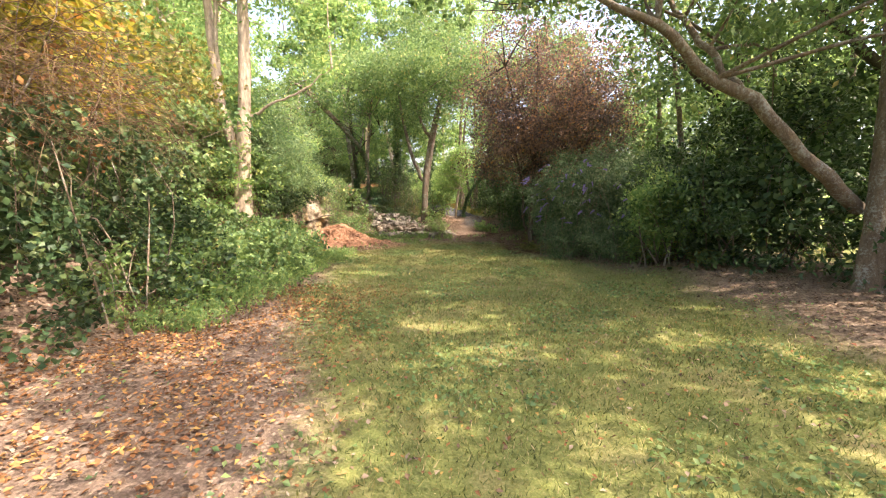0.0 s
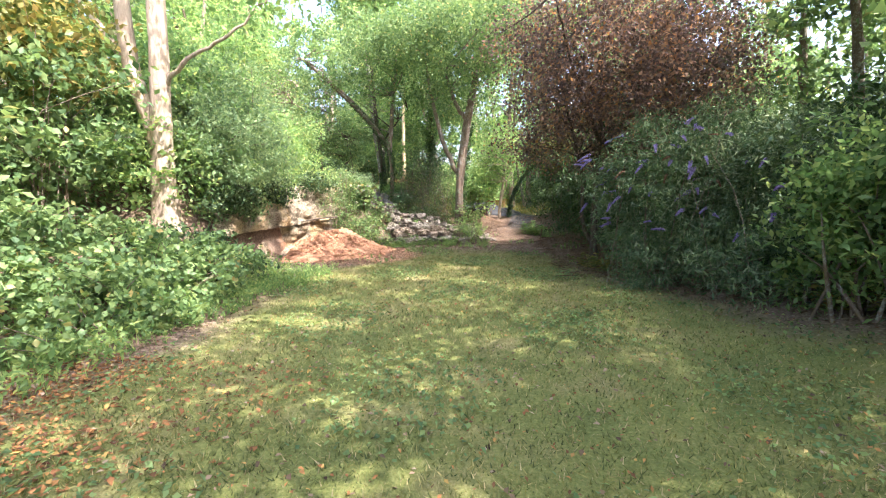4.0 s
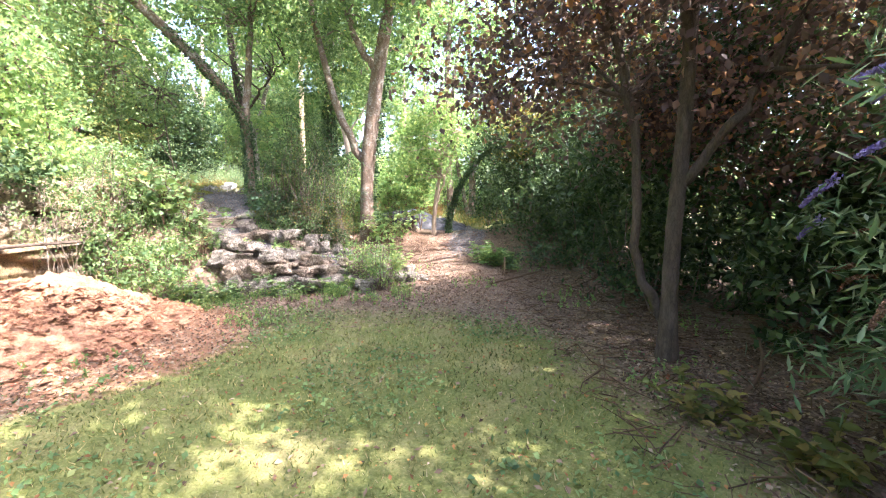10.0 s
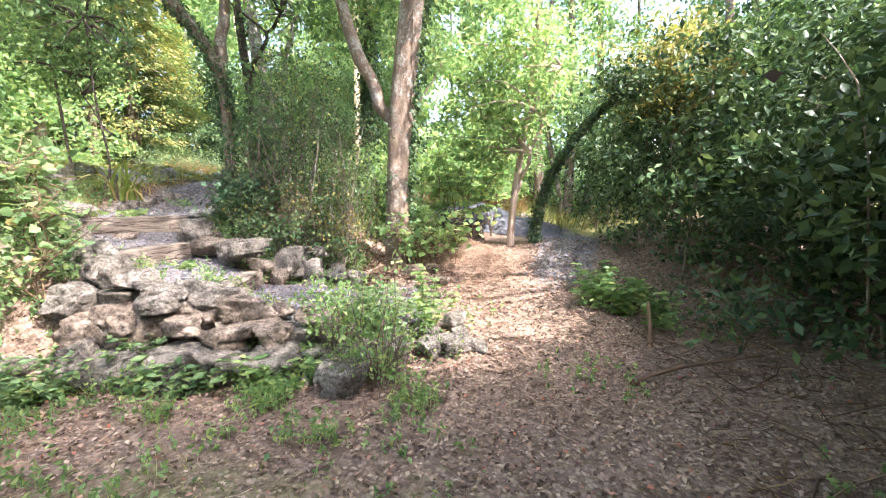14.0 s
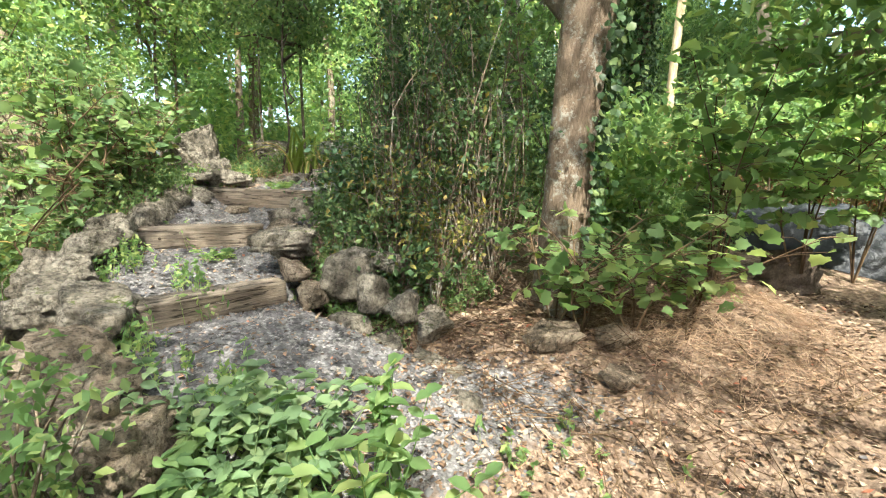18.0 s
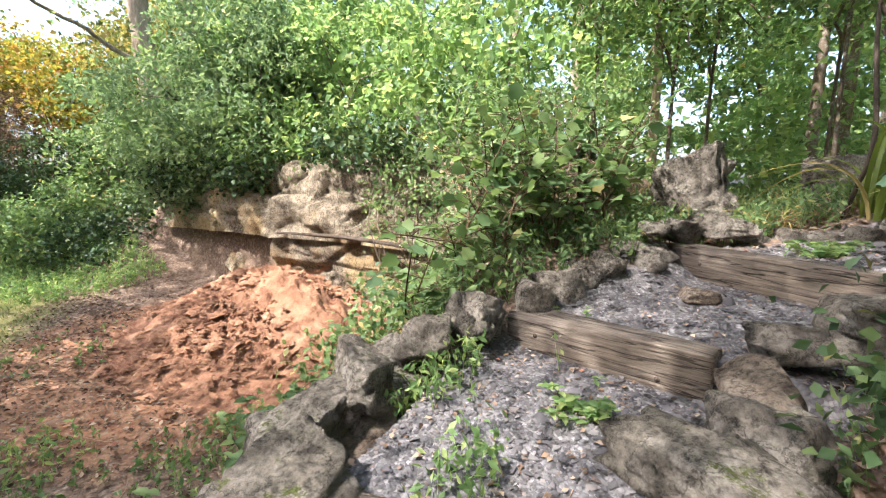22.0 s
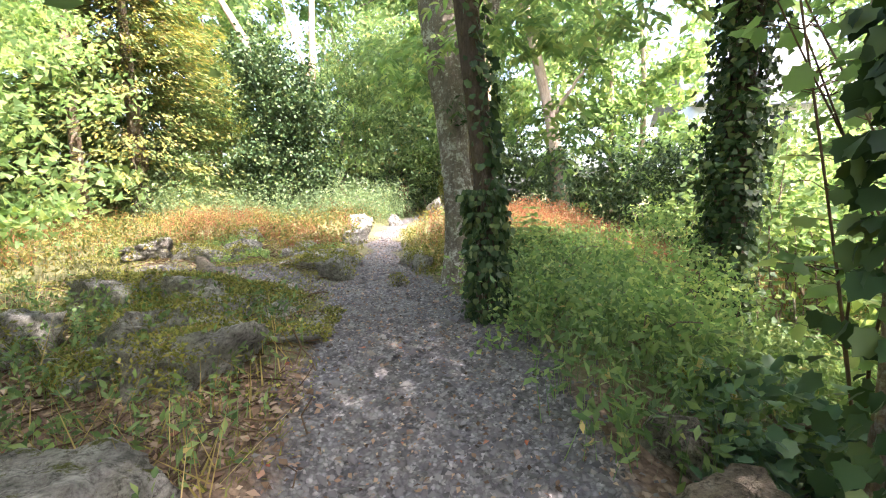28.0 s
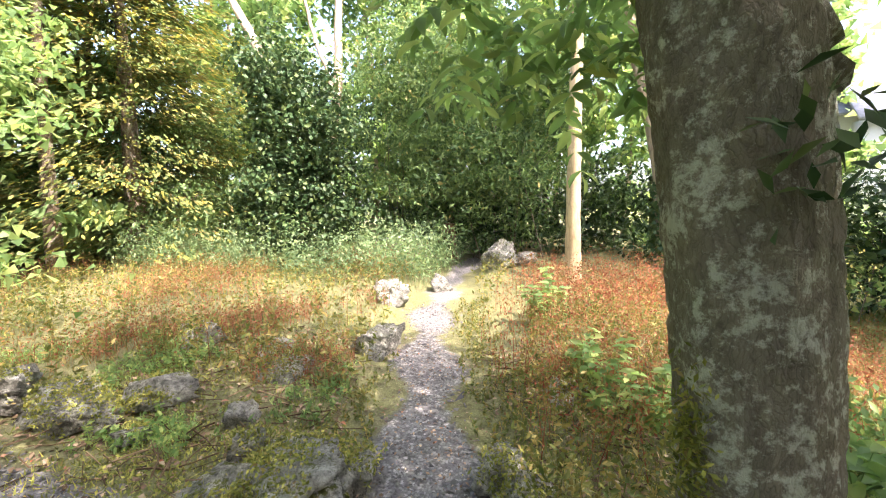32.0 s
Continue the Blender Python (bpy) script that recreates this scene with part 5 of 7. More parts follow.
bush("yellow_vine", "yellowing broad-leaved vine over dry stems", [(-4.6, 3.0, 3.9, 1.0, 1.2, 0.7), (-5.4, 4.6, 4.2, 1.3, 1.6, 1.2), (-6.2, 6.6, 3.6, 1.4, 1.6, 1.0), (-4.5, 2.4, 3.0, 0.6, 0.9, 0.45)], 13000, 0.1, YELLOW, 0.85, twigs=40, clump=0.22, category="climber")
thicket = thing("dry_bramble_thicket", "tangle of dry brown stems drooping over the hedge", "shrub", at=(-5.6, 4.0, 0.6))
arcs = []
for _ in range(1100):
    a = np.array((-4.95 + RNG.normal() * 0.35, RNG.uniform(0.2, 7.0), RNG.uniform(2.1, 3.5)))
    e = a + np.array((RNG.uniform(0.3, 1.4), RNG.normal() * 0.9, RNG.uniform(-1.2, 0.1)))
    m = (a + e) / 2 + np.array((0.1, RNG.normal() * 0.15, RNG.uniform(0.1, 0.45)))
    arcs.append(tube(smooth_line([a, m, e], 7), np.linspace(RNG.uniform(0.003, 0.0065), 0.0015, 7), 3))
part("dry_stem", *joined(arcs), BROWN_TWIG, thicket)["kind"] = "stuff"
p, c = crown_points([(-5.0, 3.4, 2.6, 0.9, 2.4, 0.7), (-5.4, 6.2, 2.6, 0.9, 1.6, 0.8)], 1500, 0.2, 14, 0.3)
part("dead_leaf", *leaves(p, 0.09, 0.55), GOLD_LITTER, thicket)["kind"] = "stuff"
bush("bramble_bank", "bright green bramble sprawling over the bank", [(-4.1, 7.4, 0.1, 0.7, 1.0, 0.55), (-3.5, 8.6, 0.0, 0.8, 0.9, 0.5), (-4.0, 9.9, 0.2, 1.0, 1.1, 0.65), (-5.0, 8.8, 0.5, 1.0, 1.8, 0.75)], 20000, 0.078, GREEN, 0.75, twigs=120, clump=0.12, per=40, shell=0.6, reach=0.006)
bush("nettle_bank", "fresh nettles and brambles in front of the hedge", [(-3.6, 7.0, -0.1, 0.5, 0.7, 0.35), (-3.3, 8.9, -0.1, 0.5, 0.6, 0.35), (-3.9, 10.6, 0.0, 0.6, 0.7, 0.4), (-4.3, 6.2, 0.3, 0.5, 0.8, 0.5)], 4200, 0.085, FRESH, 0.6, twigs=60, clump=0.1, per=10, shell=0.5, reach=0.005, occluders=False)
bush("hedge_shrub", "mixed green shrubs behind the bank", [(-6.4, 8.0, 1.8, 1.4, 1.8, 1.9), (-6.6, 10.0, 2.0, 1.5, 1.8, 2.0), (-7.6, 12.2, 2.6, 1.5, 1.8, 2.6), (-7.8, 4.6, 2.6, 1.6, 2.6, 2.6)], 34000, 0.12, GREEN, 0.6, twigs=50, clump=0.22, per=60, shell=0.7)
bush("yellow_green_hazel", "yellow-green hazel behind the hedge", [(-7.0, 8.4, 4.4, 1.5, 1.8, 1.3), (-6.4, 10.2, 3.8, 1.2, 1.4, 1.0)], 8000, 0.11, WEED, 0.7, twigs=30, clump=0.28)
bush("grey_shrub", "airy grey-green shrub beside the quarry face", [(-5.2, 13.0, 2.1, 1.1, 1.2, 1.2), (-5.3, 14.6, 2.6, 0.9, 1.0, 1.3), (-6.0, 13.8, 3.0, 1.2, 1.2, 1.4)], 38000, 0.085, PALE, 0.42, twigs=70, clump=0.17, per=44, shell=0.6, root=-5.65)
bush("low_ivy", "low ivy and nettles along the rock foot", [(-4.7, 11.2, 0.1, 0.9, 1.0, 0.6), (-4.7, 12.0, -0.1, 0.6, 0.8, 0.4)], 9000, 0.075, IVY, 0.8, twigs=20, clump=0.14)
bush("overhang_shrub", "leafy shrubs crowning the quarry face", [(-5.5, 12.2, 1.9, 0.9, 1.4, 0.9), (-5.6, 14.4, 1.7, 0.9, 1.4, 0.8), (-6.2, 16.6, 2.6, 1.1, 1.2, 1.1), (-6.4, 18.4, 2.6, 1.1, 1.4, 1.3), (-6.6, 14.0, 3.4, 1.4, 2.4, 1.6)], 34000, 0.095, FRESH, 0.55, twigs=60, clump=0.18, per=50, shell=0.7, root=-5.65)
bush("face_ivy", "ivy trailing down the quarry face", [(-4.95, 13.2, 1.3, 0.35, 1.0, 0.4), (-4.95, 15.0, 1.4, 0.3, 0.7, 0.3), (-5.0, 17.4, 1.6, 0.3, 0.9, 0.25)], 6000, 0.07, IVY, 0.8, twigs=20, clump=0.13, root=-5.65)
bush("face_shrub", "thin-stemmed shrub growing against the quarry face", [(-5.0, 18.2, 1.1, 0.5, 0.8, 0.9), (-4.8, 19.2, 1.3, 0.6, 0.7, 1.0), (-5.4, 19.8, 1.5, 0.7, 0.6, 1.0)], 9000, 0.05, GREEN, 0.55, twigs=110, clump=0.14, shell=0.2, reach=0.006, occluders=False)

# ---- trees on the left ----
tree("twin_trunk_tree", "tall pale-barked tree forking low into two bare trunks", [(-5.5, 11.8, 0.4, 0.24), (-5.45, 11.8, 2.0, 0.2), (-5.25, 11.75, 4.6, 0.16), (-5.2, 11.8, 8.5, 0.11), (-5.3, 12, 11, 0.05)],
     [[(-5.47, 11.8, 2.2, 0.15), (-6.0, 11.9, 3.9, 0.14), (-6.3, 12.0, 7.0, 0.1), (-6.9, 12.2, 10.5, 0.04)], [(-6.0, 11.9, 3.8, 0.07), (-7.1, 12.0, 5.2, 0.06), (-8.2, 12.4, 7.5, 0.03)], [(-6.1, 11.9, 4.2, 0.06), (-5.9, 11.8, 6.5, 0.05), (-5.8, 11.8, 9.0, 0.03)],
      [(-5.3, 11.8, 3.3, 0.05), (-4.5, 11.6, 3.8, 0.035), (-3.7, 11.6, 4.1, 0.025), (-2.9, 11.6, 4.7, 0.01)]],
     [(-5.5, 12, 9.0, 3.0, 3.0, 2.6), (-8.0, 12.5, 7, 2.0, 2.5, 2.6), (-3.6, 12, 7.2, 2.0, 2.0, 1.6), (-3.2, 11.6, 4.8, 0.9, 0.8, 0.5)], 22000, 0.13, FRESH, PALE_BARK, clump=0.4)
FORK = [(-0.95, 22.72, -0.15, 0.18), (-0.95, 22.70, 1.2, 0.152), (-0.88, 22.70, 2.3, 0.165), (-0.72, 22.65, 3.4, 0.158), (-0.5, 22.6, 4.6, 0.145), (-0.1, 22.6, 6.5, 0.11), (0.3, 22.8, 8.5, 0.05)]
# crown blobs south of y = 21, mostly unseen, are added to shade steps and bank
t = tree("fork_tree", "brown-barked tree forking into heavy limbs beside the steps", FORK,
         [[(-0.95, 22.7, 2.0, 0.10), (-1.30, 22.65, 2.6, 0.095), (-1.72, 22.65, 3.7, 0.09), (-2.1, 22.8, 5.4, 0.07), (-2.5, 22.9, 7.5, 0.04)], [(-0.6, 22.6, 4.2, 0.09), (-1.1, 22.5, 5.0, 0.08), (-1.5, 22.4, 6.2, 0.05)]],
         [(0, 23, 7.8, 2.6, 2.6, 1.9), (-2.2, 22.8, 7.0, 2.2, 2.2, 1.9), (-0.5, 21.2, 6.3, 1.8, 1.6, 1.3), (-1.6, 24.5, 5.0, 2.0, 1.4, 1.4), (1.6, 20.3, 7.2, 1.6, 1.4, 0.9), (0.8, 18.8, 6.9, 1.4, 1.2, 0.8), (2.7, 18.5, 6.4, 1.0, 0.8, 0.5), (-2.8, 20.2, 7.0, 1.4, 1.2, 0.6), (-1.2, 20.0, 7.4, 1.3, 1.2, 0.6), (-4.4, 20.6, 7.0, 1.2, 1.2, 0.6), (-1.0, 23.4, 9.8, 2.4, 2.0, 1.4)], 58000, 0.115, GREEN, BARK, clump=0.34, fine=0.01)
ivy_on(t, FORK, 0.3, 4.2, 3600, 0.052, 0.07, 0.4, side=0.75, lobed=True)
LEAN_TREE = [(-3.95, 22.85, 0.8, 0.08), (-3.95, 22.85, 2.2, 0.072), (-4.05, 22.75, 3.2, 0.075), (-4.7, 22.3, 4.3, 0.095), (-5.9, 21.7, 5.6, 0.09), (-7.0, 21.2, 6.6, 0.04)]
# the last crown blob is an unseen addition that shades the boulders
t = tree("ivy_leaning_tree", "ivy-clad tree leaning out over the steps", LEAN_TREE, [[(-4.0, 22.8, 2.9, 0.1), (-3.9, 23.0, 4.5, 0.08), (-3.7, 23.2, 7.0, 0.04)]],
         [(-6.5, 21.4, 6.4, 2.0, 1.8, 1.3), (-3.8, 23.2, 7.2, 1.8, 1.8, 1.6), (-4.8, 22.2, 5.6, 1.4, 1.2, 0.8), (-3.2, 20.6, 6.8, 1.2, 1.2, 0.7)], 14000, 0.11, GREEN, BARK, clump=0.3, fine=0.01)
ivy_on(t, LEAN_TREE, 0.9, 5.0, 3400, 0.045, 0.035, -0.1, lobed=True)
IVY_TRUNK = [(-5.0, 25.2, 1.0, 0.085), (-5.02, 25.2, 2.2, 0.08), (-5.12, 25.2, 3.4, 0.08), (-5.3, 25.2, 5.2, 0.075), (-5.5, 25.3, 8, 0.05)]
t = tree("ivy_trunk_tree", "slender tree with ivy climbing its trunk", IVY_TRUNK, [[(-5.1, 25.2, 3.6, 0.05), (-4.4, 25.0, 4.4, 0.035), (-3.6, 24.8, 5.2, 0.02)]], [(-5.3, 25.2, 7.5, 2.0, 2.0, 1.8), (-4.0, 24.8, 5.6, 1.3, 1.3, 0.8)], 5000, 0.11, FRESH, DARK_BARK, clump=0.3, fine=0.01)
ivy_on(t, IVY_TRUNK, 1.1, 2.3, 1900, 0.05, 0.04, 0.5, lobed=True)
ivy_on(t, IVY_TRUNK, 2.3, 5.0, 1500, 0.055, 0.035, -0.1, side=-0.6, lobed=True)
sprays("ash_leaf", t, [(-4.6 + RNG.normal() * 0.5, 26.0 + RNG.normal() * 0.35, 3.7 + RNG.normal() * 0.2) for _ in range(34)] + [(-4.45 + RNG.normal() * 0.12, 25.55, 2.85 + RNG.normal() * 0.08) for _ in range(5)], FRESH, label="hanging ash leaves")
LICHENED = [(-5.39, 26.4, 1.2, 0.21), (-5.39, 26.4, 2.0, 0.185), (-5.46, 26.4, 3.0, 0.18), (-5.62, 26.4, 4.2, 0.165), (-5.9, 26.4, 6.5, 0.12), (-6.1, 26.5, 9, 0.06)]
t = tree("lichened_tree", "stout lichen-spotted tree beside the gravel path", LICHENED, [[(-5.40, 26.42, 3.0, 0.10), (-5.2, 26.6, 3.8, 0.08), (-4.8, 26.9, 5.5, 0.05)]], [(-6.0, 26.5, 8.6, 2.4, 2.4, 1.9), (-4.5, 27, 6.2, 1.6, 1.4, 1.0), (-6.6, 26.8, 5.4, 1.4, 1.2, 0.7)], 9000, 0.11, FRESH, LICHEN_BARK, clump=0.3, fine=0.012)
v, f = leaves(np.array((-5.575, 26.3, 2.33)) + RNG.normal(size=(900, 3)) * np.array((0.018, 0.05, 0.09)), 0.022, 0.4, 0.2)
part("moss", v, f, MOSS, t, "moss cushion on the bark")["kind"] = "stuff"
sprays("ash_leaf", t, [(-5.95 + RNG.normal() * 0.3, 26.75 + RNG.normal() * 0.3, 3.72 + RNG.normal() * 0.14) for _ in range(26)], FRESH, label="hanging ash leaves")
v, f = leaves(np.array((-5.34, 26.14, 3.03)) + RNG.normal(size=(60, 3)) * np.array((0.09, 0.05, 0.09)), 0.065, 0.42, 0.6)
part("sprout", v, f, IVY, t, "leafy shoot sprouting from the bark")["kind"] = "stuff"
PILLAR = [(-2.85, 26.5, 0.5, 0.13), (-2.8, 26.5, 3.5, 0.12), (-2.7, 26.5, 7, 0.08)]
t = tree("ivy_pillar_tree", "tree wholly wrapped in dark ivy", PILLAR, [], [(-2.7, 26.5, 6.5, 1.8, 1.8, 1.8), (-2.2, 26.2, 4.6, 1.0, 1.0, 0.8)], 6000, 0.11, GREEN, DARK_BARK, clump=0.3)
ivy_on(t, PILLAR, 0.6, 7.0, 9000, 0.065, 0.09, 0.5)

# ---- right side of the lawn ----
SHADE_LEAVES = 12500
tree("overhanging_tree", "dark-barked tree leaning its long limb over the lawn", [(6.1, 6.0, 0.0, 0.17), (6.1, 6.0, 1.6, 0.13), (6.0, 6.0, 3.6, 0.12), (5.6, 6.1, 6.5, 0.08)],
     [[(6.1, 6.3, 1.3, 0.11), (5.0, 5.97, 1.98, 0.095), (4.12, 5.8, 2.66, 0.085), (3.36, 5.71, 3.05, 0.075), (2.66, 5.4, 3.42, 0.06), (1.9, 5.07, 3.6, 0.04), (0.6, 4.6, 3.85, 0.015)], [(3.9, 5.8, 2.8, 0.06), (3.7, 6.4, 3.6, 0.05), (3.3, 7.2, 4.8, 0.03)]],
     [(4.2, 6.6, 4.6, 2.2, 2.2, 1.0), (6.8, 5.0, 4.6, 2.0, 2.2, 1.6), (1.8, 5.8, 4.5, 1.8, 1.2, 0.6), (6.8, 8.5, 5.0, 2.0, 2.0, 1.8)], 24000, 0.1, GREEN, BARK, clump=0.28)
for x, y, hgt in ((8.6, -3.4, 8.2), (9.0, 0.6, 8.8), (8.4, 4.4, 8.4), (8.8, 8.2, 9.0), (8.4, 12.0, 8.6)):
    z = float(h(x, y))
    lean = RNG.uniform(-0.5, 0.5)
    tree("shade_tree", "tall broadleaved tree spreading its crown over the lawn", [(x, y, z - 0.2, 0.2), (x - 0.1, y, 2.5, 0.16), (x - 0.4, y + lean * 0.4, 5.5, 0.13), (x - 1.0, y + lean, hgt, 0.05)],
         [[(x - 0.2, y, 3.4, 0.1), (x - 1.8, y + 0.5, 5.2, 0.08), (x - 4.0, y + 0.9, hgt - 1.4, 0.03)], [(x - 0.4, y, 4.6, 0.09), (x - 1.6, y - 1.0, 6.4, 0.06), (x - 3.4, y - 1.6, hgt - 0.8, 0.02)]],
         [(x - 8.3, y + 0.4, hgt - 1.7, 1.5, 2.2, 0.4), (x - 6.2, y + 0.4, hgt - 1.3, 1.6, 2.2, 0.4), (x - 4.4, y + 0.2, hgt - 1.0, 2.0, 2.3, 0.5), (x - 2.2, y - 0.6, hgt - 0.3, 2.2, 2.4, 0.7), (x + 0.3, y + 0.4, hgt, 2.2, 2.4, 0.9)], SHADE_LEAVES * 0.5 if y < -2 else SHADE_LEAVES, 0.155, GREEN, DARK_BARK, 0.62, clump=0.25, per=46, shell=0.0, twigs=30, group="trees shading the lawn")
bush("laurel_thicket", "dark evergreen thicket beside the lawn", [(6.6, 8.4, 1.4, 1.7, 1.8, 1.7), (5.9, 10.4, 1.2, 1.4, 1.5, 1.5), (7.6, 6.2, 1.2, 1.3, 1.8, 1.6), (7.8, 3.0, 1.0, 1.4, 2.2, 1.6), (7.4, -0.6, 1.0, 1.4, 2.2, 1.6), (8.2, 10, 3.0, 1.6, 3.5, 2.0), (5.7, 8.6, 0.1, 0.8, 1.2, 0.5), (6.2, 6.6, 0.0, 0.8, 1.2, 0.5), (7.2, 12.2, 1.0, 1.3, 1.8, 1.8), (6.6, 15.0, 1.2, 1.3, 1.6, 1.9), (5.0, 15.6, 0.3, 0.8, 0.7, 0.9), (5.4, 14.5, 0.6, 0.7, 0.7, 1.0), (6.4, 17.2, 1.2, 1.2, 1.4, 1.9), (5.7, 15.3, 1.7, 0.8, 0.9, 1.2)], 76000, 0.112, DARK, 0.5, twigs=120, clump=0.19, per=70, shell=0.7, heart_share=5)
bush("light_shrub", "lighter-leaved shrub in a shaft of sun beside the thicket", [(4.9, 9.6, 1.1, 0.8, 0.7, 1.0), (4.9, 10.2, 0.1, 0.4, 0.5, 0.4)], 6500, 0.085, FRESH, 0.5, twigs=26, clump=0.16, reach=0.016)
bud = bush("buddleia", "large arching buddleia with lilac flower spikes", [(4.9, 13.0, 0.9, 1.7, 1.7, 1.4), (4.0, 12.4, 1.75, 1.3, 1.2, 0.6), (5.6, 11.6, 1.3, 1.4, 1.5, 1.4), (3.8, 13.2, 0.8, 1.0, 1.0, 0.8), (5.0, 13.2, 2.3, 1.4, 1.3, 0.7), (3.6, 12.3, 0.2, 0.7, 1.0, 0.75), (4.2, 11.2, 0.1, 0.8, 0.9, 0.7), (3.2, 12.8, 1.3, 0.7, 0.8, 0.5), (5.2, 10.6, 0.2, 0.9, 0.8, 0.8)], 74000, 0.088, BUDDLEIA, 0.2, twigs=60, clump=0.16, per=60, shell=0.7, reach=0.008, outward=True)
tree("purple_plum", "purple-leaved plum tree over bare shaded soil", [(3.32, 16.0, -0.5, 0.085), (3.3, 16.0, 0.8, 0.07), (3.35, 16.0, 2.2, 0.064), (3.4, 16.1, 4.0, 0.05), (3.4, 16.2, 6.5, 0.03)],
     [[(3.3, 16.0, -0.3, 0.055), (3.05, 16.2, 0.6, 0.048), (2.95, 16.3, 2.0, 0.044), (2.4, 16.4, 4.2, 0.03)], [(3.32, 16, 1.2, 0.05), (3.9, 15.6, 2.4, 0.04), (4.6, 15.2, 4.0, 0.02)], [(3.35, 16, 2.6, 0.05), (2.6, 15.2, 4.0, 0.035), (2.0, 14.6, 5.6, 0.02)]],
     [(3.4, 16.0, 5.6, 2.3, 2.3, 2.4), (2.6, 14.6, 3.8, 1.5, 1.3, 1.2), (4.8, 15.0, 3.4, 1.7, 1.5, 1.6), (2.0, 17.0, 2.7, 1.1, 1.4, 0.8), (4.6, 17.2, 2.6, 1.6, 1.5, 1.6), (1.9, 16.2, 4.8, 1.3, 1.4, 1.3), (4.2, 14.2, 3.8, 1.6, 1.2, 1.3), (2.6, 16.4, 3.6, 1.3, 1.2, 0.9), (5.8, 16.4, 5.4, 1.8, 2.0, 2.0), (3.4, 18.1, 3.2, 1.2, 1.0, 0.7), (4.6, 18.4, 2.9, 1.2, 1.0, 0.8), (3.9, 17.2, 2.1, 0.9, 0.9, 0.5)], 76000, 0.075, COPPER, DARK_BARK, 0.7, clump=0.3, shell=0.15)
bush("laurel_hedge", "glossy dark green laurel hedge along the path", [(5.7, 16.8, 1.0, 1.2, 1.4, 1.9), (4.4, 18.2, 1.0, 1.2, 1.3, 1.5), (5.1, 18.0, 3.1, 1.2, 1.3, 1.1), (4.0, 20.4, 1.2, 1.2, 1.4, 1.7), (3.7, 22.6, 1.4, 1.2, 1.5, 1.8), (3.4, 25.2, 1.6, 1.2, 1.7, 1.8), (5.4, 19.8, 2.6, 1.4, 3.0, 2.2), (2.9, 27.5, 1.8, 1.1, 1.4, 1.7), (4.8, 18.6, 0.2, 1.0, 1.6, 0.8), (4.4, 21.6, 0.4, 1.0, 1.8, 0.8), (5.6, 17.6, 4.6, 1.3, 1.4, 1.3), (5.0, 23.4, 3.0, 1.1, 1.6, 1.0)], 78000, 0.092, DARK, 0.45, twigs=90, clump=0.19, per=60, shell=0.65, heart_share=4, category="hedge")
# unseen tree, added only to break the sun on the lower path
tree("shade_tree", "unseen slender tree added behind the laurel hedge to dapple the path", [(6.0, 21.4, 0.1, 0.1), (5.9, 21.3, 3.0, 0.08), (5.4, 20.9, 5.4, 0.06), (4.6, 20.2, 6.9, 0.03)], [[(5.6, 21.1, 4.6, 0.05), (4.8, 19.8, 6.0, 0.035), (3.6, 19.0, 6.9, 0.015)]],
     [(4.0, 19.7, 6.9, 1.8, 1.6, 0.4), (3.6, 21.6, 6.4, 1.4, 1.2, 0.4)], 2300, 0.14, GREEN, DARK_BARK, 0.6, clump=0.22, per=40, shell=0.0, twigs=14, group="trees shading the lawn")
bush("yellow_laurel", "yellow-flecked evergreen over the laurel hedge", [(3.4, 24.4, 3.0, 0.9, 1.2, 0.8)], 5000, 0.1, WEED, 0.42, twigs=16, clump=0.2)

# ---- undergrowth round the steps ----
bush("twiggy_shrub", "twiggy small-leaved shrub under the trees", [(-2.3, 22.1, 1.0, 0.75, 0.6, 0.9), (-3.1, 22.5, 1.4, 0.6, 0.5, 0.9), (-1.7, 22.5, 1.2, 0.55, 0.6, 1.1), (-2.4, 22.4, 2.3, 0.8, 0.6, 0.9)], 15000, 0.05, SHADED_LEAF, 0.55, twigs=200, clump=0.13, reach=0.007, shell=0.3, occluders=False)
bush("autumn_shrub", "sparse shrub with yellowing leaves among twigs", [(-1.6, 22.0, 0.6, 0.5, 0.35, 0.45), (-2.2, 21.8, 0.8, 0.5, 0.3, 0.4)], 1600, 0.04, WEED, 0.6, twigs=60, clump=0.12, reach=0.006, shell=0.2)
bush("bramble_clump", "small bramble leaning over the step stones", [(-1.85, 21.75, 0.3, 0.45, 0.25, 0.4), (-2.45, 21.6, 0.55, 0.42, 0.26, 0.33), (-3.0, 21.85, 0.8, 0.4, 0.24, 0.36), (-3.35, 22.0, 0.75, 0.25, 0.2, 0.3)], 4600, 0.05, SHADED_LEAF, 0.65, twigs=70, clump=0.1, reach=0.006)
bush("yellow_green_shrub", "small yellow-green shrub growing from the dry wall", [(-0.15, 19.55, 0.0, 0.42, 0.36, 0.48), (-0.55, 19.62, 0.1, 0.36, 0.28, 0.3)], 1900, 0.042, FRESH, 0.6, foot=(-0.14, 19.6), twigs=60, clump=0.07, per=8, reach=0.004, shell=0.3)
bush("bank_bramble", "bramble and nettles covering the bank beside the dry wall", [(-3.55, 18.7, -0.2, 0.5, 0.35, 0.32), (-4.1, 18.8, -0.1, 0.5, 0.5, 0.5), (-3.75, 19.2, 0.15, 0.35, 0.3, 0.4), (-4.6, 19.0, 0.2, 0.5, 0.5, 0.6)], 6500, 0.06, GREEN, 0.65, twigs=40, clump=0.12, reach=0.006, occluders=False)
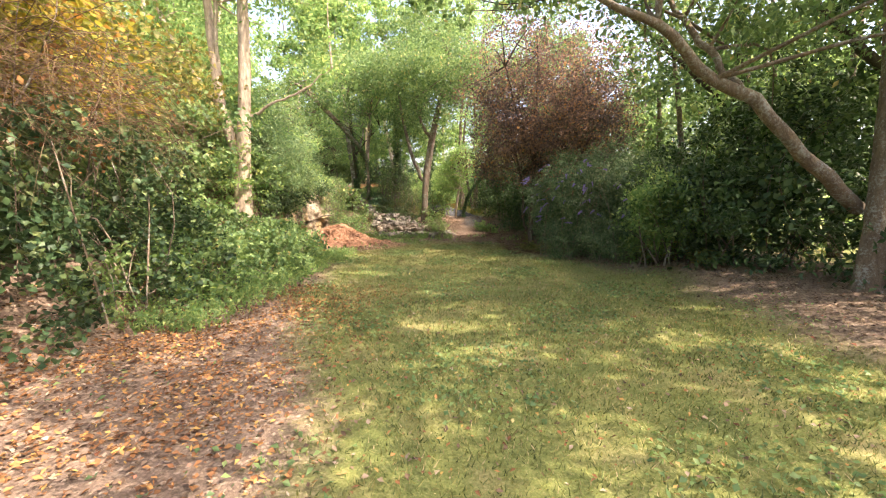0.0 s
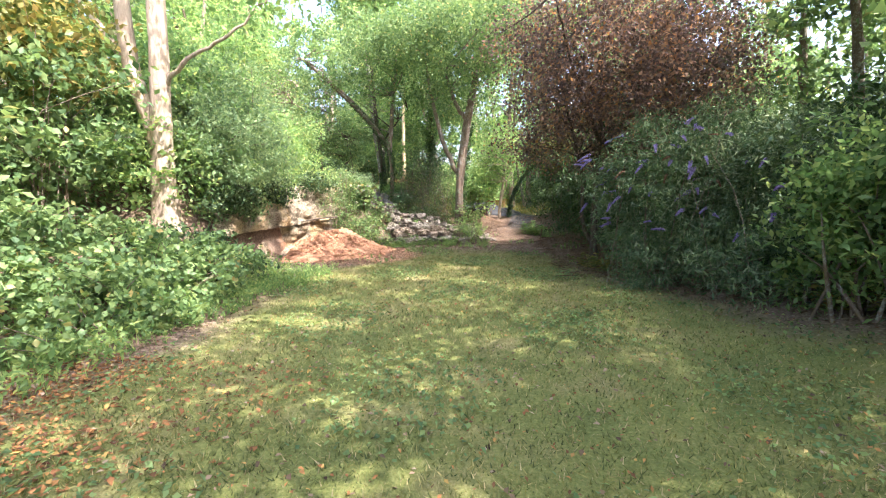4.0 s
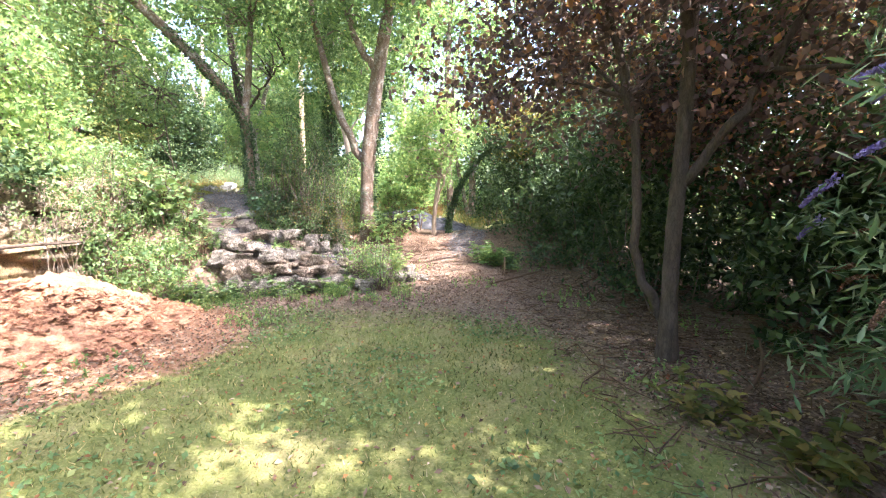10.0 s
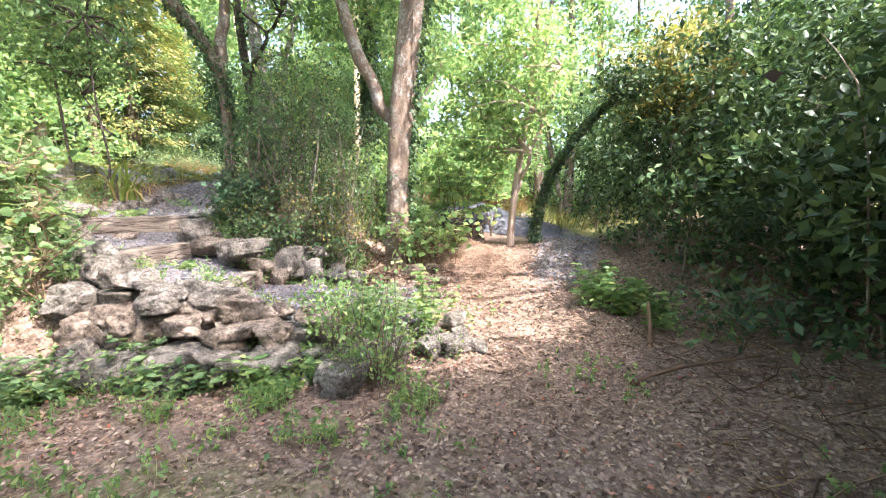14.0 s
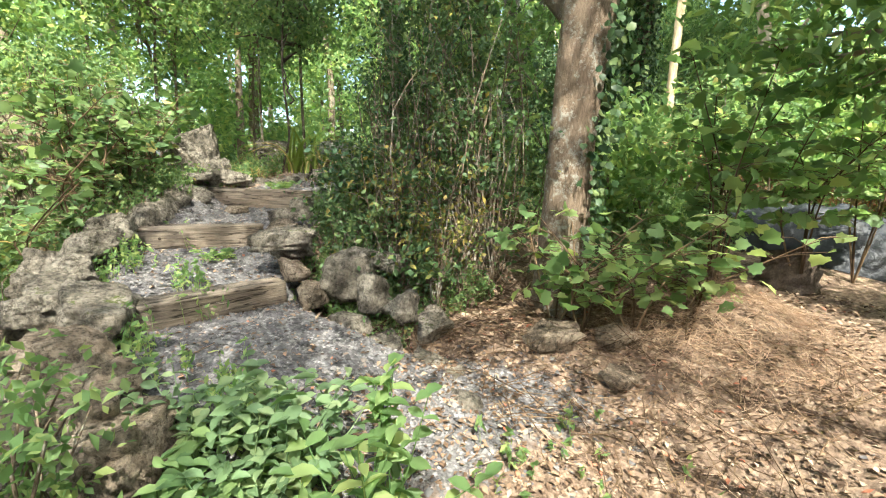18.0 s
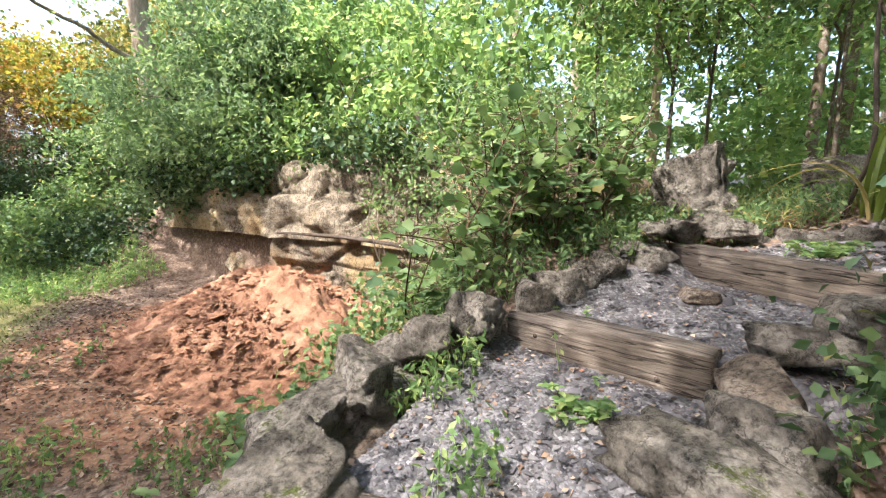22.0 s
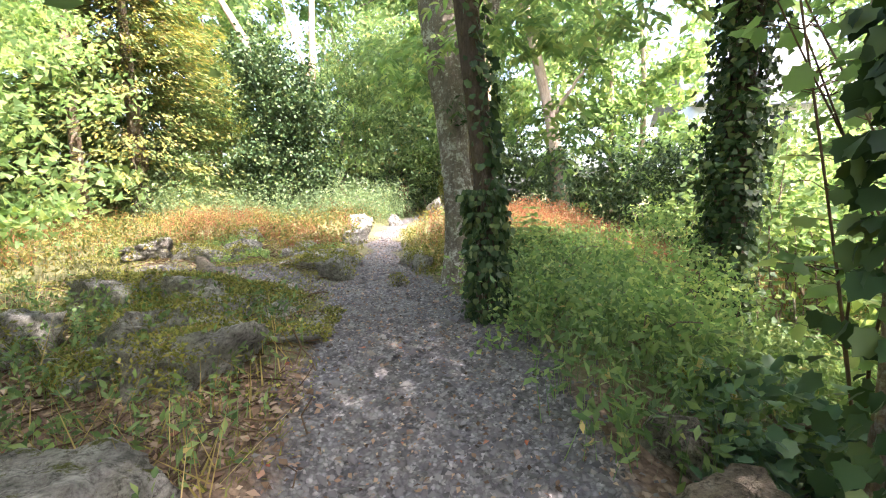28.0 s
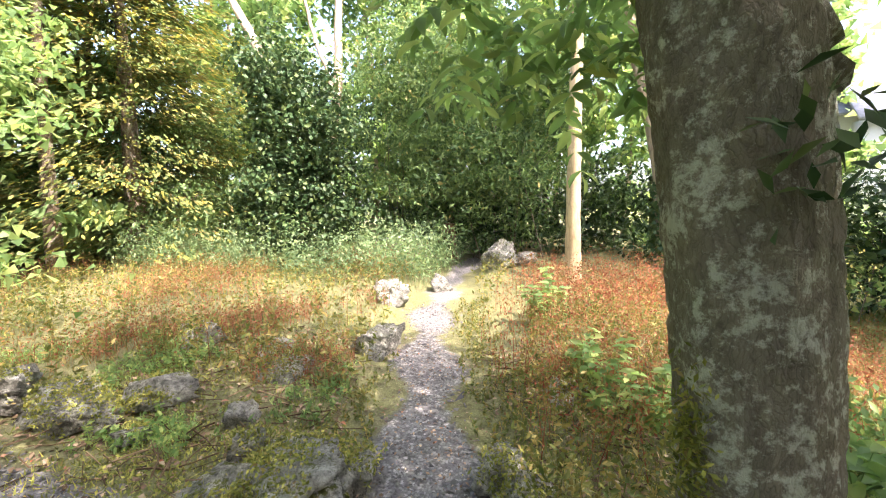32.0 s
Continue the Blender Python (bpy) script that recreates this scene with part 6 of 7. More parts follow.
bush("ivy_bank", "ivy and twigs on the bank beside the steps", [(-3.25, 22.15, 0.9, 0.25, 0.45, 0.4), (-3.4, 23.3, 1.1, 0.3, 0.6, 0.4), (-3.75, 22.9, 0.9, 0.3, 0.5, 0.22), (-3.65, 23.9, 1.15, 0.35, 0.5, 0.25)], 3600, 0.066, BROAD_IVY, 0.85, twigs=20, clump=0.1, leaf=lobed_leaves, occluders=False)
ARCH = [(1.15, 24.3, -0.3, 0.05), (1.2, 24.2, 0.6, 0.045), (1.45, 24.0, 1.4, 0.04), (2.0, 23.8, 2.2, 0.04), (2.6, 23.6, 2.7, 0.03)]
t = tree("ivy_arch", "leaning stem bowed under a mass of dark ivy", ARCH, [], [(2.5, 23.6, 2.7, 0.45, 0.4, 0.3)], 1500, 0.06, IVY, DARK_BARK, 0.85, clump=0.15, twigs=10)
ivy_on(t, ARCH, -0.2, 3.2, 3600, 0.05, 0.035, 0.5)
tree("pale_sapling", "slim pale-stemmed sapling beside the lower path", [(0.72, 24.2, -0.25, 0.075), (0.75, 24.1, 0.6, 0.06), (0.9, 24.0, 1.8, 0.05), (1.1, 24.0, 3.4, 0.03)], [[(0.8, 24.1, 0.9, 0.035), (1.1, 23.8, 1.8, 0.03), (1.5, 23.6, 3.0, 0.02)]], [(0.9, 23.9, 3.0, 0.9, 0.9, 1.1), (0.3, 23.8, 2.2, 0.7, 0.7, 0.7)], 9000, 0.1, FRESH, PALE_BARK, 0.4, clump=0.2)


def sycamore(name, label, spots, n, size, tall, mat=FRESH, group="sycamore seedlings"):
    """Young sycamores: a few upright stems with broad lobed leaves on stalks."""
    x0, y0 = spots[0][0], spots[0][1]
    t = thing(name, label, "sapling", group, (x0, y0, float(h(x0, y0))))
    pts, st = [], []
    for x, y in spots:
        z = float(h(x, y))
        for _ in range(4):
            top = np.array((x + RNG.normal() * 0.3, y + RNG.normal() * 0.3, z + tall * RNG.uniform(0.55, 1.1)))
            line = smooth_line([(x, y, z - 0.03), (x + RNG.normal() * 0.08, y + RNG.normal() * 0.08, z + tall * 0.4), top], 9)
            st.append(tube(line, np.linspace(0.009, 0.004, 9), 5))
            for q in line[3:]:
                for _ in range(max(1, n // (len(spots) * 24))):
                    a = RNG.uniform(0, 6.28)
                    tip = q + np.array((np.cos(a), np.sin(a), 0.25)) * RNG.uniform(0.08, 0.26)
                    st.append(tube(np.array([q, (q + tip) / 2 + np.array((0, 0, 0.02)), tip]), (0.003, 0.0025, 0.002), 3))
                    pts.append(tip)
    pts = np.array(pts)
    out = pts - np.array([[x0, y0, 0]])
    out[:, 2] = 0
    v, f = lobed_leaves(pts, size)
    part("leaf", v, f, mat, t)["kind"] = "stuff"
    part("stem", *joined(st), BROWN_TWIG, t, smooth=True)["kind"] = "stuff"
    return t


sycamore("sycamore_sapling", "young sycamore with broad lobed leaves beside the steps", [(-3.55, 19.55), (-3.9, 19.75), (-3.3, 19.35)], 270, 0.085, 0.75, GREEN)
sycamore("sycamore_sapling", "dense young sycamore with large shaded leaves", [(-4.3, 19.95), (-4.6, 19.7), (-4.1, 19.5), (-4.9, 20.2)], 620, 0.098, 1.1, GREEN)
sycamore("sycamore_sapling", "sycamore seedlings at the foot of the forked tree", [(-0.55, 22.45), (-0.35, 22.75), (-0.7, 22.35), (-0.1, 23.0)], 420, 0.085, 0.85)
sycamore("sycamore_sapling", "young sycamore behind the forked tree", [(-0.2, 23.6), (0.1, 24.4), (-0.5, 24.2), (0.3, 25.1)], 620, 0.115, 1.9)
sycamore("sycamore_sapling", "sycamore growing over the path beside the ivy", [(-3.25, 23.0), (-3.1, 23.5), (-2.9, 22.9), (-3.3, 23.9), (-3.0, 24.3)], 620, 0.105, 2.6, FRESH)


def herb(name, label, x, y, tall, n, leaf, mat, spread=0.16, category="weed", group=""):
    """A leafy herb: upright stems with opposite pointed leaves."""
    z = float(h(x, y))
    t = thing(name, label, category, group, (x, y, z))
    c, d, st = [], [], []
    for _ in range(n):
        top = np.array((x + RNG.normal() * spread, y + RNG.normal() * spread, z + tall * RNG.uniform(0.6, 1.1)))
        b = np.array((x + RNG.normal() * spread * 0.6, y + RNG.normal() * spread * 0.6, z - 0.02))
        line = smooth_line([b, (b + top) / 2 + RNG.normal(size=3) * 0.02, top], 9)
        st.append(tube(line, np.linspace(0.005, 0.002, 9), 4))
        a = RNG.uniform(0, 6.28)
        for i, q in enumerate(line[1:]):
            a += 1.57
            for s in (0, np.pi):
                dd = np.array((np.cos(a + s), np.sin(a + s), 0.15))
                k = leaf * (1.15 - 0.08 * i)
                c.append(q + dd * k * 0.5)
                d.append(dd)
    v, f = broad_leaves(np.array(c), leaf, 0.5, 1.4, np.array(d) * 3, 0.3)
    part("leaf", v, f, mat, t)["kind"] = "stuff"
    part("stem", *joined(st), mat, t)["kind"] = "stuff"
    return t


HERB = "leafy herbs by the steps"
for x, y, ta, n, lf, m in ((-0.35, 20.35, 0.46, 18, 0.08, PALE), (-0.02, 20.62, 0.66, 13, 0.095, FRESH), (-0.55, 20.5, 0.36, 16, 0.08, PALE), (-0.8, 20.2, 0.32, 14, 0.075, PALE), (-0.45, 20.05, 0.36, 16, 0.08, GREEN), (-0.9, 19.95, 0.3, 8, 0.08, FRESH)):
    herb("broad_leaved_herb", "soft grey-green broad-leaved herb among stones", x, y, ta, n, lf, m, group=HERB)
for x, y in ((2.2, 21.9), (2.45, 22.3), (2.1, 22.5), (2.6, 21.6), (1.95, 22.1)):
    herb("broad_leaved_herb", "bright green herb beside the lower path", x, y, 0.38, 8, 0.13, FRESH, group=HERB)
for x, y, ta in ((-2.6, 18.75, 0.3), (-2.0, 19.05, 0.3), (-1.2, 19.3, 0.25), (-0.8, 19.45, 0.3), (-3.0, 18.6, 0.35), (-1.6, 19.15, 0.2), (-2.3, 19.3, 0.35), (-3.5, 18.7, 0.4)):
    herb("nettle_clump", "low nettles at the foot of the dry wall", x, y, ta, 12, 0.085, GREEN if x < -1.5 else FRESH, 0.17, group="nettles along the dry wall")
for x, y, ta in ((3.2, 13.9, 0.4), (2.9, 14.6, 0.3), (4.9, 10.0, 0.5), (5.2, 9.6, 0.5), (5.4, 8.8, 0.4)):
    herb("nettle_clump", "nettles at the edge of the lawn", x, y, ta, 10, 0.1, WEED, 0.2, group="nettles along the lawn")
for x, y, ta in ((-5.58, 28.42, 0.5), (-5.75, 28.7, 0.4), (-5.35, 28.2, 0.4), (-6.07, 30.5, 0.6), (-6.2, 30.2, 0.5), (-4.75, 27.0, 0.6), (-4.6, 27.4, 0.5)):
    herb("leafy_weed", "upright bright green weed beside the gravel path", x, y, ta, 7, 0.11, FRESH, 0.14, group="weeds by the upper path")
herb("seedling_tuft", "small green seedlings in the gravel", -4.62, 21.55, 0.09, 16, 0.05, FRESH, 0.13, group="seedlings in the gravel")
herb("seedling_tuft", "small green seedlings in the gravel", -2.9, 20.55, 0.07, 9, 0.05, FRESH, 0.1, group="seedlings in the gravel")
herb("seedling_tuft", "small green seedlings in the gravel", -4.3, 22.2, 0.1, 9, 0.05, GREEN, 0.14, group="seedlings in the gravel")


def reed_plant(x, y, label, n, dry, long, wide, spread=0.1):
    """A flag iris: long strap leaves, some upright, some folded over and yellow."""
    z = float(h(x, y))
    t = thing("flag_iris", label, "plant", at=(x, y, z))
    for i in range(n):
        old = RNG.uniform() < dry
        a, ln = RNG.uniform(0, 6.28), long * RNG.uniform(0.6, 1.15)
        w, fall = wide * RNG.uniform(0.6, 1.2) * (0.7 if old else 1.0), RNG.uniform(0.9, 1.6) if old else RNG.uniform(0.3, 1.35)
        d, s = np.array((np.cos(a), np.sin(a), 0)), np.array((-np.sin(a), np.cos(a), 0))
        b = np.array((x + RNG.normal() * spread, y + RNG.normal() * spread, z - 0.02))
        v = []
        for k in np.linspace(0, 1, 11):
            q = b + d * ln * (0.12 * k + 0.62 * fall * k * k) + np.array((0, 0, ln * (k * 1.0 - 0.66 * fall * k ** 2.4)))
            ww = w * (1 - 0.9 * k ** 3) * (0.75 + 0.25 * min(1, k * 5))
            v += [q - s * ww, q + np.array((0, 0, -ww * 0.45)), q + s * ww]
        f = [g for r in range(10) for c in range(2) for g in ((r * 3 + c, r * 3 + c + 1, r * 3 + c + 4), (r * 3 + c, r * 3 + c + 4, r * 3 + c + 3))]
        part("blade", np.array(v), np.array(f), STRAW if old else REED, t)
    return t


reed_plant(-5.3, 21.92, "green flag iris with arching yellowing strap leaves", 22, 0.22, 1.05, 0.023)
reed_plant(-5.32, 22.25, "yellowing flag iris, half collapsed", 22, 0.4, 0.85, 0.018)
reed_plant(-5.42, 21.4, "dead straw-coloured iris tuft fallen over", 34, 0.95, 0.5, 0.009, 0.05)
reed_plant(-5.6, 22.5, "small upright iris in dry stalks", 10, 0.4, 0.5, 0.012)
tree("bent_sapling", "slim sapling bending up beside the iris", [(-5.4, 21.74, 0.8, 0.018), (-5.37, 21.8, 1.1, 0.016), (-5.27, 21.85, 1.5, 0.015), (-5.34, 21.8, 2.4, 0.013), (-5.5, 21.9, 3.6, 0.01)], [[(-5.25, 21.87, 1.9, 0.014), (-5.7, 21.9, 2.6, 0.01), (-6.1, 22, 3.2, 0.005)]], [(-5.6, 21.9, 3.6, 0.9, 0.8, 0.7), (-6.0, 22, 3.0, 0.6, 0.6, 0.5)], 5200, 0.075, GREEN, DARK_BARK, clump=0.2, sides=9)
for x, y, hgt in ((-6.9, 22.6, 5.5), (-7.6, 20.4, 5.0), (-8.4, 22.2, 6.5), (-9.2, 20.8, 6.0), (-6.8, 19.6, 4.6), (-10.2, 22.4, 6.0)):
    z = float(h(x, y))
    lx = RNG.normal() * 0.4
    tree("sapling", "slender sapling in the light wood above the steps", [(x, y, z - 0.1, 0.025), (x + lx * 0.4, y, z + hgt * 0.4, 0.022), (x + lx, y + 0.2, z + hgt * 0.8, 0.016)], [[(x + lx * 0.3, y, z + hgt * 0.35, 0.025), (x + lx + 0.5, y - 0.3, z + hgt * 0.6, 0.015), (x + lx + 0.9, y - 0.4, z + hgt * 0.8, 0.008)]],
         [(x + lx, y, z + hgt * 0.75, 1.2, 1.2, hgt * 0.2), (x + lx * 0.5 + 0.4, y - 0.2, z + hgt * 0.5, 0.9, 0.9, 0.7)], 6000, 0.09, GREEN if RNG.uniform() < 0.5 else FRESH, BARK, clump=0.24, sides=10, group="saplings above the steps")

bush("leafy_undergrowth", "lush green undergrowth round the foot of the ivy-clad trunk", [(-4.35, 26.2, 1.45, 0.5, 0.45, 0.32), (-3.6, 25.5, 1.45, 0.6, 0.5, 0.36), (-3.2, 26.9, 1.6, 0.7, 0.6, 0.5), (-4.1, 27.4, 1.55, 0.6, 0.5, 0.3), (-4.5, 25.1, 1.4, 0.36, 0.36, 0.32), (-3.9, 24.7, 1.4, 0.45, 0.45, 0.4), (-4.95, 25.75, 1.45, 0.35, 0.35, 0.3), (-4.75, 24.75, 1.3, 0.25, 0.25, 0.26)], 20000, 0.042, FRESH, 0.6, twigs=90, clump=0.1, per=16, reach=0.004)
bush("young_maple", "young maple with layered bright green leaves", [(-2.5, 27.4, 2.2, 0.9, 0.6, 0.3), (-2.0, 27.9, 2.6, 0.8, 0.6, 0.25), (-1.8, 27.2, 1.8, 0.7, 0.5, 0.25)], 1300, 0.075, GREEN, foot=(-2.2, 27.6), twigs=26, clump=0.14, per=12, leaf=lobed_leaves, occluders=False)

# ---- the shelf: far trees ----
t = tree("gold_tipped_conifer", "broad conifer with gold-tipped drooping sprays", [(-18, 34.5, 1.5, 0.3), (-18, 34.5, 6, 0.2), (-18, 34.5, 12, 0.05)], [], [], 0, 0.2, CYPRESS, BARK)
cs, ds = [], []
for z in np.arange(2.2, 12.5, 0.36):
    r = 5.0 * (1 - (z - 2) / 14.5) + 0.3
    for a in RNG.uniform(0, 6.28, 15):
        for k in np.linspace(0.25, 1, 9):
            q = np.array((-18 + np.cos(a) * r * k, 34.5 + np.sin(a) * r * k, z + 0.5 * k - 0.75 * k * k))
            m = 11
            cs.append(q + RNG.normal(size=(m, 3)) * np.array((0.2, 0.2, 0.09)))
            ds.append(np.tile((np.cos(a), np.sin(a), -0.35), (m, 1)))
part("crown", *leaves(np.concatenate(cs), 0.2, 0.3, 2.0, 0.1, np.concatenate(ds) * 1.8), CYPRESS, t)["kind"] = "stuff"
tree("ivy_topped_tree", "tree smothered in ivy with a bare bent limb", [(-12.2, 34.3, 1.6, 0.22), (-12.4, 34.3, 4.5, 0.18), (-13.1, 34.4, 6.3, 0.13), (-13.6, 34.4, 7.4, 0.11), (-14.6, 34.5, 9, 0.06)], [[(-12.0, 34.6, 3.2, 0.14), (-11.7, 35.1, 5.5, 0.12), (-11.5, 35.2, 9.5, 0.08)], [(-11.7, 35.1, 6.0, 0.06), (-12.2, 35, 7.5, 0.05), (-12.5, 35, 9, 0.03)]],
     [(-12.9, 34.2, 6.2, 0.85, 0.9, 0.95), (-12.4, 34.1, 4.8, 1.0, 1.0, 1.3), (-11.7, 34.0, 3.0, 1.3, 1.0, 1.3), (-11.4, 34.0, 4.6, 1.0, 0.9, 1.1), (-12.9, 34.1, 3.4, 0.9, 0.9, 0.9), (-12.0, 34.1, 5.8, 0.8, 0.8, 0.8)], 34000, 0.1, IVY, PALE_BARK, 0.8, clump=0.2, twigs=0)
bush("laurel_clump", "bright laurel clump behind the dry weeds", [(-9.0, 36.2, 4.2, 1.9, 1.6, 1.8), (-7.4, 36.6, 3.8, 1.5, 1.4, 1.6), (-10, 37, 6.5, 2.2, 2.0, 2.0), (-7, 38, 6.0, 2.0, 2.0, 2.0)], 48000, 0.13, GREEN, 0.38, twigs=40, clump=0.25)
# dark leaves stand in for the shaded hollow under and beside the laurels
bush("hollow_shade_bush", "dark-leaved bushes standing in for the shade under and beside the laurel clump", [(-8.6, 37.0, 2.6, 2.6, 1.2, 1.0), (-5.2, 37.4, 2.8, 2.0, 1.2, 1.4), (-2.4, 36.4, 2.4, 1.8, 1.2, 1.8), (0.4, 36.0, 2.2, 1.6, 1.2, 1.8)], 20000, 0.14, DARK, 0.45, twigs=40, clump=0.24)
tree("pole_trunk_tree", "straight cream-barked trunk in full sun", [(-5.85, 33.2, 1.5, 0.13), (-5.82, 33.2, 5, 0.115), (-5.75, 33.2, 9, 0.09)], [], [(-5.5, 33.4, 10, 2.2, 2.2, 1.8)], 6000, 0.15, FRESH, POLE_BARK, clump=0.35)
FOOT = [(-3.8, 35.4, 1.6, 0.26), (-4.1, 35.4, 4, 0.18), (-5.0, 35.4, 8, 0.12)]
t = tree("ivy_foot_tree", "pale leaning trunk with ivy at its foot", FOOT, [[(-4.2, 35.4, 4.4, 0.07), (-3.6, 35.4, 5.2, 0.05), (-2.8, 35.4, 6.4, 0.03)]], [(-4.8, 35.8, 9, 2.4, 2.2, 1.8), (-3.0, 35.6, 6.8, 1.4, 1.4, 1.0)], 12000, 0.15, FRESH, PALE_BARK, clump=0.35)
ivy_on(t, FOOT, 1.6, 3.6, 1600, 0.11, 0.06)
bush("shelf_thicket", "deep green shrubs closing the shelf", [(-18.5, 35, 2.6, 1.8, 1.6, 1.6), (-15.5, 34.6, 2.4, 1.8, 1.4, 1.5), (-12.8, 35, 2.6, 1.6, 1.4, 1.5), (-21, 33, 3.0, 2.0, 2.0, 2.4), (-17.5, 36, 5, 2.0, 1.6, 1.6)], 52000, 0.1, GREEN, 0.6, twigs=60, clump=0.24)
bush("green_shrub", "green shrub in sun beside the shelf", [(-0.8, 27.6, 1.6, 1.2, 1.2, 1.0), (0.0, 29.4, 2.0, 1.4, 1.2, 1.2), (-1.8, 24.9, 1.2, 0.8, 0.9, 0.8)], 16000, 0.1, FRESH, 0.5, twigs=40, clump=0.22, shell=0.4)


# ---- woods all round ----
def wood_row(name, label, a, b, n, spread, mat, count, size, low=1.0, high=9.0, bark=None):
    """A far belt of trees: trunks and crowns."""
    blobs = []
    for i in range(n):
        t = (i + 0.5) / n
        x, y = a[0] + (b[0] - a[0]) * t + RNG.normal() * spread, a[1] + (b[1] - a[1]) * t + RNG.normal() * spread
        for zz in np.arange(low, high, 2.2):
            blobs.append((x + RNG.normal() * 0.9, y + RNG.normal() * 0.9, zz + RNG.uniform(0, 1.5), RNG.uniform(1.4, 2.6), RNG.uniform(1.4, 2.6), RNG.uniform(1.1, 1.9)))
    t = thing(name, label, "trees", at=(a[0], a[1], 0))
    t["kind"] = "stuff"
    p, c = crown_points(blobs, int(count * 2.0), 0.36, 80, 0.4)
    part("crown", *far_leaves(p, size * 0.7, 0.72), mat, t)["kind"] = "stuff"
    pieces, per = [], len(blobs) // n
    for i in range(n):
        x, y = blobs[i * per][:2]
        line = smooth_line([(x, y, h(x, y) - 0.3), (x + RNG.normal() * 0.4, y, high * 0.4), (x + RNG.normal() * 1.0, y + RNG.normal() * 0.5, high)], 10)
        pieces.append(tube(line, np.linspace(RNG.uniform(0.09, 0.2), 0.04, 10), 8, 0.05))
    part("trunk", *joined(pieces), bark or BARK, t, smooth=True)["kind"] = "stuff"
    return t


wood_row("west_wood", "green broadleaved wood beyond the bank", (-11, -2), (-12, 21.5), 12, 1.0, FRESH, 46000, 0.2, 1.0, 12, PALE_BARK)
wood_row("bank_wood", "light green wood beyond the bank", (-13.5, 21.5), (-15.5, 29), 5, 0.7, FRESH, 32000, 0.19, 1.4, 12, BARK)
wood_row("far_west_wood", "deep green wood far behind the bank", (-17, -6), (-19, 30), 12, 1.5, GREEN, 36000, 0.42, 0.5, 17)
wood_row("northwest_wood", "sunlit green wood beyond the shelf", (-24, 26), (-19, 43), 9, 1.5, FRESH, 40000, 0.34, 1.0, 15)
wood_row("far_northwest_wood", "deep green wood far beyond the conifer", (-34, 24), (-22, 50), 9, 1.5, GREEN, 20000, 0.7, 0.5, 19)
wood_row("north_wood", "tall green wood closing the view", (-17, 43), (0, 42), 10, 1.3, FRESH, 70000, 0.36, 0.5, 19, PALE_BARK)
wood_row("middle_wood", "light green trees behind the lower path", (0.6, 31), (5.5, 34), 5, 0.6, FRESH, 22000, 0.19, 2.4, 14)
wood_row("low_wood", "sunlit shrubs beyond the lower path", (1.5, 37), (8, 35), 7, 0.6, FRESH, 12000, 0.17, 0.3, 1.4)
wood_row("east_wood", "tall trees along the eastern side", (8.8, 13), (7.8, 36), 9, 0.8, GREEN, 38000, 0.21, 0.5, 6.6)
wood_row("northeast_wood", "tall trees behind the plum tree", (8.5, 26), (7.0, 37), 5, 0.8, GREEN, 16000, 0.24, 3.0, 12)
wood_row("southeast_wood", "trees shading the lawn from the east", (11.5, -6), (10.4, 13.5), 9, 0.8, FRESH, 16000, 0.22, 1.0, 7)
wood_row("far_east_wood", "deep green wood far to the east", (17, -8), (16, 40), 13, 1.5, GREEN, 13000, 0.48, 0.5, 9)
wood_row("south_wood", "trees closing the garden behind the start", (-12, -14), (14, -14), 10, 1.0, GREEN, 8000, 0.42, 0.5, 9)

# ---- buddleia flowers ----
def spike_mesh(name, mat, n=260, ln=0.24, r=0.024):
    t = RNG.uniform(0, 1, n) ** 0.8
    a = RNG.uniform(0, 6.28, n)
    rad = r * (1 - 0.75 * t) * RNG.uniform(0.7, 1.15, n)
    c = np.stack([t * ln, np.cos(a) * rad, np.sin(a) * rad - 0.05 * t * t], axis=1)
    v, f = leaves(c, 0.017, 0.8, 0.0, 0.3)
    return mesh_of(name, v, f, mat)


SPIKES = [spike_mesh("flower_spike", FLOWER), spike_mesh("flower_spike", FLOWER, 200, 0.19, 0.021), spike_mesh("flower_spike", SPENT, 160, 0.16, 0.017)]
for i in range(64):
    a = RNG.uniform(1.9, 4.6)
    k = RNG.choice(4, p=(0.3, 0.35, 0.15, 0.2))
    cx, cy, cz, rx, ry, rz = ((4.9, 13.0, 0.9, 1.9, 1.9, 1.5), (4.0, 12.4, 1.75, 1.6, 1.5, 0.7), (5.6, 11.6, 1.3, 1.6, 1.7, 1.5), (3.8, 13.2, 0.8, 1.3, 1.3, 0.9))[k]
    el = RNG.uniform(-0.25, 1.0)
    p = Vector((cx + rx * math.cos(a) * math.cos(el), cy + ry * math.sin(a) * math.cos(el), cz + rz * math.sin(el)))
    ob = new("flower_spike", SPIKES[0 if i % 5 < 3 else 1 if i % 5 == 3 else 2])
    ob.parent = bud
    ob.matrix_local = Matrix.Translation(p - Vector(bud.location)) @ pose(0, 0, 0, 0, RNG.uniform(-25, 35), math.degrees(a) + RNG.uniform(-40, 40)) @ Matrix.Scale(RNG.uniform(0.8, 1.25), 4)

# ---- the fallen log, poles and cuttings ----
def log_thing(name, label, keys, mat=TIMBER, n=26, category="log"):
    v, f = trunk_tube(keys, n, 12, 0.06)
    m = 12
    caps = [(0, (j + 1) % m, j) for j in range(1, m - 1)] + [((n - 1) * m, (n - 1) * m + j, (n - 1) * m + (j + 1) % m) for j in range(1, m - 1)]
    o = np.array(keys[0][:3])
    ob = new(name, mesh_of(name, v - o, np.concatenate([f, np.array(caps)]), mat, False))
    ob.location = o
    return tagged(ob, label, category)


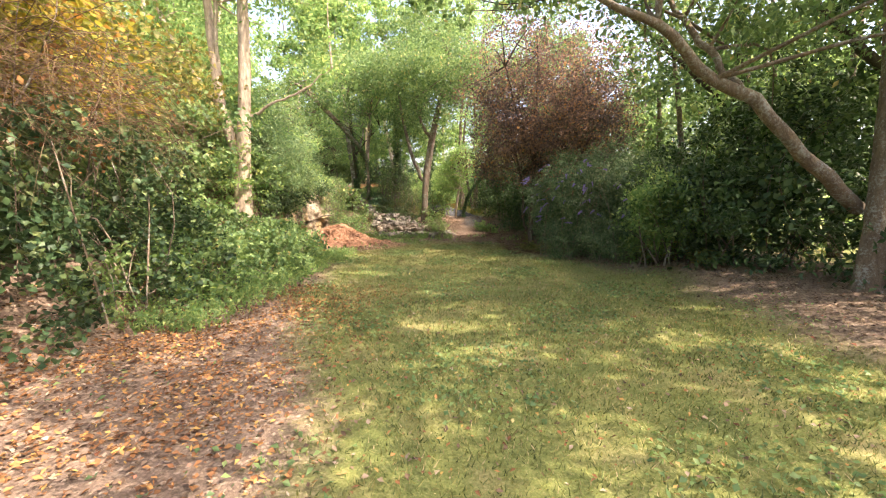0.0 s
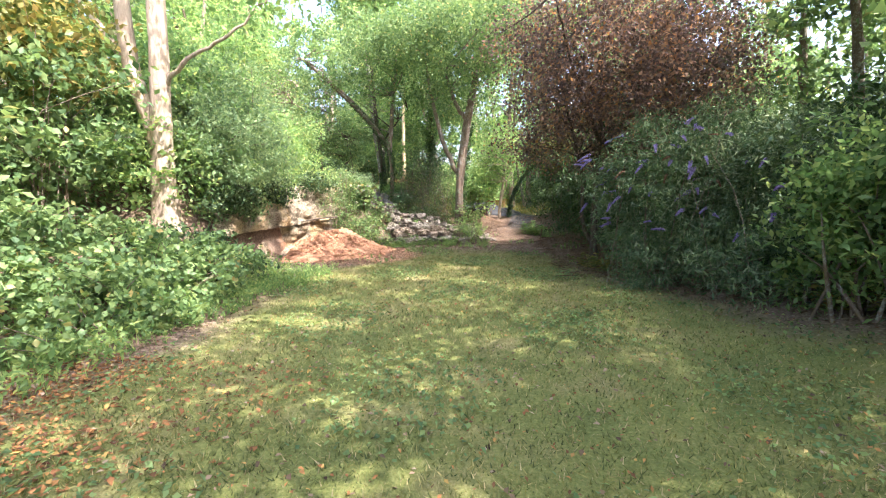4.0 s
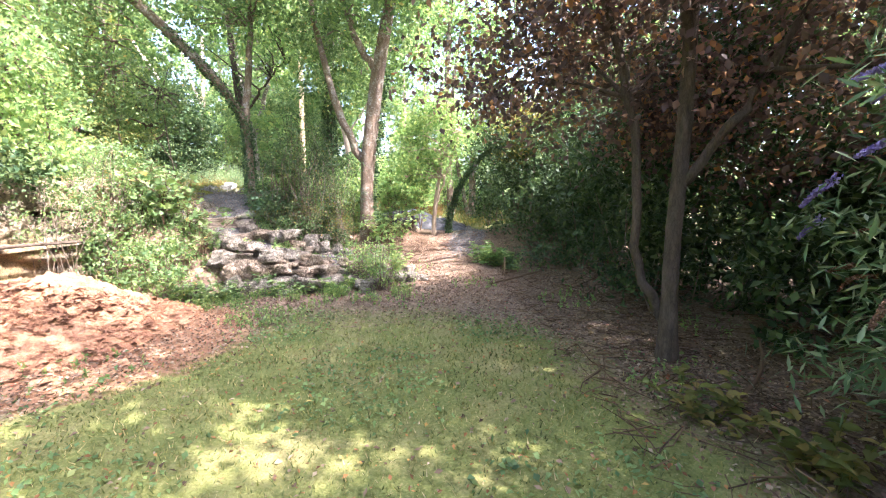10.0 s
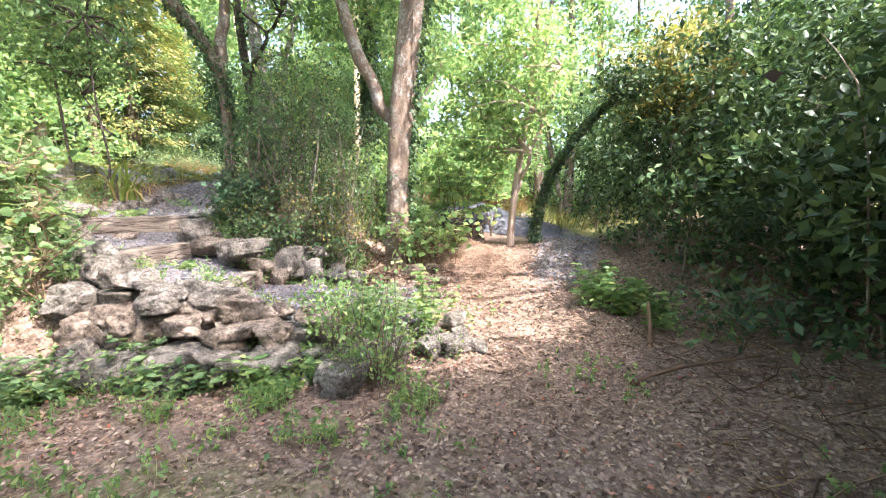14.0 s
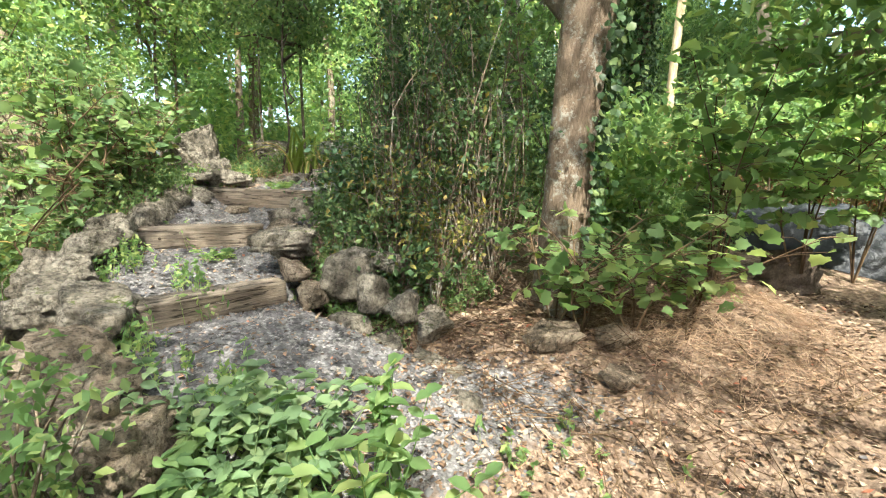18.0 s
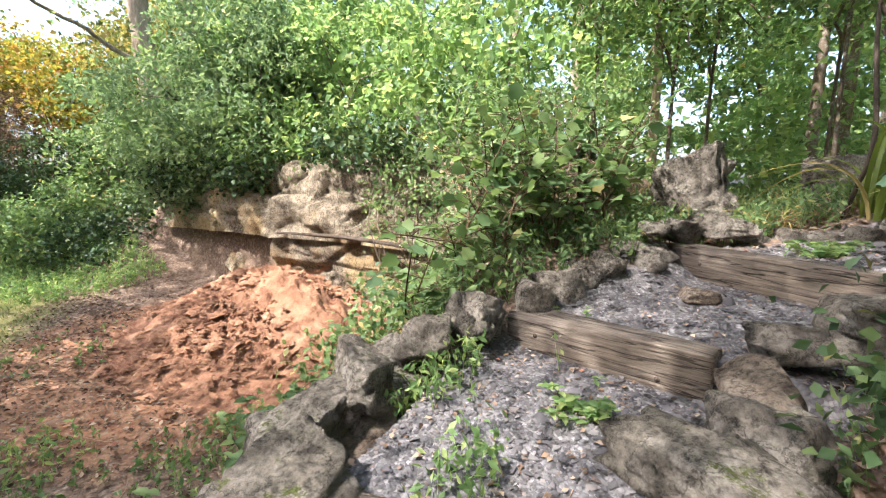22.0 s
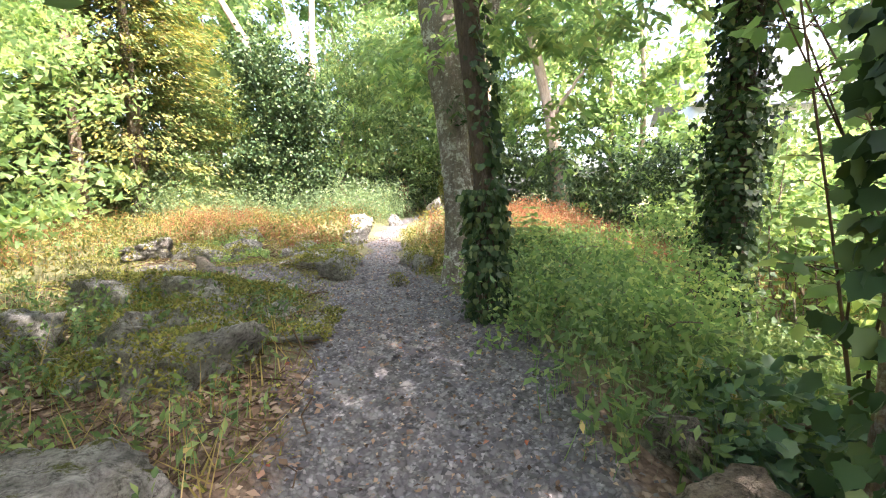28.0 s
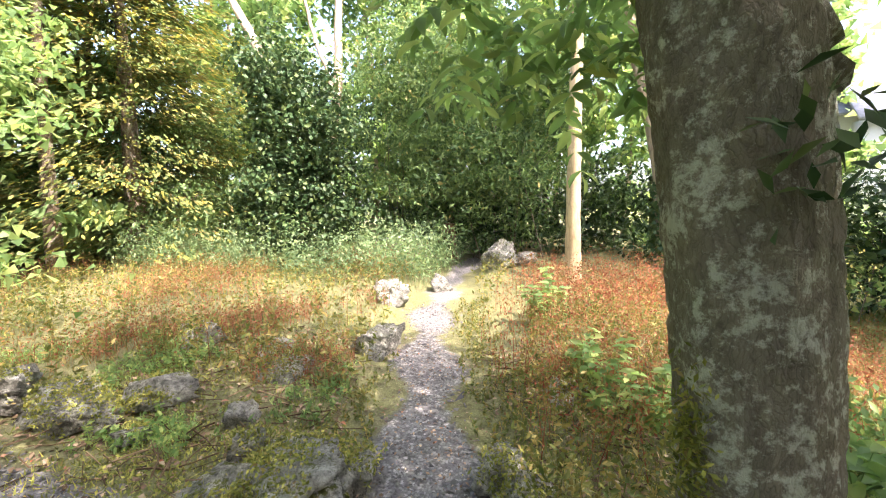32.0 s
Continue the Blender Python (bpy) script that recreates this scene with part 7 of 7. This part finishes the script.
log_thing("fallen_log", "bleached split log lying on the shelf", [(-7.5, 25.3, 1.56, 0.05), (-8.0, 25.75, 1.55, 0.075), (-8.55, 26.3, 1.55, 0.055)])
log_thing("cut_pole", "thin pole lying against the rocks", [(-4.72, 18.4, 0.52, 0.02), (-4.75, 17.2, 0.56, 0.022), (-4.8, 16.0, 0.54, 0.015)], DARK_BARK, category="pole")
log_thing("dead_branch", "dead branch lying in leaf litter", [(0.25, 20.95, -0.46, 0.03), (-0.1, 20.9, -0.43, 0.028), (-0.45, 20.95, -0.4, 0.02)], DARK_BARK, category="branch")
log_thing("tree_stump", "short weathered stump at the end of the path", [(-8.9, 35.8, 1.7, 0.2), (-8.9, 35.8, 2.2, 0.17), (-8.88, 35.8, 2.6, 0.15)], BROWN_TWIG, category="stump")
for keys in ([(1.9, 19.9, -0.5, 0.018), (2.4, 20.2, -0.45, 0.015), (3.0, 20.2, -0.3, 0.01)], [(3.2, 14.8, -0.4, 0.018), (3.7, 15.2, -0.3, 0.014), (4.2, 15.9, -0.25, 0.01)], [(2.3, 20.9, -0.52, 0.025), (2.35, 21.1, -0.4, 0.022), (2.4, 21.4, -0.2, 0.018)]):
    log_thing("dead_branch", "grey dead branch lying in leaf litter", keys, BROWN_TWIG, 14, "branch")

# ---- a heap under a black tarpaulin beside the lower path ----
m, n_, l_ = material("black_plastic_sheet")
nz = noise_node(n_, l_, 9.0, 6.0)
r_ = ramp(n_, [(0.3, (0.008, 0.009, 0.012)), (0.7, (0.03, 0.032, 0.04))])
l_.new(nz.outputs["Fac"], r_.inputs[0])
finish(n_, l_, r_.outputs[0], 0.5, bumped(n_, l_, nz.outputs["Fac"], 0.8, 0.03), 0.4)
u_, w_ = np.meshgrid(np.linspace(-1, 1, 90), np.linspace(-1, 1, 50))
ex, ey = 0.25 + 1.55 * u_, 26.0 + 0.7 * w_ + 0.15 * u_
crumple = np.array([noise.fractal(Vector((a * 4, b * 4, 9.3)), 0.7, 2.0, 5) for a, b in zip(ex.ravel(), ey.ravel())]).reshape(ex.shape)
ez = h(ex, ey) + (0.5 - 0.22 * smooth(-0.2, 0.5, u_)) * (1 - np.abs(u_) ** 5) * (1 - np.abs(w_) ** 3) + 0.07 * crumple * (1 - np.abs(w_) ** 4) + 0.01
q = (np.arange(49)[:, None] * 90 + np.arange(89)[None]).ravel()
tagged(new("tarpaulin", mesh_of("tarpaulin", np.stack([ex, ey, ez], axis=-1).reshape(-1, 3), np.stack([q, q + 1, q + 91, q + 90], axis=1), m, True)), "crumpled black plastic sheet over a low heap", "tarpaulin")
log_thing("tree_stump", "dark sloping stump beside the dry brash", [(0.02, 24.5, -0.2, 0.3), (0.0, 24.5, 0.15, 0.22), (-0.06, 24.52, 0.42, 0.16)], DARK_BARK, 26, "stump")

# ---- house beyond the trees ----
house = thing("house", "white plastered house with a slate roof beyond the trees", "house", at=(11, 56, 1.5))
m, n_, l_ = material("white_wall_plaster")
nz = noise_node(n_, l_, 3.0, 4.0)
r_ = ramp(n_, [(0.3, (0.72, 0.72, 0.7)), (0.7, (0.82, 0.82, 0.8))])
l_.new(nz.outputs["Fac"], r_.inputs[0])
finish(n_, l_, r_.outputs[0], 0.9)
WHITE = m
m, n_, l_ = material("grey_slate")
nz = noise_node(n_, l_, 6.0, 6.0)
r_ = ramp(n_, [(0.3, (0.17, 0.18, 0.21)), (0.7, (0.28, 0.29, 0.33))])
l_.new(nz.outputs["Fac"], r_.inputs[0])
finish(n_, l_, r_.outputs[0], 0.6)
SLATE = m
m, n_, l_ = material("dark_window_glass")
finish(n_, l_, (0.03, 0.035, 0.04), 0.08, None, 0.6)
PANE = m


def box(x0, x1, y0, y1, z0, z1):
    v = np.array([(x, y, z) for x in (x0, x1) for y in (y0, y1) for z in (z0, z1)])
    return v, np.array([(0, 1, 3, 2), (4, 6, 7, 5), (0, 4, 5, 1), (2, 3, 7, 6), (0, 2, 6, 4), (1, 5, 7, 3)])


def gable(x0, x1, y0, y1, z0, z1, over=0.4, thick=0.2):
    ym = (y0 + y1) / 2
    v, n = [], 0
    for x in (x0 - over, x1 + over):
        v += [(x, y0 - over, z0), (x, ym, z1), (x, y1 + over, z0), (x, y1 + over, z0 - thick), (x, ym, z1 - thick), (x, y0 - over, z0 - thick)]
    f = [(i, (i + 1) % 6, 6 + (i + 1) % 6, 6 + i) for i in range(6)] + [(0, 5, 4, 1), (1, 4, 3, 2), (6, 7, 10, 11), (7, 8, 9, 10)]
    return np.array(v), np.array(f)


part("wall", *box(5, 18, 52, 60, 1, 7.5), WHITE, house)
part("roof", *gable(5, 18, 52, 60, 7.5, 11.6), SLATE, house)
part("wall", *box(7.5, 11.5, 50.8, 52.2, 1, 7.0), WHITE, house)
part("roof", *gable(7.3, 11.7, 50.6, 53, 7.0, 8.8), SLATE, house)
part("chimney", *box(12, 13, 55.5, 56.5, 10.5, 13), WHITE, house)
for x in (6.0, 8.6, 13.2, 15.6):
    for z in (2.4, 5.2):
        y = 50.8 if 7.5 < x < 11.5 else 52
        w = part("window", *box(x, x + 1.3, y - 0.06, y + 0.1, z, z + 1.3), WHITE, house)
        part("pane", *box(x + 0.1, x + 1.2, y - 0.09, y - 0.05, z + 0.1, z + 1.2), PANE, w)

# ---- ground cover ----
turf_w = lambda x, y: zones(x, y)[0]
gx_, gy_ = scatter(250000, -3.6, 5.2, -0.6, 18.8, lambda x, y: turf_w(x, y) ** 1.5 * np.where(y < 7, 1.0, 0.6))
stuff("lawn_grass", "short mown patchy grass with yellowed tufts", "grass", *blades(gx_, gy_, 0.042, 0.0105, 0.6), GRASS)
gx_, gy_ = scatter(44000, -3.6, 5.0, 0.0, 18.6, lambda x, y: (0.12 + turf_w(x, y)) * smooth(0.45, 0.75, 0.5 + 0.5 * np.sin(x * 2.1 + 1) * np.sin(y * 1.6 + 2)))
stuff("clover", "low green clover and weeds in the lawn", "weeds", *flat_leaves(gx_, gy_, 0.046, 0.024, 0.75, 0.5), GREEN)
gx_, gy_ = scatter(60000, -4.6, 6.0, 0.0, 16.5, lambda x, y: np.clip(1.0 - turf_w(x, y), 0.1, 1) * np.where(x > 0, 0.9, 0.7))
stuff("leaf_litter", "brown dead leaves under the hedges", "leaves", *flat_leaves(gx_, gy_, 0.043), LITTER)
gx_, gy_ = scatter(30000, -4.6, -0.2, 0.2, 8.0, lambda x, y: smooth(-0.2, -2.4, x) * (0.35 + 0.65 * smooth(0.3, 0.7, 0.5 + 0.5 * np.sin(x * 2.7) * np.sin(y * 2.2 + 1))))
stuff("golden_leaf_litter", "golden and orange fallen leaves beside the hedge", "leaves", *flat_leaves(gx_, gy_, 0.044), GOLD_LITTER)
gx_, gy_ = scatter(80000, -3.6, 4.4, 13.5, 24.5, lambda x, y: (1 - turf_w(x, y)) * np.where((x < -1.0) & (y > 19.5), 0.15, 1.0))
stuff("leaf_litter", "brown dead leaves and chips under the trees", "leaves", *flat_leaves(gx_, gy_, 0.036), LITTER)
gx_, gy_ = scatter(2600, -3.4, 4.4, 15.5, 23.5, lambda x, y: (1 - turf_w(x, y)) * np.where((x < -1.0) & (y > 19.5), 0.15, 1.0))
stuff("twig_litter", "pale dry twigs strewn over the ground", "twigs", *sticks(gx_, gy_, 0.13, 0.002), BRASH)
gx_, gy_ = scatter(1100, 2.2, 5.0, 13.0, 21.5)
stuff("twig_litter", "long dry twigs under the hedge", "twigs", *sticks(gx_, gy_, 0.34, 0.005, 0.03, 0.25), BROWN_TWIG)
gx_, gy_ = scatter(16000, -1.1, 1.1, 21.9, 24.2, lambda x, y: smooth(1.15, 0.3, np.hypot((x - 0.05) / 0.85, (y - 23.1) / 0.75)))
v, f = sticks(gx_, gy_, 0.14, 0.0009, 0.02, 0.5)
v[:, 2] += 0.3 * np.exp(-(((v[:, 0] - 0.05) / 0.5) ** 2 + ((v[:, 1] - 23.1) / 0.5) ** 2))
stuff("brash_heap", "heap of pale dry brash and needles", "brushwood", v, f, BRASH)
gx_, gy_ = scatter(900, -2.9, 0.8, 21.4, 23.2, lambda x, y: np.where(y > 21.5 + 0.1 * x, 1, 0))
stuff("twig_litter", "tangled dead twigs under the shrubs", "twigs", *sticks(gx_, gy_, 0.3, 0.0026, 0.06, 0.4), BROWN_TWIG)
gx_, gy_ = scatter(72000, -5.6, 0.4, 19.4, 23.4, lambda x, y: np.clip(zones(x, y)[1], 0, 1))
stuff("path_gravel", "grey angular gravel on the stepped path", "gravel", *pebbles(gx_, gy_, 0.012), PEBBLE)
gx_, gy_ = scatter(90000, -10.2, -4.0, 23.4, 31.5, lambda x, y: np.clip(zones(x, y)[1], 0, 1) * np.where(y < 27.5, 1.0, 0.4))
stuff("path_gravel", "grey angular gravel on the upper path", "gravel", *pebbles(gx_, gy_, 0.014), PEBBLE)
gx_, gy_ = scatter(9000, 0.3, 2.8, 21.5, 30.0, lambda x, y: np.clip(zones(x, y)[1], 0, 1))
stuff("path_gravel", "grey gravel on the lower path", "gravel", *pebbles(gx_, gy_, 0.02), PEBBLE)
gx_, gy_ = scatter(30000, -8.4, 0.2, 19.4, 30, lambda x, y: np.clip(zones(x, y)[1] * 0.35 + 0.12, 0, 1) * np.where(y < 21.4, 0.5, 2.6))
stuff("leaf_litter", "dry leaves and chips on the gravel path", "leaves", *flat_leaves(gx_, gy_, 0.026), LITTER)
gx_, gy_ = scatter(4600, -5.6, -2.5, 15.0, 18.6, lambda x, y: smooth(2.0, 1.0, np.hypot((x + 4.0) / 1.1, y - 16.8)))
hz = h(np.maximum(gx_, -5), gy_)
stuff("clay_crumb", "loose clay lumps on the spoil heap", "soil", *pebbles(gx_, gy_, 0.034, hz + 0.74 * np.exp(-(1.25 * np.hypot((gx_ + 4.15) / 1.35, (gy_ - 16.75 - 0.25 * (gx_ + 4.15)) / 1.75)) ** 2) - 0.03), CLAY)

# ---- weeds of the shelf and the banks ----
def off_path(x, y, w=0.55):
    return smooth(w, w + 0.35, path_distance(x, y))


def weed_patch(name, label, x, y, tall, size, mat, per=7, width=0.006):
    """Leafy stalks: a thin stem with small leaves up its length."""
    n = len(x)
    z = h(x, y)
    ln = tall * RNG.uniform(0.5, 1.25, n)
    top = np.stack([x + RNG.normal(size=n) * ln * 0.18, y + RNG.normal(size=n) * ln * 0.18, z + ln], axis=1)
    b = np.stack([x, y, z - 0.01], axis=1)
    t = RNG.uniform(0.25, 1.0, (n, per, 1))
    c = (b[:, None] * (1 - t) + top[:, None] * t + RNG.normal(size=(n, per, 3)) * (ln * 0.09)[:, None, None]).reshape(-1, 3)
    v1, f1 = leaves(c, size, 0.4, 0.3)
    s = np.stack([RNG.normal(size=n), RNG.normal(size=n), np.zeros(n)], axis=1)
    s = unit(s) * width * 0.5
    v2 = np.stack([b - s, b + s, top], axis=1).reshape(-1, 3)
    v, f = joined([(v1, f1), (v2, np.arange(3 * n).reshape(-1, 3))])
    return stuff(name, label, "weeds", v, f, mat)


x, y = scatter(8000, -17, -7.2, 25.0, 34.5, lambda x, y: np.where(y < 28.2, smooth(-10.0, -11.0, x), 1.0) * off_path(x, y, 0.6) * smooth(0.4, 0.75, 0.5 + 0.5 * np.sin(x * 1.3 + 2) * np.cos(y * 1.1 + 0.4)))
weed_patch("russet_weeds", "russet seeding weeds on the shelf", x, y, 0.52, 0.03, DRY_WEED, 12, 0.007)
x, y = scatter(2600, -11, -7.4, 28.2, 31, lambda x, y: off_path(x, y, 0.5) * smooth(0.5, 0.8, 0.5 + 0.5 * np.sin(x * 2.2 + 1) * np.cos(y * 2.0)))
weed_patch("russet_weeds", "low russet weeds along the gravel path", x, y, 0.25, 0.03, DRY_WEED, 9, 0.008)
x, y = scatter(2600, -7.0, 1.0, 28.4, 34.5, lambda x, y: off_path(x, y, 0.5) * smooth(-7.2, -6.4, x))
weed_patch("russet_weeds", "russet weeds in sun beside the trees", x, y, 0.45, 0.034, DRY_WEED, 10, 0.009)
x, y = scatter(4200, -17, -7.0, 24.0, 35.5, lambda x, y: off_path(x, y, 0.4) * np.where(y < 28, smooth(-9.6, -10.6, x), 1.0))
weed_patch("green_weeds", "yellow-green weeds on the shelf", x, y, 0.38, 0.06, WEED)
x, y = scatter(1900, -16, -8.4, 32.2, 35.6)
weed_patch("tall_weeds", "tall grey-green weeds before the trees", x, y, 0.95, 0.075, PALE, 10)
x, y = scatter(5200, -4.9, -0.6, 23.6, 28.6, lambda x, y: off_path(x, y, 0.45))
weed_patch("bank_weeds", "lush green weeds under the trees on the bank", x, y, 0.34, 0.065, GREEN, 5)
x, y = scatter(1500, -6.3, -3.6, 27.0, 31.0, lambda x, y: off_path(x, y, 0.4))
weed_patch("bank_weeds", "green weeds beside the gravel path", x, y, 0.3, 0.045, WEED, 8)
x, y = scatter(1500, -6.3, -1.6, 27.6, 31.0, lambda x, y: off_path(x, y, 0.5))
weed_patch("russet_weeds", "orange seeding weeds between the trees", x, y, 0.42, 0.03, DRY_WEED, 11, 0.007)
x, y = scatter(1800, -9.5, -5.8, 20.2, 25.0, lambda x, y: off_path(x, y, 0.7))
weed_patch("bank_weeds", "mixed weeds among the boulders", x, y, 0.26, 0.05, GREEN, 6)
x, y = scatter(1500, -9.5, -5.35, 20.0, 25.0, lambda x, y: off_path(x, y, 0.65))
stuff("bank_grass", "dry grass and stalks on the bank", "grass", *blades(x, y, 0.3, 0.009, 0.5), STRAW)
x, y = scatter(42000, -10.5, -5.0, 23.2, 29.0, lambda x, y: off_path(x, y, 0.55) * (0.25 + smooth(0.35, 0.6, 0.5 + 0.5 * np.sin(x * 2.9 + 1) * np.sin(y * 3.3))))
stuff("moss_tufts", "yellow-green moss and short grass on stone", "moss", *blades(x, y, 0.045, 0.012, 0.8), MOSS)
x, y = scatter(60000, -11.0, -5.2, 23.8, 30.0, lambda x, y: off_path(x, y, 0.5) * (1 - 0.9 * np.clip(zones(x, y)[1], 0, 1)) * smooth(0.3, 0.6, 0.5 + 0.5 * np.sin(x * 2.3 + 1.1) * np.sin(y * 2.6 + 0.5)))
v, f = flat_leaves(x, y, 0.026, 0.02, 0.6, 0.8)
stuff("moss_cushion", "hummocks of yellow-green moss between the stones", "moss", v, f, MOSS)
x, y = scatter(1100, -6.6, -5.3, 20.9, 22.9)
stuff("dry_stalks", "dead stalks fallen over the bank", "stalks", *sticks(x, y, 0.24, 0.0022, 0.05, 0.4), BRASH)
x, y = scatter(1100, -4.2, -0.8, 17.2, 19.6, lambda x, y: smooth(0.3, 0.7, 0.5 + 0.5 * np.sin(x * 3) * np.sin(y * 2.6)))
weed_patch("low_weeds", "low weeds between the lawn and the dry wall", x, y, 0.14, 0.045, FRESH, 6)
x, y = scatter(2200, -3.6, 4.4, 14.5, 22.5, lambda x, y: smooth(0.62, 0.8, 0.5 + 0.5 * np.sin(x * 2.3 + 1) * np.sin(y * 2.1 + 0.4)) * (1 - turf_w(x, y)))
weed_patch("low_weeds", "small green weeds in the leaf litter", x, y, 0.12, 0.05, FRESH, 6)
x, y = scatter(3200, -4.6, -2.6, 4.8, 13.5, lambda x, y: smooth(-2.4, -3.2, x))
weed_patch("low_weeds", "low green weeds at the foot of the hedge", x, y, 0.22, 0.06, FRESH, 7)
x, y = scatter(2600, -3.2, 0.4, 18.6, 20.4, lambda x, y: smooth(0.5, 0.8, 0.5 + 0.5 * np.sin(x * 5) * np.sin(y * 5)))
weed_patch("wall_weeds", "small weeds between the wall stones", x, y, 0.2, 0.045, FRESH, 6)
x, y = scatter(16000, -3, 14, 27, 50, lambda x, y: smooth(-2.5, 0, x - 0.1 * (y - 27)))
stuff("meadow_grass", "sunlit meadow grass beyond the lower path", "grass", *blades(x, y, 0.35, 0.03, 0.4), WEED)
x, y = scatter(2200, -6.3, -2.4, 19.2, 22.0, lambda x, y: off_path(x, y, 0.62) * (x < -3.1))
weed_patch("bank_weeds", "weeds and seedlings on the bank below the boulders", x, y, 0.25, 0.055, GREEN, 7)

bare = lambda x, y: off_path(x, y, 0.4) * (1 - 0.85 * np.clip(zones(x, y)[1], 0, 1))
x, y = scatter(1800, -10, -5.2, 23.2, 29.5, bare)
stuff("twig_litter", "pale twigs lying on the mossy shelf", "twigs", *sticks(x, y, 0.22, 0.005, 0.03, 0.25), BROWN_TWIG)
x, y = scatter(8000, -10, -5.2, 23.2, 29.5, bare)
stuff("leaf_litter", "scattered dry leaves on the mossy shelf", "leaves", *flat_leaves(x, y, 0.045), LITTER)

x, y = scatter(1600, -6.9, -2.6, 30.2, 33.2, lambda x, y: smooth(1.0, 0.4, np.hypot((x + 4.8) / 2.0, (y - 31.8) / 1.3)) * off_path(x, y, 0.5))
weed_patch("russet_weeds", "patch of orange seeding weeds in full sun", x, y, 0.5, 0.05, DRY_WEED, 9)
x, y = scatter(2200, -11.5, -7.6, 27.0, 29.0, lambda x, y: off_path(x, y, 0.5) * smooth(0.45, 0.7, 0.5 + 0.5 * np.sin(x * 3.1) * np.sin(y * 2.7 + 1)))
weed_patch("low_weeds", "low green weeds in the moss", x, y, 0.13, 0.045, FRESH, 6)
x, y = scatter(2600, -7.6, -5.6, 26.6, 31.5, lambda x, y: smooth(0.25, 0.5, path_distance(x, y)) * smooth(0.9, 0.6, path_distance(x, y)))
weed_patch("low_weeds", "short weeds fringing the gravel path", x, y, 0.1, 0.035, WEED, 6)


# ---- moss cushions over the outcrops ----
tufts = []
for ob in MOSSY:
    me = ob.data
    co, nn = np.zeros(len(me.vertices) * 3), np.zeros(len(me.vertices) * 3)
    me.vertices.foreach_get("co", co)
    me.vertices.foreach_get("normal", nn)
    turn = np.array(ob.matrix_world.to_3x3())
    co, nn = co.reshape(-1, 3) @ turn.T + np.array(ob.matrix_world.translation), nn.reshape(-1, 3) @ turn.T
    patch = np.sin(co[:, 0] * 7.3 + 2 * np.sin(co[:, 1] * 5.1)) + np.sin(co[:, 1] * 8.7 + co[:, 2] * 6)
    big = ob.dimensions.x > 1.2
    keep = np.where((nn[:, 2] > (0.4 if big else 0.3)) & (patch > (-0.25 if big else -0.55)) & (co[:, 2] > h(co[:, 0], co[:, 1]) - 0.02))[0]
    if len(keep):
        keep = np.repeat(keep, max(1, int((9000 if big else 3600) * ob.dimensions.x * ob.dimensions.y / len(keep)) + 1))
        size = 0.5 * math.sqrt(ob.dimensions.x * ob.dimensions.y / max(60, len(me.vertices) / 3))
        tufts.append(leaves(co[keep] + nn[keep] * 0.012 + RNG.normal(size=(len(keep), 3)) * size, 0.026, 0.5, 0.1))
stuff("moss_cushion", "olive and yellow-green moss cushions on the outcrops", "moss", *joined(tufts), MOSS)

x, y = scatter(7000, -8.5, -5.2, 20.3, 24.0, lambda x, y: off_path(x, y, 0.55))
stuff("leaf_litter", "dry leaves among the boulders", "leaves", *flat_leaves(x, y, 0.05), LITTER)

x, y = scatter(1500, -3.3, -1.3, 21.15, 22.4, lambda x, y: off_path(x, y, 0.6))
weed_patch("low_weeds", "small weeds among twigs beside the steps", x, y, 0.16, 0.045, GREEN, 6)
x, y = scatter(3500, -3.4, -0.6, 21.1, 22.6, lambda x, y: off_path(x, y, 0.55))
stuff("leaf_litter", "brown dead leaves under the shrubs by the steps", "leaves", *flat_leaves(x, y, 0.05), LITTER)
x, y = scatter(5000, -2.6, 4.6, 0.6, 16.5, lambda x, y: turf_w(x, y))
stuff("leaf_litter", "small dry leaves fallen on the lawn", "leaves", *flat_leaves(x, y, 0.034, 0.03), GOLD_LITTER)

for x0, x1, y0, y1 in ((7.5, 16, -8, 38), (-17, -8, -6, 22), (-9, 9, -13, -3)):
    x, y = scatter(1500, x0, x1, y0, y1)
    weed_patch("undergrowth", "green undergrowth on the floor of the wood", x, y, 0.45, 0.17, GREEN, 5, 0.02)
